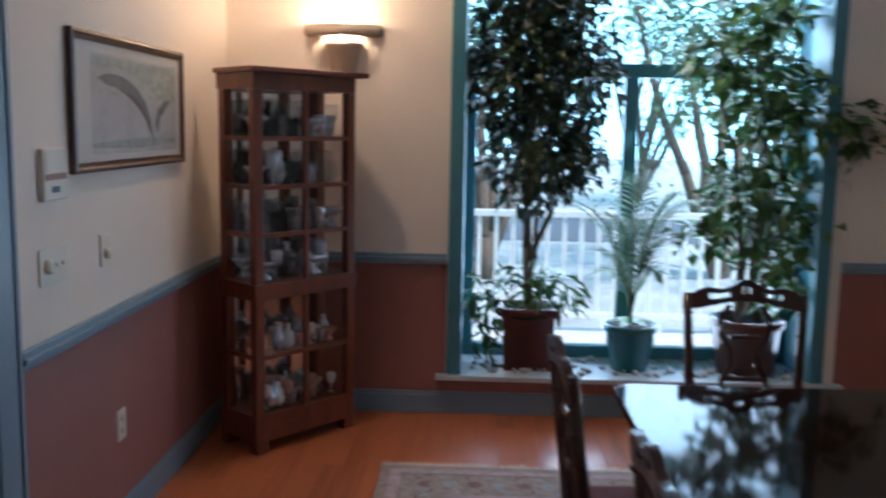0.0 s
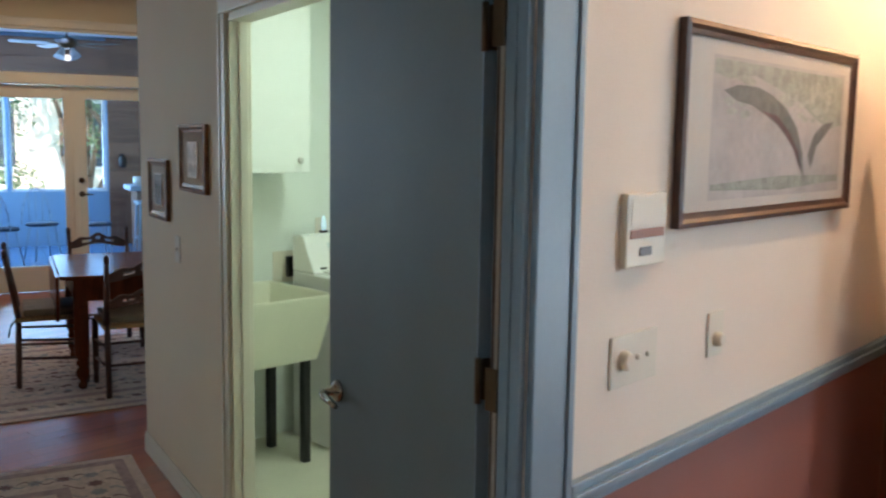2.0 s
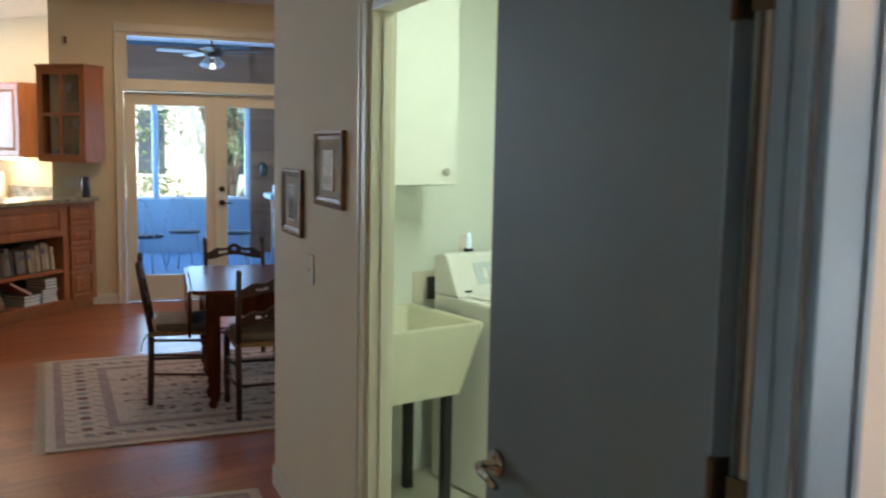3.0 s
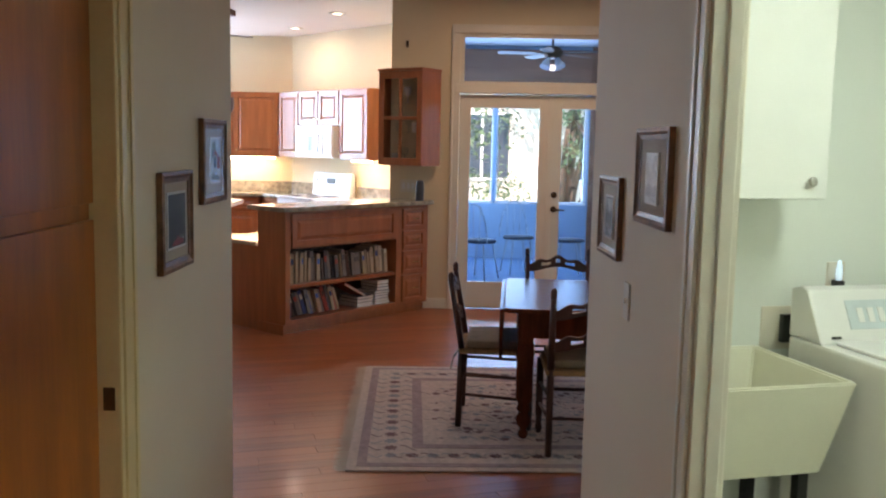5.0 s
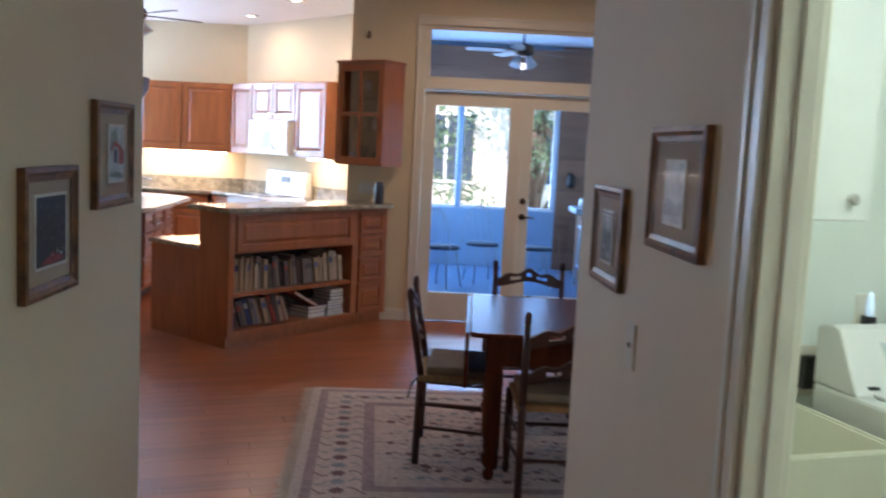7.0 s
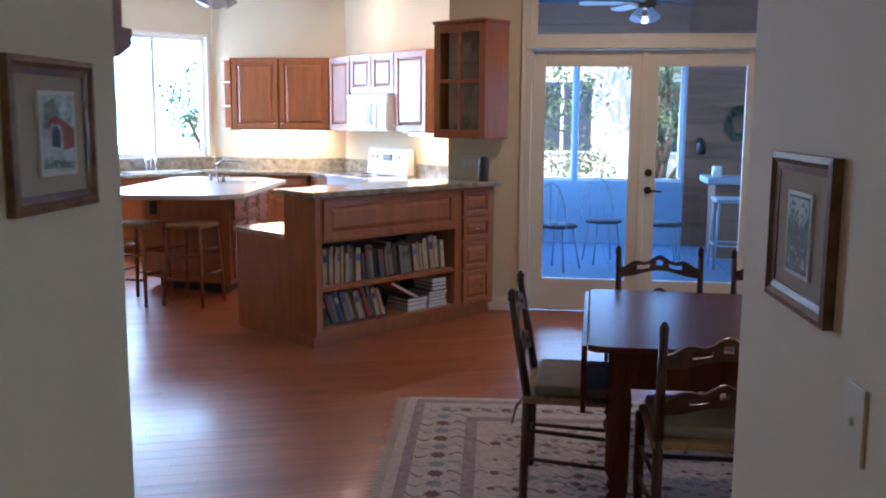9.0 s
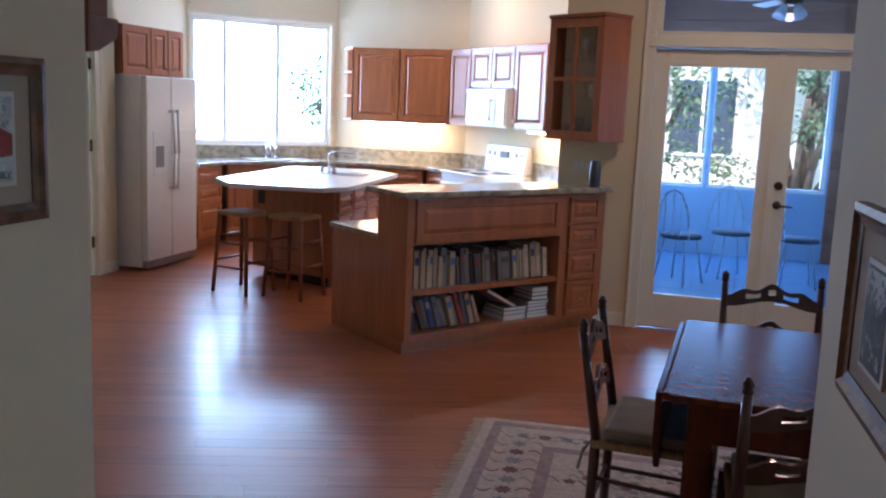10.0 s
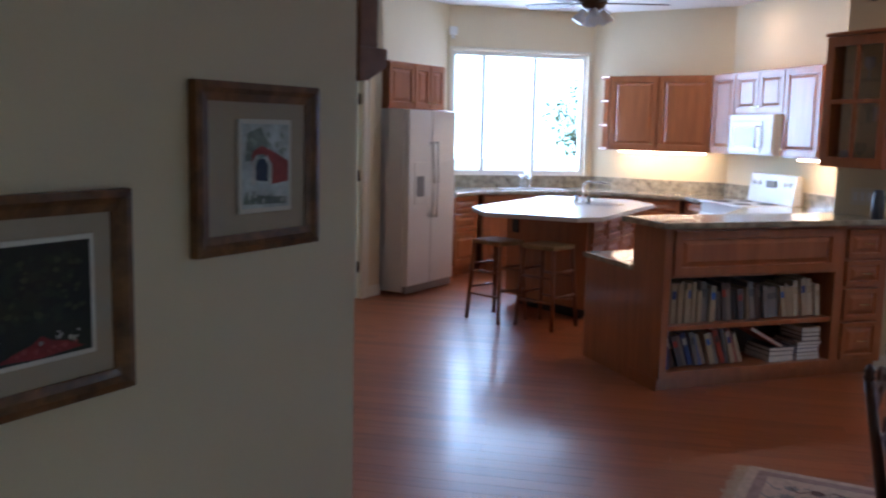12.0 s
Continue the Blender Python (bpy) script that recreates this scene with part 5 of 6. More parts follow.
def plate(name, m, w, h, label, knobs, kind="switch"):
    p = thing(name, m, label, kind)
    part("plate", boxes((0, -0.006, 0, w, 0, h), bevel=0.002), IVORY, p)
    for k, (x, z, r) in enumerate(knobs):
        part("toggle" if r < 0.015 else "dial", turned([(r, 0), (r * 0.95, 0.012 if r > 0.015 else 0.004), (r * 0.7, 0.02 if r > 0.015 else 0.008)], 12, m=pose(x, -0.0055, z, 90)), IVORY, p)
    return p


plate("switch_plate", RM @ at(0.645, 0, 0, 1.065), 0.075, 0.118, "ivory switch plate on the hall wall", [(0.037, 0.06, 0.008)])
plate("dimmer_plate", DM @ at(0.30, 0, 0, 1.075), 0.20, 0.118, "ivory dimmer and switch plate on the wall", [(0.05, 0.06, 0.024), (0.11, 0.06, 0.007), (0.155, 0.06, 0.007)])
plate("dimmer_plate", DM @ at(0.765, 0, 0, 1.07), 0.085, 0.118, "ivory dimmer plate with a round knob", [(0.045, 0.045, 0.02)])
plate("outlet_plate", DM @ at(0.86, -0.004, 0, 0.37), 0.08, 0.12, "white outlet plate on the terracotta wall", [(0.04, 0.035, 0.012), (0.04, 0.085, 0.012)], "outlet")
th = thing("alarm_panel", DM @ at(0.325, 0, 0, 1.345), "white wall alarm panel with a brown stripe", "alarm panel")
part("housing", boxes((0, -0.018, 0, 0.17, 0, 0.165), bevel=0.004), IVORY, th)
part("speaker_grille", boxes((0.015, -0.020, 0.095, 0.155, -0.017, 0.155)), IVORY, th)
part("stripe", boxes((0.012, -0.0205, 0.066, 0.158, -0.017, 0.086)), mat("brown_stripe", (0.30, 0.13, 0.08), 0.5, bump=0), th, "reddish brown stripe")
part("display", boxes((0.055, -0.0205, 0.025, 0.105, -0.017, 0.045)), BLACK, th)

# large framed print of a whale's tail above the sea
art = thing("framed_artwork", DM @ at(0.545, -0.002, 0, 1.42), "wood-framed watercolour of a diving sea creature", "picture")
part("frame", mitre(1.145, 0.49, 0.035, 0.022), mat("walnut_frame", (0.07, 0.028, 0.015), 0.35, vary=0.4, scale=12, coat=0.2), art)
pp = part("print", boxes((0.02, -0.010, 0.02, 1.125, -0.004, 0.47)), mat("pale_grey_paper", (0.50, 0.48, 0.44), 0.7, vary=0.1, scale=3, bump=0.03), art)
part("printed_area", quads([[(0.16, 0.06), (1.06, 0.06), (1.06, 0.42), (0.16, 0.42)]], -0.0104), mat("print_mist", (0.40, 0.385, 0.38), 0.7, vary=0.18, scale=5, fine=40, bump=0), pp)
part("printed_area", quads([[(0.17, 0.41), (0.17, 0.375), (0.25, 0.365), (0.40, 0.38), (0.55, 0.355), (0.70, 0.325), (0.85, 0.275), (0.95, 0.25), (1.05, 0.265), (1.05, 0.41)], [(0.17, 0.10), (0.17, 0.085), (0.60, 0.075), (1.05, 0.09), (1.05, 0.11), (0.60, 0.115)]], -0.0107), paint("sea_green", (0.28, 0.31, 0.27)), pp)
part("printed_area", quads([[(0.22, 0.335), (0.30, 0.352), (0.42, 0.352), (0.52, 0.335), (0.62, 0.30), (0.70, 0.25), (0.75, 0.18), (0.77, 0.09), (0.73, 0.15), (0.66, 0.205), (0.56, 0.255), (0.46, 0.285), (0.38, 0.305), (0.30, 0.31)], [(0.79, 0.17), (0.83, 0.23), (0.90, 0.265), (0.99, 0.275), (0.93, 0.235), (0.86, 0.20), (0.82, 0.13)]], -0.0110), paint("grey_tail", (0.13, 0.14, 0.13)), pp)
part("printed_area", quads([[(0.44, 0.292), (0.52, 0.272), (0.60, 0.24), (0.68, 0.19), (0.74, 0.125), (0.72, 0.18), (0.65, 0.235), (0.56, 0.28)]], -0.0113), paint("mauve_shade", (0.11, 0.06, 0.065)), pp)
part("printed_area", quads([[(0.17 + u * 0.88, 0.06 + v * 0.35) for u, v in o] for o in dabs(46, 0.03, 0.55, 0.97, 0.97, 0.06, 21)], -0.01085), paint("pale_green_wash", (0.34, 0.36, 0.32)), pp)
part("glazing", boxes((0.03, -0.017, 0.03, 1.115, -0.016, 0.46)), glass("picture_glass"), art)

# ---- laundry ----
vf = part("laundry_floor", prism([(1.03, -0.23), (1.09, -0.23), (2.954, 0.338), (2.954, -2.32), (1.16, -2.32)], 0.0005, 0.004), VINYL)
tagged(vf, "pale vinyl laundry floor", "floor", kind="structure")
lc = part("laundry_ceiling", prism([(1.09, -0.22), (2.954, 0.348), (2.954, -2.4), (1.2, -2.4)], 2.60, 2.68), CEIL)
tagged(lc, "white laundry ceiling", "ceiling", kind="structure")
LWHITE = mat("white_laundry_cabinet", (0.80, 0.82, 0.78), 0.4, vary=0.02, bump=0.02)
cb = thing("laundry_cabinet", LF @ at(-0.02, -0.30, 0, 1.44), "white wall cabinet with round steel knob", "cabinet")
part("body", boxes((0, 0.021, 0, 0.60, 0.299, 1.10), bevel=0.002), LWHITE, cb)
for a, b, k in ((0.003, 0.25, None), (0.254, 0.597, 0.555)):
    dd = part("door", boxes((a, 0, 0.004, b, 0.02, 1.096), bevel=0.002), LWHITE, cb)
    if k:
        part("knob", turned([(0.006, 0), (0.006, 0.012), (0.017, 0.018), (0.017, 0.024), (0.010, 0.029)], 14, m=pose(k - 0.03, 0, 0.065, 90)), NICKEL, dd)
SINKM = mat("cream_utility_plastic", (0.74, 0.73, 0.60), 0.35, vary=0.03, bump=0.02)
us = thing("utility_sink", LF @ at(-0.03, -0.585), "cream plastic utility tub on black legs", "sink")


def tub(w, d, z0, z1, inset, t):
    bm = bmesh.new()
    ring = lambda i, z, o: [bm.verts.new(v) for v in ((i + o, i * 1.6 + o, z), (w - i - o, i * 1.6 + o, z), (w - i - o, d - i - o, z), (i + o, d - i - o, z))]
    rs = [ring(inset, z0, 0), ring(0, z1, 0), ring(0, z1, t), ring(inset, z0 + t, t)]
    for a, b in zip(rs, rs[1:]):
        for k in range(4):
            bm.faces.new((a[k], a[(k + 1) % 4], b[(k + 1) % 4], b[k]))
    bm.faces.new(rs[0][::-1])
    bm.faces.new(rs[-1])
    bmesh.ops.recalc_face_normals(bm, faces=bm.faces)
    bmesh.ops.bevel(bm, geom=[e for e in bm.edges], offset=0.006, segments=2, affect="EDGES")
    return bm


part("tub", tub(0.56, 0.575, 0.53, 0.862, 0.055, 0.022), SINKM, us)
for x, y in ((0.10, 0.13), (0.46, 0.13), (0.46, 0.43), (0.10, 0.43)):
    part("leg", boxes((x - 0.02, y - 0.02, 0.0045, x + 0.02, y + 0.02, 0.535), bevel=0.003), BLACK, us, "black steel leg")
bm = rod((0.25, 0.30, 0.54), (0.25, 0.30, 0.40), 0.022)
rod((0.25, 0.30, 0.40), (0.20, 0.42, 0.37), 0.022, 10, bm)
rod((0.20, 0.42, 0.37), (0.20, 0.42, 0.47), 0.022, 10, bm)
part("drain_trap", bm, WHITE, us, "white plastic drain trap")
ws = thing("washing_machine", LF @ at(0.60, -0.77), "white top-loading washer with a raised control panel", "washer")
part("body", boxes((0, 0.0, 0.02, 0.69, 0.66, 0.92), bevel=0.012), WHITE, ws)
part("lid", boxes((0.05, 0.02, 0.921, 0.64, 0.46, 0.935), bevel=0.006), WHITE, ws)
cp = prism([(0.47, 0.92), (0.66, 0.92), (0.66, 1.10), (0.60, 1.115), (0.565, 1.105)], 0, 0.69, 0.008)
bmesh.ops.transform(cp, matrix=Matrix(((0, 0, 1, 0), (1, 0, 0, 0), (0, 1, 0, 0), (0, 0, 0, 1))), verts=cp.verts)
part("control_panel", cp, WHITE, ws)
FACE = pose(0, 0.472, 0.925, -27.5)
part("control_face", boxes((0.14, -0.003, 0.05, 0.64, 0.002, 0.16)), mat("grey_control_face", (0.55, 0.62, 0.64), 0.3, bump=0), ws, "grey control face", m=FACE)
for k in range(7):
    part("button", boxes((0.18 + k * 0.045, -0.006, 0.075, 0.205 + k * 0.045, -0.002, 0.13)), WHITE, ws, m=FACE)
part("display", boxes((0.53, -0.006, 0.11, 0.58, -0.002, 0.125)), BLACK, ws, m=FACE)
part("writing", boxes((0.05, -0.002, 0.015, 0.09, 0.002, 0.025)), BLACK, ws, m=FACE)
bx = thing("outlet_plate", LF @ at(0.63, -0.0, 0, 0.84), "beige outlet box on the laundry wall", "outlet")
part("plate", boxes((-0.08, -0.004, 0, 0.10, 0.008, 0.17), bevel=0.002), IVORY, bx)
part("plug", boxes((0.0, -0.03, 0.03, 0.05, -0.004, 0.14), bevel=0.004), BLACK, bx, "black plug")
nl = thing("night_light", LF @ at(0.87, 0.0, 0, 1.06), "small plug-in night light on an outlet", "night light")
part("outlet", boxes((-0.04, -0.004, 0.0, 0.04, 0.008, 0.12), bevel=0.002), IVORY, nl)
part("plug", boxes((-0.018, -0.04, 0.005, 0.018, -0.004, 0.05), bevel=0.004), BLACK, nl)
part("bulb", turned([(0.010, 0), (0.013, 0.03), (0.010, 0.06), (0.004, 0.08)], 10, m=pose(0, -0.025, 0.05)), glow("night_light_bulb", (0.6, 0.85, 1.0), 0.3), nl, "frosted night light bulb")
lt = thing("laundry_tube_light", at(1.9, -1.5, 0, 2.60), "fluorescent ceiling light in the laundry", "light")
part("housing", boxes((-0.1, -0.6, -0.05, 0.1, 0.6, -0.0005), bevel=0.004), WHITE, lt)
part("diffuser", boxes((-0.085, -0.58, -0.075, 0.085, 0.58, -0.05), bevel=0.01), glow("laundry_diffuser", (0.80, 1.0, 0.86), 4), lt)

# ---- dining room ----
CCW = mat("red_brown_cabinet_wood", (0.17, 0.042, 0.018), 0.3, vary=0.3, scale=4, stretch=(6, 6, 0.8), fine=30, bump=0.03, coat=0.3)
cc = thing("china_cabinet", DM @ at(1.73, -0.335, -40), "red-brown glazed china cabinet full of glassware", "cabinet")
CWD, CDP = 0.63, 0.30
part("cornice", prism([(-0.05, -0.05), (CWD + 0.05, -0.05), (CWD + 0.02, CDP), (-0.02, CDP)], 1.835, 1.86, 0.006), CCW, cc)
part("frieze", boxes((0, 0, 1.76, CWD, CDP, 1.835), bevel=0.002), CCW, cc)
part("floor_board", boxes((0.001, 0.001, 0.13, CWD - 0.001, CDP, 0.19)), CCW, cc)
part("plinth", prism([(0, 0), (0.02, -0.0), (CWD, 0.0), (CWD, 0.02), (0.02, 0.02), (0.02, CDP), (0.0, CDP)], 0.06, 0.13), CCW, cc)
for x in (0.0, CWD - 0.07):
    for y in (0, CDP - 0.06):
        part("foot", boxes((x, y, 0.0, x + 0.07, y + 0.06, 0.06), bevel=0.006), CCW, cc)
        part("corner_post", boxes((x + 0.0 if x == 0 else x + 0.02, y, 0.19, x + (0.05 if x == 0 else 0.07), y + 0.045, 1.76), bevel=0.003), CCW, cc)
part("waist_rail", boxes((-0.008, -0.008, 0.76, CWD + 0.008, CDP, 0.84), bevel=0.005), CCW, cc)
part("mirror_back", boxes((0.045, CDP - 0.012, 0.19, CWD - 0.045, CDP - 0.006, 1.76)), mat("mirror_silver", (0.62, 0.64, 0.68), 0.06, 1.0, vary=0.02, bump=0), cc, "mirrored back")
FP = glass("cabinet_pane", gloss=0.5)
for z0, z1, n in ((0.84, 1.76, 4), (0.19, 0.76, 2)):
    hh = (z1 - z0) / n
    part("muntin", boxes((CWD / 2 - 0.014, 0.004, z0, CWD / 2 + 0.014, 0.024, z1), bevel=0.002), CCW, cc)
    for k in range(n):
        if k:
            part("muntin", boxes((0.05, 0.005, z0 + k * hh - 0.011, CWD - 0.05, 0.023, z0 + k * hh + 0.011), bevel=0.002), CCW, cc)
            part("muntin", boxes((0.006, 0.045, z0 + k * hh - 0.011, 0.024, CDP - 0.05, z0 + k * hh + 0.011), bevel=0.002), CCW, cc)
            part("shelf", boxes((0.03, 0.04, z0 + k * hh - 0.004, CWD - 0.03, CDP - 0.015, z0 + k * hh + 0.004)), PANE, cc, "clear glass shelf")
        part("pane", boxes((0.05, 0.012, z0 + k * hh + 0.011, CWD / 2 - 0.014, 0.015, z0 + (k + 1) * hh - 0.011)), FP, cc)
        part("pane", boxes((CWD / 2 + 0.014, 0.012, z0 + k * hh + 0.011, CWD - 0.05, 0.015, z0 + (k + 1) * hh - 0.011)), FP, cc)
        part("pane", boxes((0.012, 0.05, z0 + k * hh + 0.011, 0.015, CDP - 0.06, z0 + (k + 1) * hh - 0.011)), FP, cc)
CRYS = mat("cut_crystal", (0.62, 0.66, 0.72), 0.05, 0.6, vary=0.4, scale=40, bump=1.0, fine=50)
CHINA = mat("white_china", (0.75, 0.75, 0.73), 0.2, vary=0.03, bump=0)
PINK = mat("pink_china", (0.62, 0.36, 0.28), 0.25, vary=0.15, bump=0)
SHAPES = [CUP, TUMB, [(0.03, 0), (0.035, 0.01), (0.015, 0.03), (0.05, 0.07), (0.065, 0.09)], [(0.025, 0), (0.045, 0.04), (0.04, 0.10), (0.015, 0.13), (0.018, 0.16)]]
rc = random.Random(8)
zs = [0.194 + 0.0, 0.194 + 0.285, 0.843] + [0.84 + k * 0.23 + 0.0045 for k in (1, 2, 3)]
for row, z in enumerate(zs):
    x = 0.09
    while x < CWD - 0.08:
        k = rc.randrange(4)
        up = row >= 2
        mt = rc.choice((CRYS, GLASSWARE, CRYS, GLASSWARE)) if up else rc.choice((CHINA, PINK, CRYS))
        word = "cut crystal" if mt is CRYS else "clear glass" if mt is GLASSWARE else "white china" if mt is CHINA else "pink china"
        kind = ("goblet", "tumbler", "footed_bowl", "small_vase")[k]
        ware(kind, cc.matrix_basis @ pose(x, rc.choice((0.085, 0.15, 0.215)), z, 0, 0, 0) @ Matrix.Scale(rc.uniform(0.95, 1.2) * (1.0 if up else 0.68), 4), SHAPES[k], mt, "%s %s in the china cabinet" % (word, kind.replace("_", " ")), "glassware", "pieces in the china cabinet", 10)
        x += rc.uniform(0.018, 0.032)

# sconce: a shallow bowl that throws its light up the wall
scn = thing("wall_sconce", WM @ at(0.635, 0, 0, 1.90), "lit plaster half-bowl uplighter on the wall", "sconce")
PLAST = mat("plaster_sconce", (0.66, 0.55, 0.42), 0.7, vary=0.05, bump=0.1)
N = 18


def half_round(prof):
    """A half-turned shell against the wall."""
    bm = bmesh.new()
    rings = [[bm.verts.new((r * math.cos(math.pi * k / N), -max(r - 0.045, 0.012) * 0.9 * math.sin(math.pi * k / N) - 0.001, z)) for k in range(N + 1)] for r, z in prof]
    for a, b in zip(rings, rings[1:]):
        for k in range(N):
            bm.faces.new((a[k], a[k + 1], b[k + 1], b[k])).smooth = True
    bmesh.ops.recalc_face_normals(bm, faces=bm.faces)
    return bm


part("bowl", half_round([(0.105, 0.172), (0.19, 0.166), (0.207, 0.178), (0.21, 0.225), (0.20, 0.225), (0.195, 0.182), (0.105, 0.182)]), PLAST, scn)
part("cup", half_round([(0.052, -0.10), (0.056, -0.10), (0.092, 0.12), (0.098, 0.135), (0.090, 0.137), (0.084, 0.12), (0.05, -0.09)]), PLAST, scn)
part("bulb", turned([(0.01, 0), (0.025, 0.02), (0.028, 0.04), (0.012, 0.06)], 12, m=pose(0, -0.06, 0.165)), glow("sconce_bulb", (1.0, 0.74, 0.42), 60), scn)
rug(DM @ at(-2.2, -3.7, 0, 0.001), 3.85, 2.75, "grey-brown fringed wool rug under the dining table", 5, True, mat("rug_taupe_field", (0.34, 0.27, 0.23), 0.95, vary=0.3, scale=24, fine=160, bump=0.6))
TABLEM = mat("polished_dark_table", (0.02, 0.009, 0.006), 0.06, vary=0.4, scale=3, stretch=(1, 8, 1), fine=20, bump=0, coat=0.0, spec=0.10)
dt = thing("dining_table", DM @ at(-1.40, -3.05), "polished dark mahogany dining table with pedestal legs", "table")
part("tabletop", prism([(0.0, 0.06), (0.06, 0.0), (1.84, 0.0), (1.90, 0.06), (1.90, 1.16), (1.84, 1.22), (0.06, 1.22), (0.0, 1.16)], 0.735, 0.765, 0.008), TABLEM, dt)
part("apron", boxes((0.15, 0.15, 0.65, 1.75, 0.17, 0.735), (0.15, 1.05, 0.65, 1.75, 1.07, 0.735), (0.15, 0.17, 0.65, 0.17, 1.05, 0.735), (1.73, 0.17, 0.65, 1.75, 1.05, 0.735)), MAHOG, dt)
for x, y in ((0.2, 0.2), (1.7, 0.2), (1.7, 1.02), (0.2, 1.02)):
    part("leg", turned([(0.02, 0), (0.035, 0.03), (0.02, 0.07), (0.03, 0.3), (0.042, 0.6), (0.042, 0.66)], 14), MAHOG, dt, m=pose(x, y, 0.0105))


def splat_chair(m):
    """Faces local -y; carved back with a pierced splat."""
    c = thing("dining_chair", m, "carved mahogany chair with a pierced splat back", "chair", "chairs at the dining table")
    for x in (-1, 1):
        bm = rod((x * 0.21, 0.21, 0.0), (x * 0.20, 0.20, 0.45), 0.02, 10, r2=0.021)
        rod((x * 0.20, 0.20, 0.45), (x * 0.225, 0.265, 0.97), 0.021, 10, bm, 0.016)
        for k in range(5):
            turned([(0.012, 0), (0.022, 0.012), (0.012, 0.024)], 10, bm, pose(x * (0.203 + 0.004 * k), 0.215 + 0.011 * k, 0.56 + 0.08 * k))
        part("back_post", bm, CHAIRW, c)
        bm = turned([(0.03, 0), (0.032, 0.02), (0.018, 0.06), (0.022, 0.20), (0.036, 0.36), (0.03, 0.43)], 12, m=pose(x * 0.23, -0.22, 0))
        part("front_leg", bm, CHAIRW, c)
    part("crest_rail", wavy(0.48, 0, 0, 0.022, False), CHAIRW, c, m=pose(0, 0.255, 0.935, -8))
    for sg in (-1, 1):
        pts = [Vector((sg * (0.045 + 0.055 * math.sin(k * 0.72) ** 2), 0.205 + 0.058 * (k * 0.058 + 0.01) / 0.5, 0.46 + k * 0.058)) for k in range(9)]
        part("splat_scroll", tube(pts, 0.012), CHAIRW, c)
    part("splat_bar", rod((-0.09, 0.225, 0.64), (0.09, 0.225, 0.64), 0.011, 8), CHAIRW, c)
    part("splat_bar", rod((-0.06, 0.245, 0.80), (0.06, 0.245, 0.80), 0.011, 8), CHAIRW, c)
    part("seat_frame", boxes((-0.25, -0.245, 0.40, 0.25, 0.215, 0.45), bevel=0.006), CHAIRW, c)
    part("seat_cushion", boxes((-0.235, -0.235, 0.4505, 0.235, 0.19, 0.50), bevel=0.02), mat("wine_seat_cloth", (0.16, 0.05, 0.05), 0.9, vary=0.2, scale=20, bump=0.3), c, "wine-coloured cloth seat")
    return c


d1 = splat_chair(DM @ at(0.02, -1.88, 2, 0.0105))
copy_thing(d1, DM @ at(0.78, -2.42, -90, 0.0105))
copy_thing(d1, DM @ at(-0.85, -1.98, 0, 0.0105))

# plants on the window ledge
LEAFD = mat("dark_ficus_leaf", (0.030, 0.055, 0.020), 0.35, vary=0.5, scale=12, bump=0.05)
LEAFG = mat("green_leaf", (0.06, 0.14, 0.035), 0.4, vary=0.4, scale=12, bump=0.05)
BARK = mat("grey_bark", (0.12, 0.085, 0.06), 0.85, vary=0.3, scale=20, bump=0.5, stretch=(3, 3, 1))
SOIL = mat("dark_soil", (0.03, 0.022, 0.016), 0.95, vary=0.4, scale=40, bump=0.8)


def leaf(bm, p, d, up, L, w):
    """A folded pointed leaf from p along d."""
    d = d.normalized()
    side = d.cross(up)
    side = side.normalized() if side.length > 1e-3 else Vector((1, 0, 0))
    nrm = side.cross(d)
    a, tip = bm.verts.new(p), bm.verts.new(p + d * L - nrm * L * 0.18)
    m1 = bm.verts.new(p + d * L * 0.5 - nrm * L * 0.02)
    l, r = bm.verts.new(p + d * L * 0.45 + side * w + nrm * w * 0.35), bm.verts.new(p + d * L * 0.45 - side * w + nrm * w * 0.35)
    for f in ((a, m1, l), (l, m1, tip), (a, r, m1), (r, tip, m1)):
        bm.faces.new(f)


def crown(blobs, n, L, w, seed, droop=0.4):
    """Leaves scattered on and in a few uneven lobes: x, y, z, rx, ry, rz."""
    r = random.Random(seed)
    bm = bmesh.new()
    tot = sum(b[3] * b[4] * b[5] for b in blobs)
    for b in blobs:
        for _ in range(max(3, int(n * b[3] * b[4] * b[5] / tot))):
            v = Vector((r.gauss(0, 1), r.gauss(0, 1), r.gauss(0, 1))).normalized() * r.random() ** 0.45
            p = Vector((b[0] + v.x * b[3], b[1] + v.y * b[4], b[2] + v.z * b[5]))
            d = Vector((v.x + r.gauss(0, 0.5), v.y + r.gauss(0, 0.5), v.z * 0.4 - droop + r.gauss(0, 0.4)))
            leaf(bm, p, d, Vector((r.gauss(0, 0.4), r.gauss(0, 0.4), 1)), L * r.uniform(0.7, 1.25), w * r.uniform(0.8, 1.2))
    return bm


def limbs(base, tips, r0, seed, bm=None):
    """A bent, tapering trunk from base that forks to the tips."""
    r = random.Random(seed)
    bm = bm or bmesh.new()
    for t in tips:
        p, b = Vector(base), Vector(base)
        t = Vector(t)
        for k in range(1, 6):
            q = b.lerp(t, k / 5) + Vector((r.uniform(-1, 1), r.uniform(-1, 1), 0)) * 0.03 * (t - b).length * (k < 5)
            rod(p, q, r0 * (1 - 0.15 * (k - 1)), 8, bm, r0 * (1 - 0.15 * k))
            p = q
    return bm


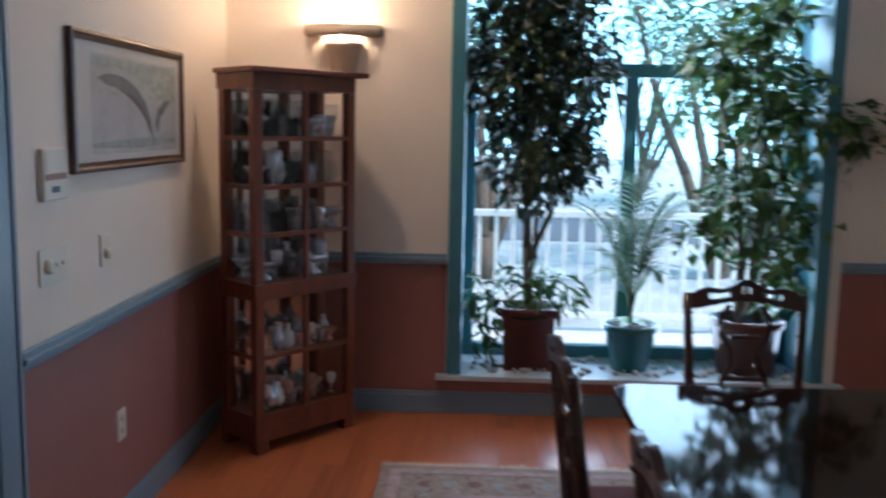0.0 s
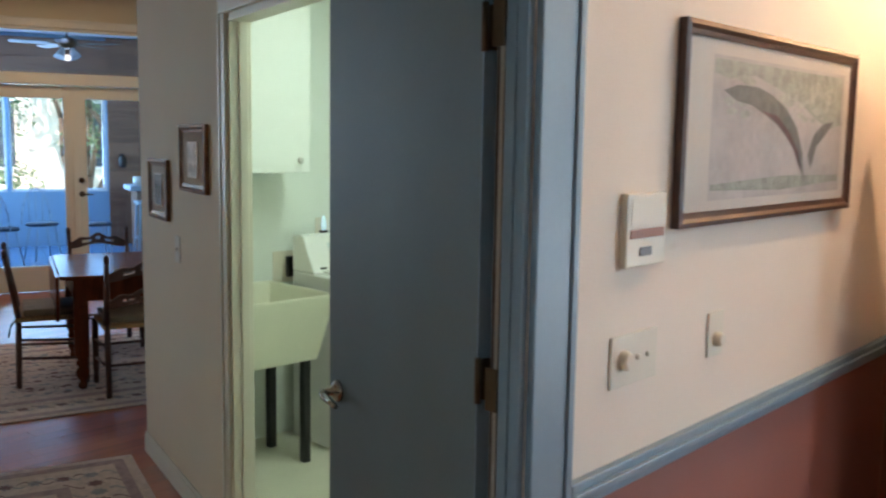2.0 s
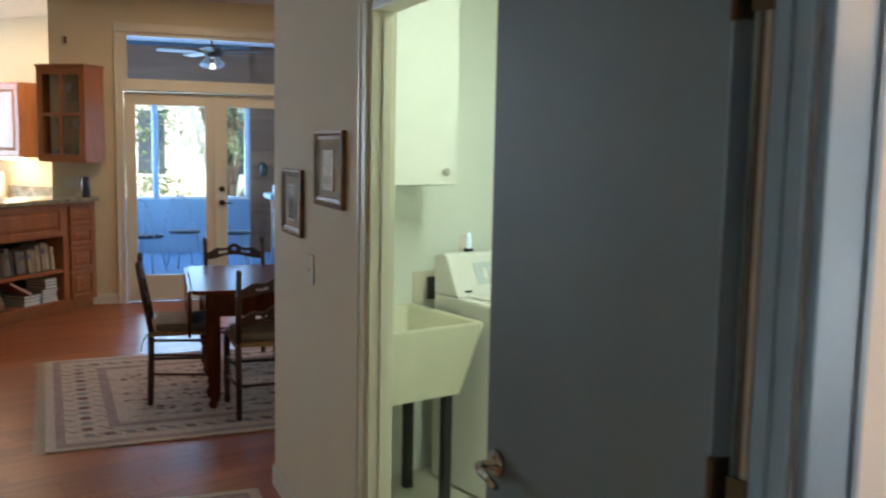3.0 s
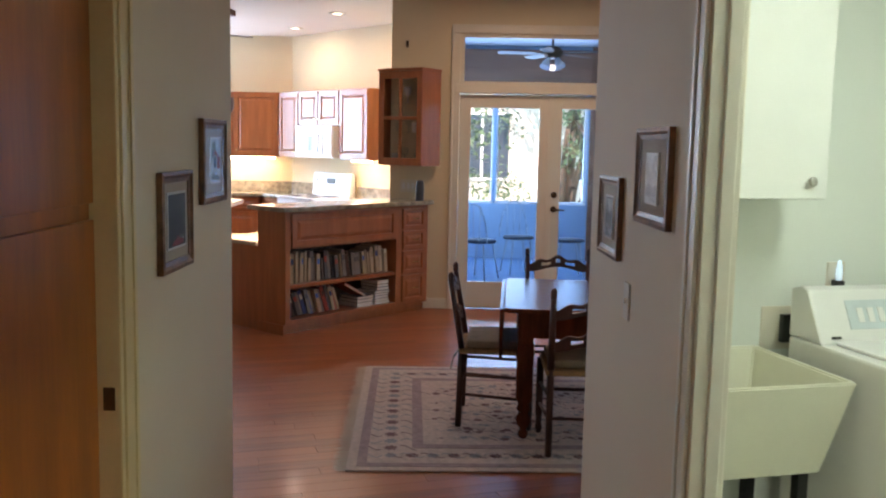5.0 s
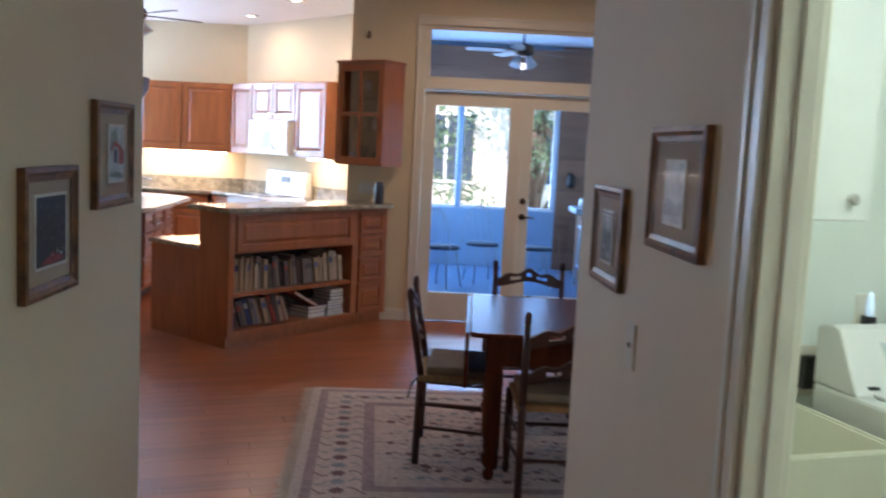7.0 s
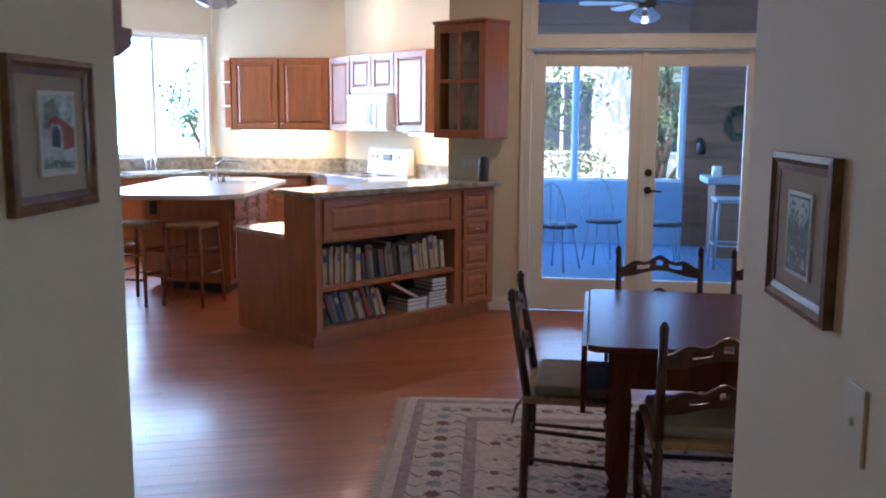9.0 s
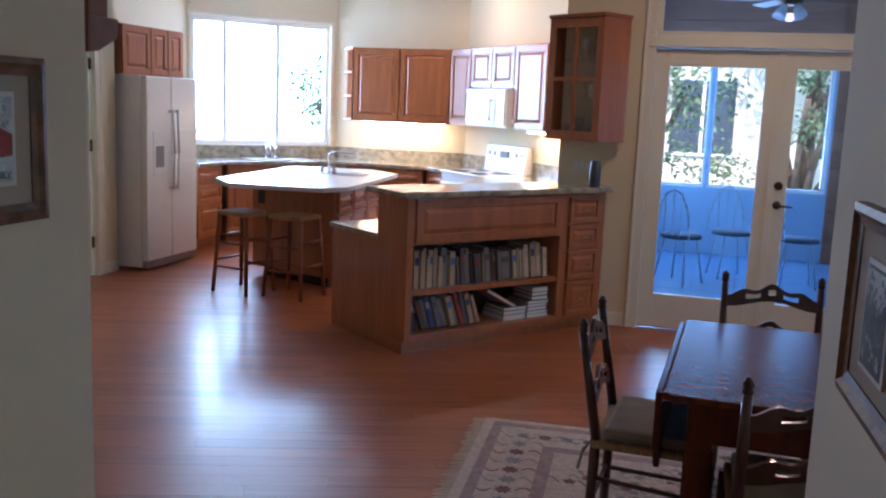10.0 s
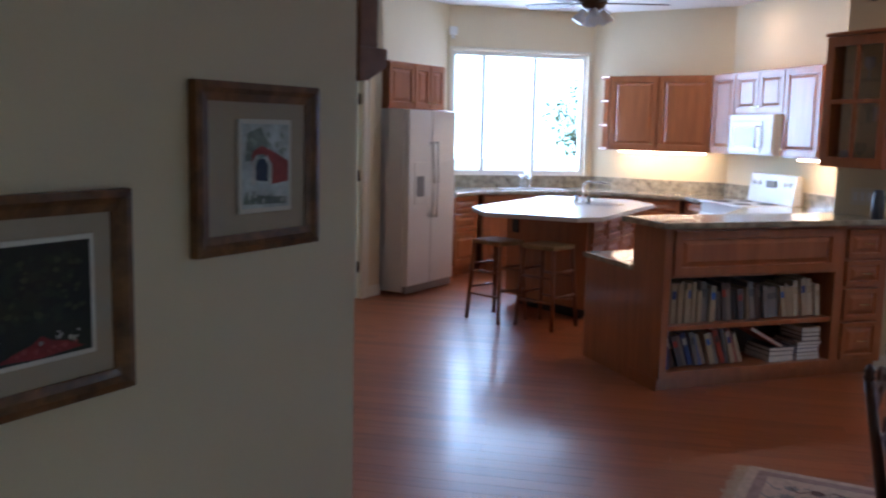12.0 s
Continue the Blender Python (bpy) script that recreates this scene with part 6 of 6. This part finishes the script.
def pot(parent, top, bottom, h, material, square=False, label=""):
    prof = [(bottom, 0), (top, h * 0.86), (top * 1.09, h * 0.87), (top * 1.09, h), (top * 0.97, h), (top * 0.95, h * 0.9)]
    part("pot", turned(prof, 4 if square else 22, m=pose(0, 0, 0, 0, 0, 45)), material, parent, label)
    part("soil", turned([(top * 0.93, h * 0.86), (top * 0.90, h * 0.905)], 16), SOIL, parent)


ZL = 0.2265
p1 = thing("ficus_tree", WM @ at(1.68, 0.22, 0, ZL), "dense dark weeping fig in a red-brown pot", "plant")
pot(p1, 0.205, 0.185, 0.36, mat("oxblood_glaze", (0.13, 0.025, 0.02), 0.3, vary=0.2, bump=0.03), True, "square oxblood glazed pot")
part("trunk", limbs((0, 0, 0.32), [(0.05, 0.02, 1.1), (-0.10, 0.0, 1.7), (0.20, 0.0, 1.8), (0.02, 0.05, 2.2)], 0.022, 1), BARK, p1)
part("crown", crown([(0.02, 0.0, 1.25, 0.30, 0.22, 0.36), (-0.10, 0, 1.75, 0.32, 0.24, 0.42), (0.22, 0.0, 1.70, 0.26, 0.22, 0.36), (0.05, 0, 2.15, 0.34, 0.24, 0.30), (-0.12, 0.02, 2.38, 0.2, 0.2, 0.2), (0.24, 0, 1.25, 0.18, 0.18, 0.24)], 3200, 0.085, 0.025, 11, 0.7), LEAFD, p1)
part("underplanting", crown([(-0.20, -0.02, 0.42, 0.16, 0.14, 0.14), (0.16, -0.05, 0.44, 0.17, 0.13, 0.13), (0.0, 0, 0.52, 0.18, 0.12, 0.1), (-0.24, 0, 0.2, 0.09, 0.1, 0.2)], 190, 0.13, 0.022, 12, 0.3), LEAFG, p1)
p2 = thing("parlour_palm", WM @ at(2.27, 0.20, 0, ZL), "feathery parlour palm in a teal glazed pot", "plant")
pot(p2, 0.15, 0.10, 0.27, mat("teal_glaze", (0.02, 0.13, 0.14), 0.25, vary=0.2, bump=0.03), False, "teal glazed pot")
bm, bl, rp = bmesh.new(), bmesh.new(), random.Random(3)
for k in range(15):
    a, hh, out = rp.uniform(0, 6.28), rp.uniform(0.55, 1.15), rp.uniform(0.15, 0.42)
    pts = [Vector((out * (j / 6) ** 1.7 * math.cos(a), out * 0.6 * (j / 6) ** 1.7 * math.sin(a), 0.25 + hh * (j / 6) - 0.28 * (j / 6) ** 3)) for j in range(7)]
    for q, (u, v) in enumerate(zip(pts, pts[1:])):
        rod(u, v, 0.006 - 0.0007 * q, 5, bm)
        if q >= 2:
            for j in range(4):
                c = u.lerp(v, j / 4)
                sd = (v - u).cross(Vector((0, 0, 1))).normalized()
                for sg in (-1, 1):
                    leaf(bl, c, sd * sg + (v - u).normalized() * 0.7, Vector((0, 0, 1)), 0.15, 0.010)
for k in range(6):
    a = k * 1.05
    leaf(bl, Vector((0, 0, 0.26)), Vector((math.cos(a), math.sin(a), 0.25)), Vector((0, 0, 1)), 0.17, 0.04)
part("stem", bm, mat("palm_stem", (0.08, 0.13, 0.04), 0.6, bump=0.1), p2)
tagged(part("frond", bl, LEAFG, p2), kind="stuff")
p3 = thing("umbrella_tree", WM @ at(2.93, 0.20, 0, ZL), "leafy umbrella tree in a brown pot", "plant")
pot(p3, 0.19, 0.16, 0.32, mat("brown_glaze", (0.10, 0.04, 0.025), 0.35, vary=0.2, bump=0.05), False, "brown glazed pot")
part("trunk", limbs((-0.06, 0, 0.28), [(-0.02, 0, 1.3), (0.10, -0.05, 1.6), (-0.20, 0, 1.9), (0.35, -0.1, 1.35)], 0.024, 5), BARK, p3)
part("trunk", limbs((0.07, 0.02, 0.28), [(0.14, 0, 1.2), (0.0, 0, 2.1)], 0.026, 6), BARK, p3)
part("crown", crown([(0.0, 0.02, 1.60, 0.30, 0.24, 0.22), (-0.22, 0, 1.78, 0.26, 0.22, 0.16), (0.28, -0.08, 1.45, 0.32, 0.24, 0.24), (0.52, -0.12, 1.35, 0.2, 0.2, 0.22), (0.02, 0, 2.05, 0.24, 0.2, 0.20), (0.15, 0.0, 0.95, 0.22, 0.2, 0.3), (-0.05, 0, 1.15, 0.2, 0.2, 0.2), (-0.3, 0, 0.75, 0.14, 0.12, 0.12), (0.2, 0.0, 0.62, 0.26, 0.2, 0.26), (0.34, -0.02, 0.95, 0.2, 0.18, 0.26), (-0.12, 0, 0.9, 0.2, 0.16, 0.22)], 1250, 0.12, 0.038, 21, 0.3), mat("bright_green_leaf", (0.07, 0.15, 0.03), 0.4, vary=0.45, scale=9, bump=0.05), p3)
bm, rq = bmesh.new(), random.Random(9)
for k in range(150):
    bmesh.ops.create_icosphere(bm, subdivisions=1, radius=rq.uniform(0.012, 0.026), matrix=pose(rq.uniform(1.34, 3.18), rq.uniform(0.03, 0.40), ZL + 0.012, rq.uniform(0, 90), 0, rq.uniform(0, 90)) @ Matrix.Diagonal((1, 0.8, 0.6, 1)))
peb = part("pebbles", bm, mat("pale_pebble", (0.50, 0.48, 0.45), 0.7, vary=0.4, scale=20, bump=0.2), m=WM)
tagged(peb, "pale rounded pebbles strewn on the window ledge", "pebbles", kind="stuff")

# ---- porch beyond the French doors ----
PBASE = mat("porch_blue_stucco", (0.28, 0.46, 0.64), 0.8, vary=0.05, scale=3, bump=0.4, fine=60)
PWOOD = mat("porch_brown_cedar", (0.24, 0.115, 0.07), 0.65, vary=0.35, scale=3, stretch=(0.6, 6, 8), fine=20, bump=0.1, rnd=0.3)
wall("wall_porch_far", (-0.15, 9.40), (5.2, 9.40), -0.15, 3.0, PBASE, [(0.05, 0.82, 0.78, 2.38), (0.86, 2.15, 0.78, 2.38)])
wall("wall_porch_west", (-0.15, 5.40), (-0.15, 9.55), -0.12, 3.0, PBASE, [(2.0, 3.8, 0.78, 2.38)])
wall("wall_porch_east", (5.2, 9.40), (5.2, 5.40), -0.12, 3.0, PBASE)
tagged(part("porch_ceiling", boxes((-0.27, 5.40, 3.0, 5.3, 9.55, 3.1)), mat("porch_ceiling_paint", (0.72, 0.75, 0.78), 0.8, vary=0.03)), "pale painted porch ceiling", "ceiling", kind="structure")
pw = part("porch_wood_wall", boxes((2.02, 9.37, 0.0, 5.19, 9.399, 2.99)), PWOOD)
tagged(pw, "brown cedar board wall of the porch", "wall", kind="structure")
for k in range(14):
    part("board", boxes((2.02, 9.352, 0.002 + k * 0.213, 5.19, 9.37, 0.21 + k * 0.213), bevel=0.003), PWOOD, pw)
hb = part("porch_header", boxes((-0.149, 9.33, 2.42, 2.018, 9.399, 2.94)), PWOOD)
tagged(hb, "brown cedar header beam over the porch windows", "beam", kind="structure")
for k in range(2):
    part("board", boxes((-0.149, 9.312, 2.425 + k * 0.257, 2.018, 9.33, 2.677 + k * 0.257), bevel=0.003), PWOOD, hb)
pwin = new("window_3")
tagged(pwin, "white framed porch windows over the low wall", "window", kind="structure")
for a, b, c, d in ((-0.099, 0.669, 0.781, 0.82), (-0.099, 0.669, 2.34, 2.379), (-0.099, -0.06, 0.82, 2.34), (0.645, 0.669, 0.82, 2.34), (0.711, 1.999, 0.781, 0.82), (0.711, 1.999, 2.34, 2.379), (1.45, 1.50, 0.82, 2.34), (0.711, 0.735, 0.82, 2.34), (1.95, 1.999, 0.83, 2.33)):
    part("window_frame", boxes((a, 9.43, c, b, 9.50, d), bevel=0.004), WHITE, pwin)
pf = part("porch_floor", boxes((-0.15, 5.40, -0.16, 5.3, 9.40, -0.012)), mat("tile_grout", (0.25, 0.26, 0.28), 0.9))
tagged(pf, "bluish grey glazed tile porch floor", "floor", kind="structure")


WIRE = mat("blue_grey_wire", (0.34, 0.42, 0.50), 0.45, 0.2, vary=0.1, bump=0)


def cafe_chair(m):
    c = thing("cafe_chair", m, "blue-grey wire porch chair with a dark round seat", "chair", "porch chairs")
    part("seat", turned([(0.19, 0.44), (0.20, 0.455), (0.19, 0.475), (0.1, 0.48)], 20), mat("dark_blue_cushion", (0.05, 0.08, 0.12), 0.8, vary=0.15), c)
    for k in range(4):
        a = 0.785 + k * 1.571
        part("leg", rod((0.24 * math.cos(a), 0.24 * math.sin(a), 0), (0.15 * math.cos(a), 0.15 * math.sin(a), 0.445), 0.009, 8), WIRE, c)
    pts = [Vector((0.19 * math.cos(t), 0.17, 0.45 + 0.46 * math.sin(t))) for t in [math.pi * k / 12 for k in range(13)]]
    bm = bmesh.new()
    for p, q in zip(pts, pts[1:]):
        rod(p, q, 0.008, 8, bm)
    part("back_hoop", bm, WIRE, c)
    for x in (-0.08, 0, 0.08):
        part("back_wire", rod((x, 0.17, 0.45), (x * 1.2, 0.17, 0.89), 0.005, 6), WIRE, c)
    return c


k1 = cafe_chair(at(0.52, 7.35, 150))
copy_thing(k1, at(1.0, 7.9, 20))
copy_thing(k1, at(1.62, 7.7, 95))
pc = thing("porch_counter", at(2.15, 8.35), "pale blue-grey topped porch counter with a wooden front", "counter")
part("body", boxes((0.1, 0.05, 0, 1.7, 0.55, 0.84)), PWOOD, pc)
part("counter_top", boxes((0, -0.06, 0.84, 1.75, 0.6, 0.91), bevel=0.01), WIRE, pc)
ware("mug", at(2.28, 8.55, 0, 0.911), [(0.05, 0), (0.055, 0.02), (0.055, 0.12), (0.048, 0.12), (0.046, 0.02)], CHINA, "white mug on the porch counter", "mug", "", 16)
pst = thing("porch_stool", at(2.32, 7.75), "pale blue-white metal counter stool", "stool")
for x in (-1, 1):
    for y in (-1, 1):
        part("leg", rod((x * 0.19, y * 0.19, 0), (x * 0.15, y * 0.15, 0.70), 0.016, 8), WIRE, pst)
    part("rung", rod((x * 0.18, -0.18, 0.25), (x * 0.18, 0.18, 0.25), 0.010, 8), WIRE, pst)
    part("rung", rod((-0.18, x * 0.18, 0.25), (0.18, x * 0.18, 0.25), 0.010, 8), WIRE, pst)
part("seat", boxes((-0.19, -0.19, 0.70, 0.19, 0.19, 0.74), bevel=0.015), WIRE, pst)
ln = thing("wall_lantern", at(2.20, 9.352, 0, 1.18), "small dark lantern on the cedar wall", "lantern")
part("back_plate", boxes((-0.04, -0.012, -0.05, 0.04, 0, 0.15), bevel=0.004), BLACK, ln)
part("lantern_body", turned([(0.03, -0.05), (0.055, -0.03), (0.06, 0.08), (0.015, 0.14)], 8, m=pose(0, -0.09, 0)), BLACK, ln)
wr = thing("wall_wreath", at(2.64, 9.352, 0, 1.50), "dark leafy wreath on the cedar wall", "wreath")
rw_ = random.Random(17)
bm = bmesh.new()
for k in range(150):
    a = rw_.uniform(0, 6.28)
    q = 0.13 + rw_.uniform(-0.035, 0.035)
    leaf(bm, Vector((q * math.cos(a), -0.03 + rw_.uniform(-0.02, 0.02), q * 1.25 * math.sin(a))), Vector((-math.sin(a) + rw_.uniform(-0.6, 0.6), -0.5, math.cos(a) + rw_.uniform(-0.6, 0.6))), Vector((0, -1, 0)), 0.07, 0.018)
part("leaves", bm, LEAFD, wr)
part("hoop", tube([Vector((0.13 * math.cos(k * 0.3927), -0.012, 0.1625 * math.sin(k * 0.3927))) for k in range(17)], 0.012), BARK, wr)
pfan = copy_thing(fan, at(1.32, 7.4, 10, 3.0))
pfan["label"] = "porch ceiling fan with a lit lamp cup"
part("bulb", turned([(0.03, -0.50), (0.045, -0.47), (0.03, -0.43)], 12), glow("porch_bulb", (1, 0.95, 0.85), 0.6), pfan)

# ---- outdoors ----
BUSH = mat("sunlit_garden_leaf", (0.11, 0.19, 0.09), 0.5, vary=0.5, scale=2, bump=0.05)


def tree(m, h, spread, n, seed, label, lean=0.0):
    t = thing("tree", m, label, "tree", "garden trees")
    r = random.Random(seed)
    tips = [(r.uniform(-1, 1) * spread * 0.8, r.uniform(-1, 1) * spread * 0.6, h * r.uniform(0.55, 0.95)) for _ in range(6)]
    part("trunk", limbs((0, 0, -0.1), [(lean, 0, h * 0.9)] + tips, 0.10, seed), BARK, t)
    bl = [(x, y, z, spread * r.uniform(0.3, 0.5), spread * r.uniform(0.3, 0.5), spread * r.uniform(0.22, 0.36)) for x, y, z in tips + [(lean, 0, h * 0.95)]]
    bl += [(r.uniform(-1, 1) * spread, r.uniform(-1, 1) * spread * 0.5, h * r.uniform(0.2, 0.8), spread * 0.3, spread * 0.3, spread * 0.2) for _ in range(4)]
    part("crown", crown(bl, int(n * 2.4), 0.10, 0.032, seed + 50, 0.2), BUSH, t)
    return t


tree(at(-1.1, 12.6, 0, -0.32), 4.0, 1.8, 1700, 31, "leafy garden tree outside the porch", 0.2)
tree(at(3.3, 13.2, 0, -0.32), 4.5, 1.9, 1500, 32, "leafy garden tree outside the porch", -0.3)
tree(at(2.3, 15.8, 0, -0.32), 4.2, 2.1, 1900, 33, "leafy garden tree outside the porch", 0.1)
tree(at(-4.9, 12.4, 0, -0.32), 3.0, 1.1, 1100, 34, "young garden tree outside the kitchen window", 0.0)
tree(at(*dp(9.0, 1.5), 0, -0.32), 3.6, 1.8, 1300, 35, "leafy street tree beyond the porch railing", 0.0)
tree(at(*dp(9.5, 4.6), 0, -0.32), 3.8, 2.0, 1300, 36, "leafy street tree beyond the porch railing", 0.0)
for s_, n_, k in ((20.5, 2.6, 41), (22.0, 5.6, 42), (20.0, 8.6, 43)):
    tree(at(*dp(s_, n_), 0, -0.32), 5.0, 2.6, 1500, k, "leafy tree across the road", 0.0)
nb = thing("neighbour_house", at(-3.5, 17.0, 0, -0.32), "pale stucco house beyond the garden trees", "house")
part("wall", boxes((0, 0, 0, 11, 6, 4.2)), mat("pale_stucco", (0.66, 0.60, 0.50), 0.85, vary=0.06, bump=0.4), nb)
part("roof", prism([(-0.4, -0.5), (11.4, -0.5), (11.4, 6.5), (-0.4, 6.5)], 4.2, 4.4), mat("grey_shingle", (0.16, 0.15, 0.15), 0.9, vary=0.3), nb)
for x in (3.4, 6.2):
    wn_ = part("window", boxes((x, -0.03, 1.2, x + 1.2, 0.02, 2.6)), mat("dark_far_glass", (0.06, 0.08, 0.10), 0.1, bump=0), nb)
    part("frame", boxes((x - 0.06, -0.05, 1.14, x + 1.26, -0.031, 1.2), (x - 0.06, -0.05, 2.6, x + 1.26, -0.031, 2.66), (x + 0.57, -0.05, 1.2, x + 0.63, -0.031, 2.6)), WHITE, wn_)
terr = part("terrace", prism([dp(2.66, -1.5), dp(4.6, -1.5), dp(4.6, 6), dp(2.66, 6)], -0.25, 0.05), mat("pale_concrete", (0.62, 0.62, 0.60), 0.8, vary=0.1, scale=2, bump=0.2))
tagged(terr, "pale concrete terrace outside the dining window", "terrace", kind="structure")
rl = thing("railing", DM @ at(4.45, 1.4, -90, 0.05), "white painted terrace railing with balusters", "railing")
part("top_rail", boxes((0, -0.04, 0.88, 7.0, 0.04, 0.93), bevel=0.006), WHITE, rl)
part("bottom_rail", boxes((0, -0.03, 0.10, 7.0, 0.03, 0.15), bevel=0.006), WHITE, rl)
for k in range(54):
    part("baluster", boxes((0.05 + k * 0.13, -0.016, 0.15, 0.082 + k * 0.13, 0.016, 0.88)), WHITE, rl)
rdw = part("road", prism([dp(13, -14), dp(18.5, -14), dp(18.5, 26), dp(13, 26)], -0.319, -0.31), mat("pale_asphalt", (0.10, 0.11, 0.13), 0.85, vary=0.2, scale=8, bump=0.3))
tagged(rdw, "grey asphalt road beyond the terrace", "road", kind="structure")

# added glowing ring: its emission makes the window views burn out to pale cyan
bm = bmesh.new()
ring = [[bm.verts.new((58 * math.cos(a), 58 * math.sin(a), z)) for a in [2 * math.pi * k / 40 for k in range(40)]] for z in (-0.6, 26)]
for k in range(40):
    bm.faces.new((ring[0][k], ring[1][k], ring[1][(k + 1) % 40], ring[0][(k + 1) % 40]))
tagged(part("backdrop", bm, glow("glowing_backdrop", (0.48, 0.87, 1.0), 3.3)), "glowing backdrop ring for the overexposed distance", "backdrop", kind="structure")

# ---- floor pieces ----
FA = radians(20)
fd, fn = Vector((math.cos(FA), math.sin(FA))), Vector((-math.sin(FA), math.cos(FA)))
rooms = [[(-5.05, -0.26), (-5.05, 7.45), (-3.75, 8.85), (-2.0, 8.85), (-0.42, 7.25), (-0.42, 5.30), (4.25, 5.30), (4.25, 0.86), (1.02, -0.09), (1.19, -3.02), dp(0.02, -0.1), dp(2.55, -0.07), dp(2.55, 4.25), dp(-3.45, 4.25), dp(-3.45, -0.07), dp(-1.5, -0.07), (-0.45, -3.5), (-0.45, -0.26)]]
PW = 0.105
pm = {}


def plank_mesh(L):
    if L not in pm:
        bm = bmesh.new()
        b, c = PW / 2 - 0.0004, 0.0006
        lo = [bm.verts.new(v) for v in ((0.0005, -b, -0.010), (L - 0.0005, -b, -0.010), (L - 0.0005, b, -0.010), (0.0005, b, -0.010))]
        md = [bm.verts.new(v) for v in ((0.0005, -b, -c), (L - 0.0005, -b, -c), (L - 0.0005, b, -c), (0.0005, b, -c))]
        hi = [bm.verts.new(v) for v in ((0.0005 + c, -b + c, 0), (L - 0.0005 - c, -b + c, 0), (L - 0.0005 - c, b - c, 0), (0.0005 + c, b - c, 0))]
        for p, q in ((lo, md), (md, hi)):
            for k in range(4):
                bm.faces.new((p[k], p[(k + 1) % 4], q[(k + 1) % 4], q[k]))
        bm.faces.new(hi)
        me = bpy.data.meshes.new("plank")
        bm.to_mesh(me)
        bm.free()
        me.materials.append(FLOORW)
        pm[L] = me
    return pm[L]


rf = random.Random(12)
rest_v, rest_f = [], []
near = 0
poly = rooms[0]
for row in range(-75, 110):
    c = row * PW
    cuts = []
    for (x0, y0), (x1, y1) in zip(poly, poly[1:] + poly[:1]):
        a, b = Vector((x0, y0)).dot(fn) - c, Vector((x1, y1)).dot(fn) - c
        if (a < 0) != (b < 0):
            k = a / (a - b)
            cuts.append(Vector((x0 + (x1 - x0) * k, y0 + (y1 - y0) * k)).dot(fd))
    cuts.sort()
    for u0, u1 in zip(cuts[::2], cuts[1::2]):
        u = u0
        first = True
        while u < u1 - 0.02:
            L = round(rf.choice((0.7, 0.9, 1.1, 1.3, 1.5)) * (rf.uniform(0.4, 1) if first else 1), 1)
            L = max(0.1, min(L, math.ceil((u1 - u) * 20) / 20))
            first = False
            mid = fd * (u + L / 2) + fn * c
            if near < 300 and -2.6 < mid.x < 0.9 and -0.4 < mid.y < 5.0:
                ob = new("plank", plank_mesh(L))
                ob.parent = fl
                ob.matrix_basis = at((fd * u + fn * c).x, (fd * u + fn * c).y, 20)
                near += 1
            else:
                M = at((fd * u + fn * c).x, (fd * u + fn * c).y, 20)
                me = plank_mesh(L)
                o = len(rest_v)
                rest_v += [M @ v.co for v in me.vertices]
                rest_f += [[o + i for i in p.vertices] for p in me.polygons]
            u += L
me = bpy.data.meshes.new("planks_rest")
me.from_pydata(rest_v, [], rest_f)
me.materials.append(FLOORW2)
rest = new("plank_rest", me)
rest.parent = fl
tagged(rest, kind="stuff")

tm = boxes((0.002, 0.002, -0.012, 0.398, 0.398, 0.0), bevel=0.002)
tmesh = bpy.data.meshes.new("tile")
tm.to_mesh(tmesh)
tm.free()
tmesh.materials.append(TILE)
for i in range(13):
    for j in range(10):
        ob = new("tile", tmesh)
        ob.parent = pf
        ob.matrix_basis = at(-0.145 + i * 0.4, 5.405 + j * 0.4)
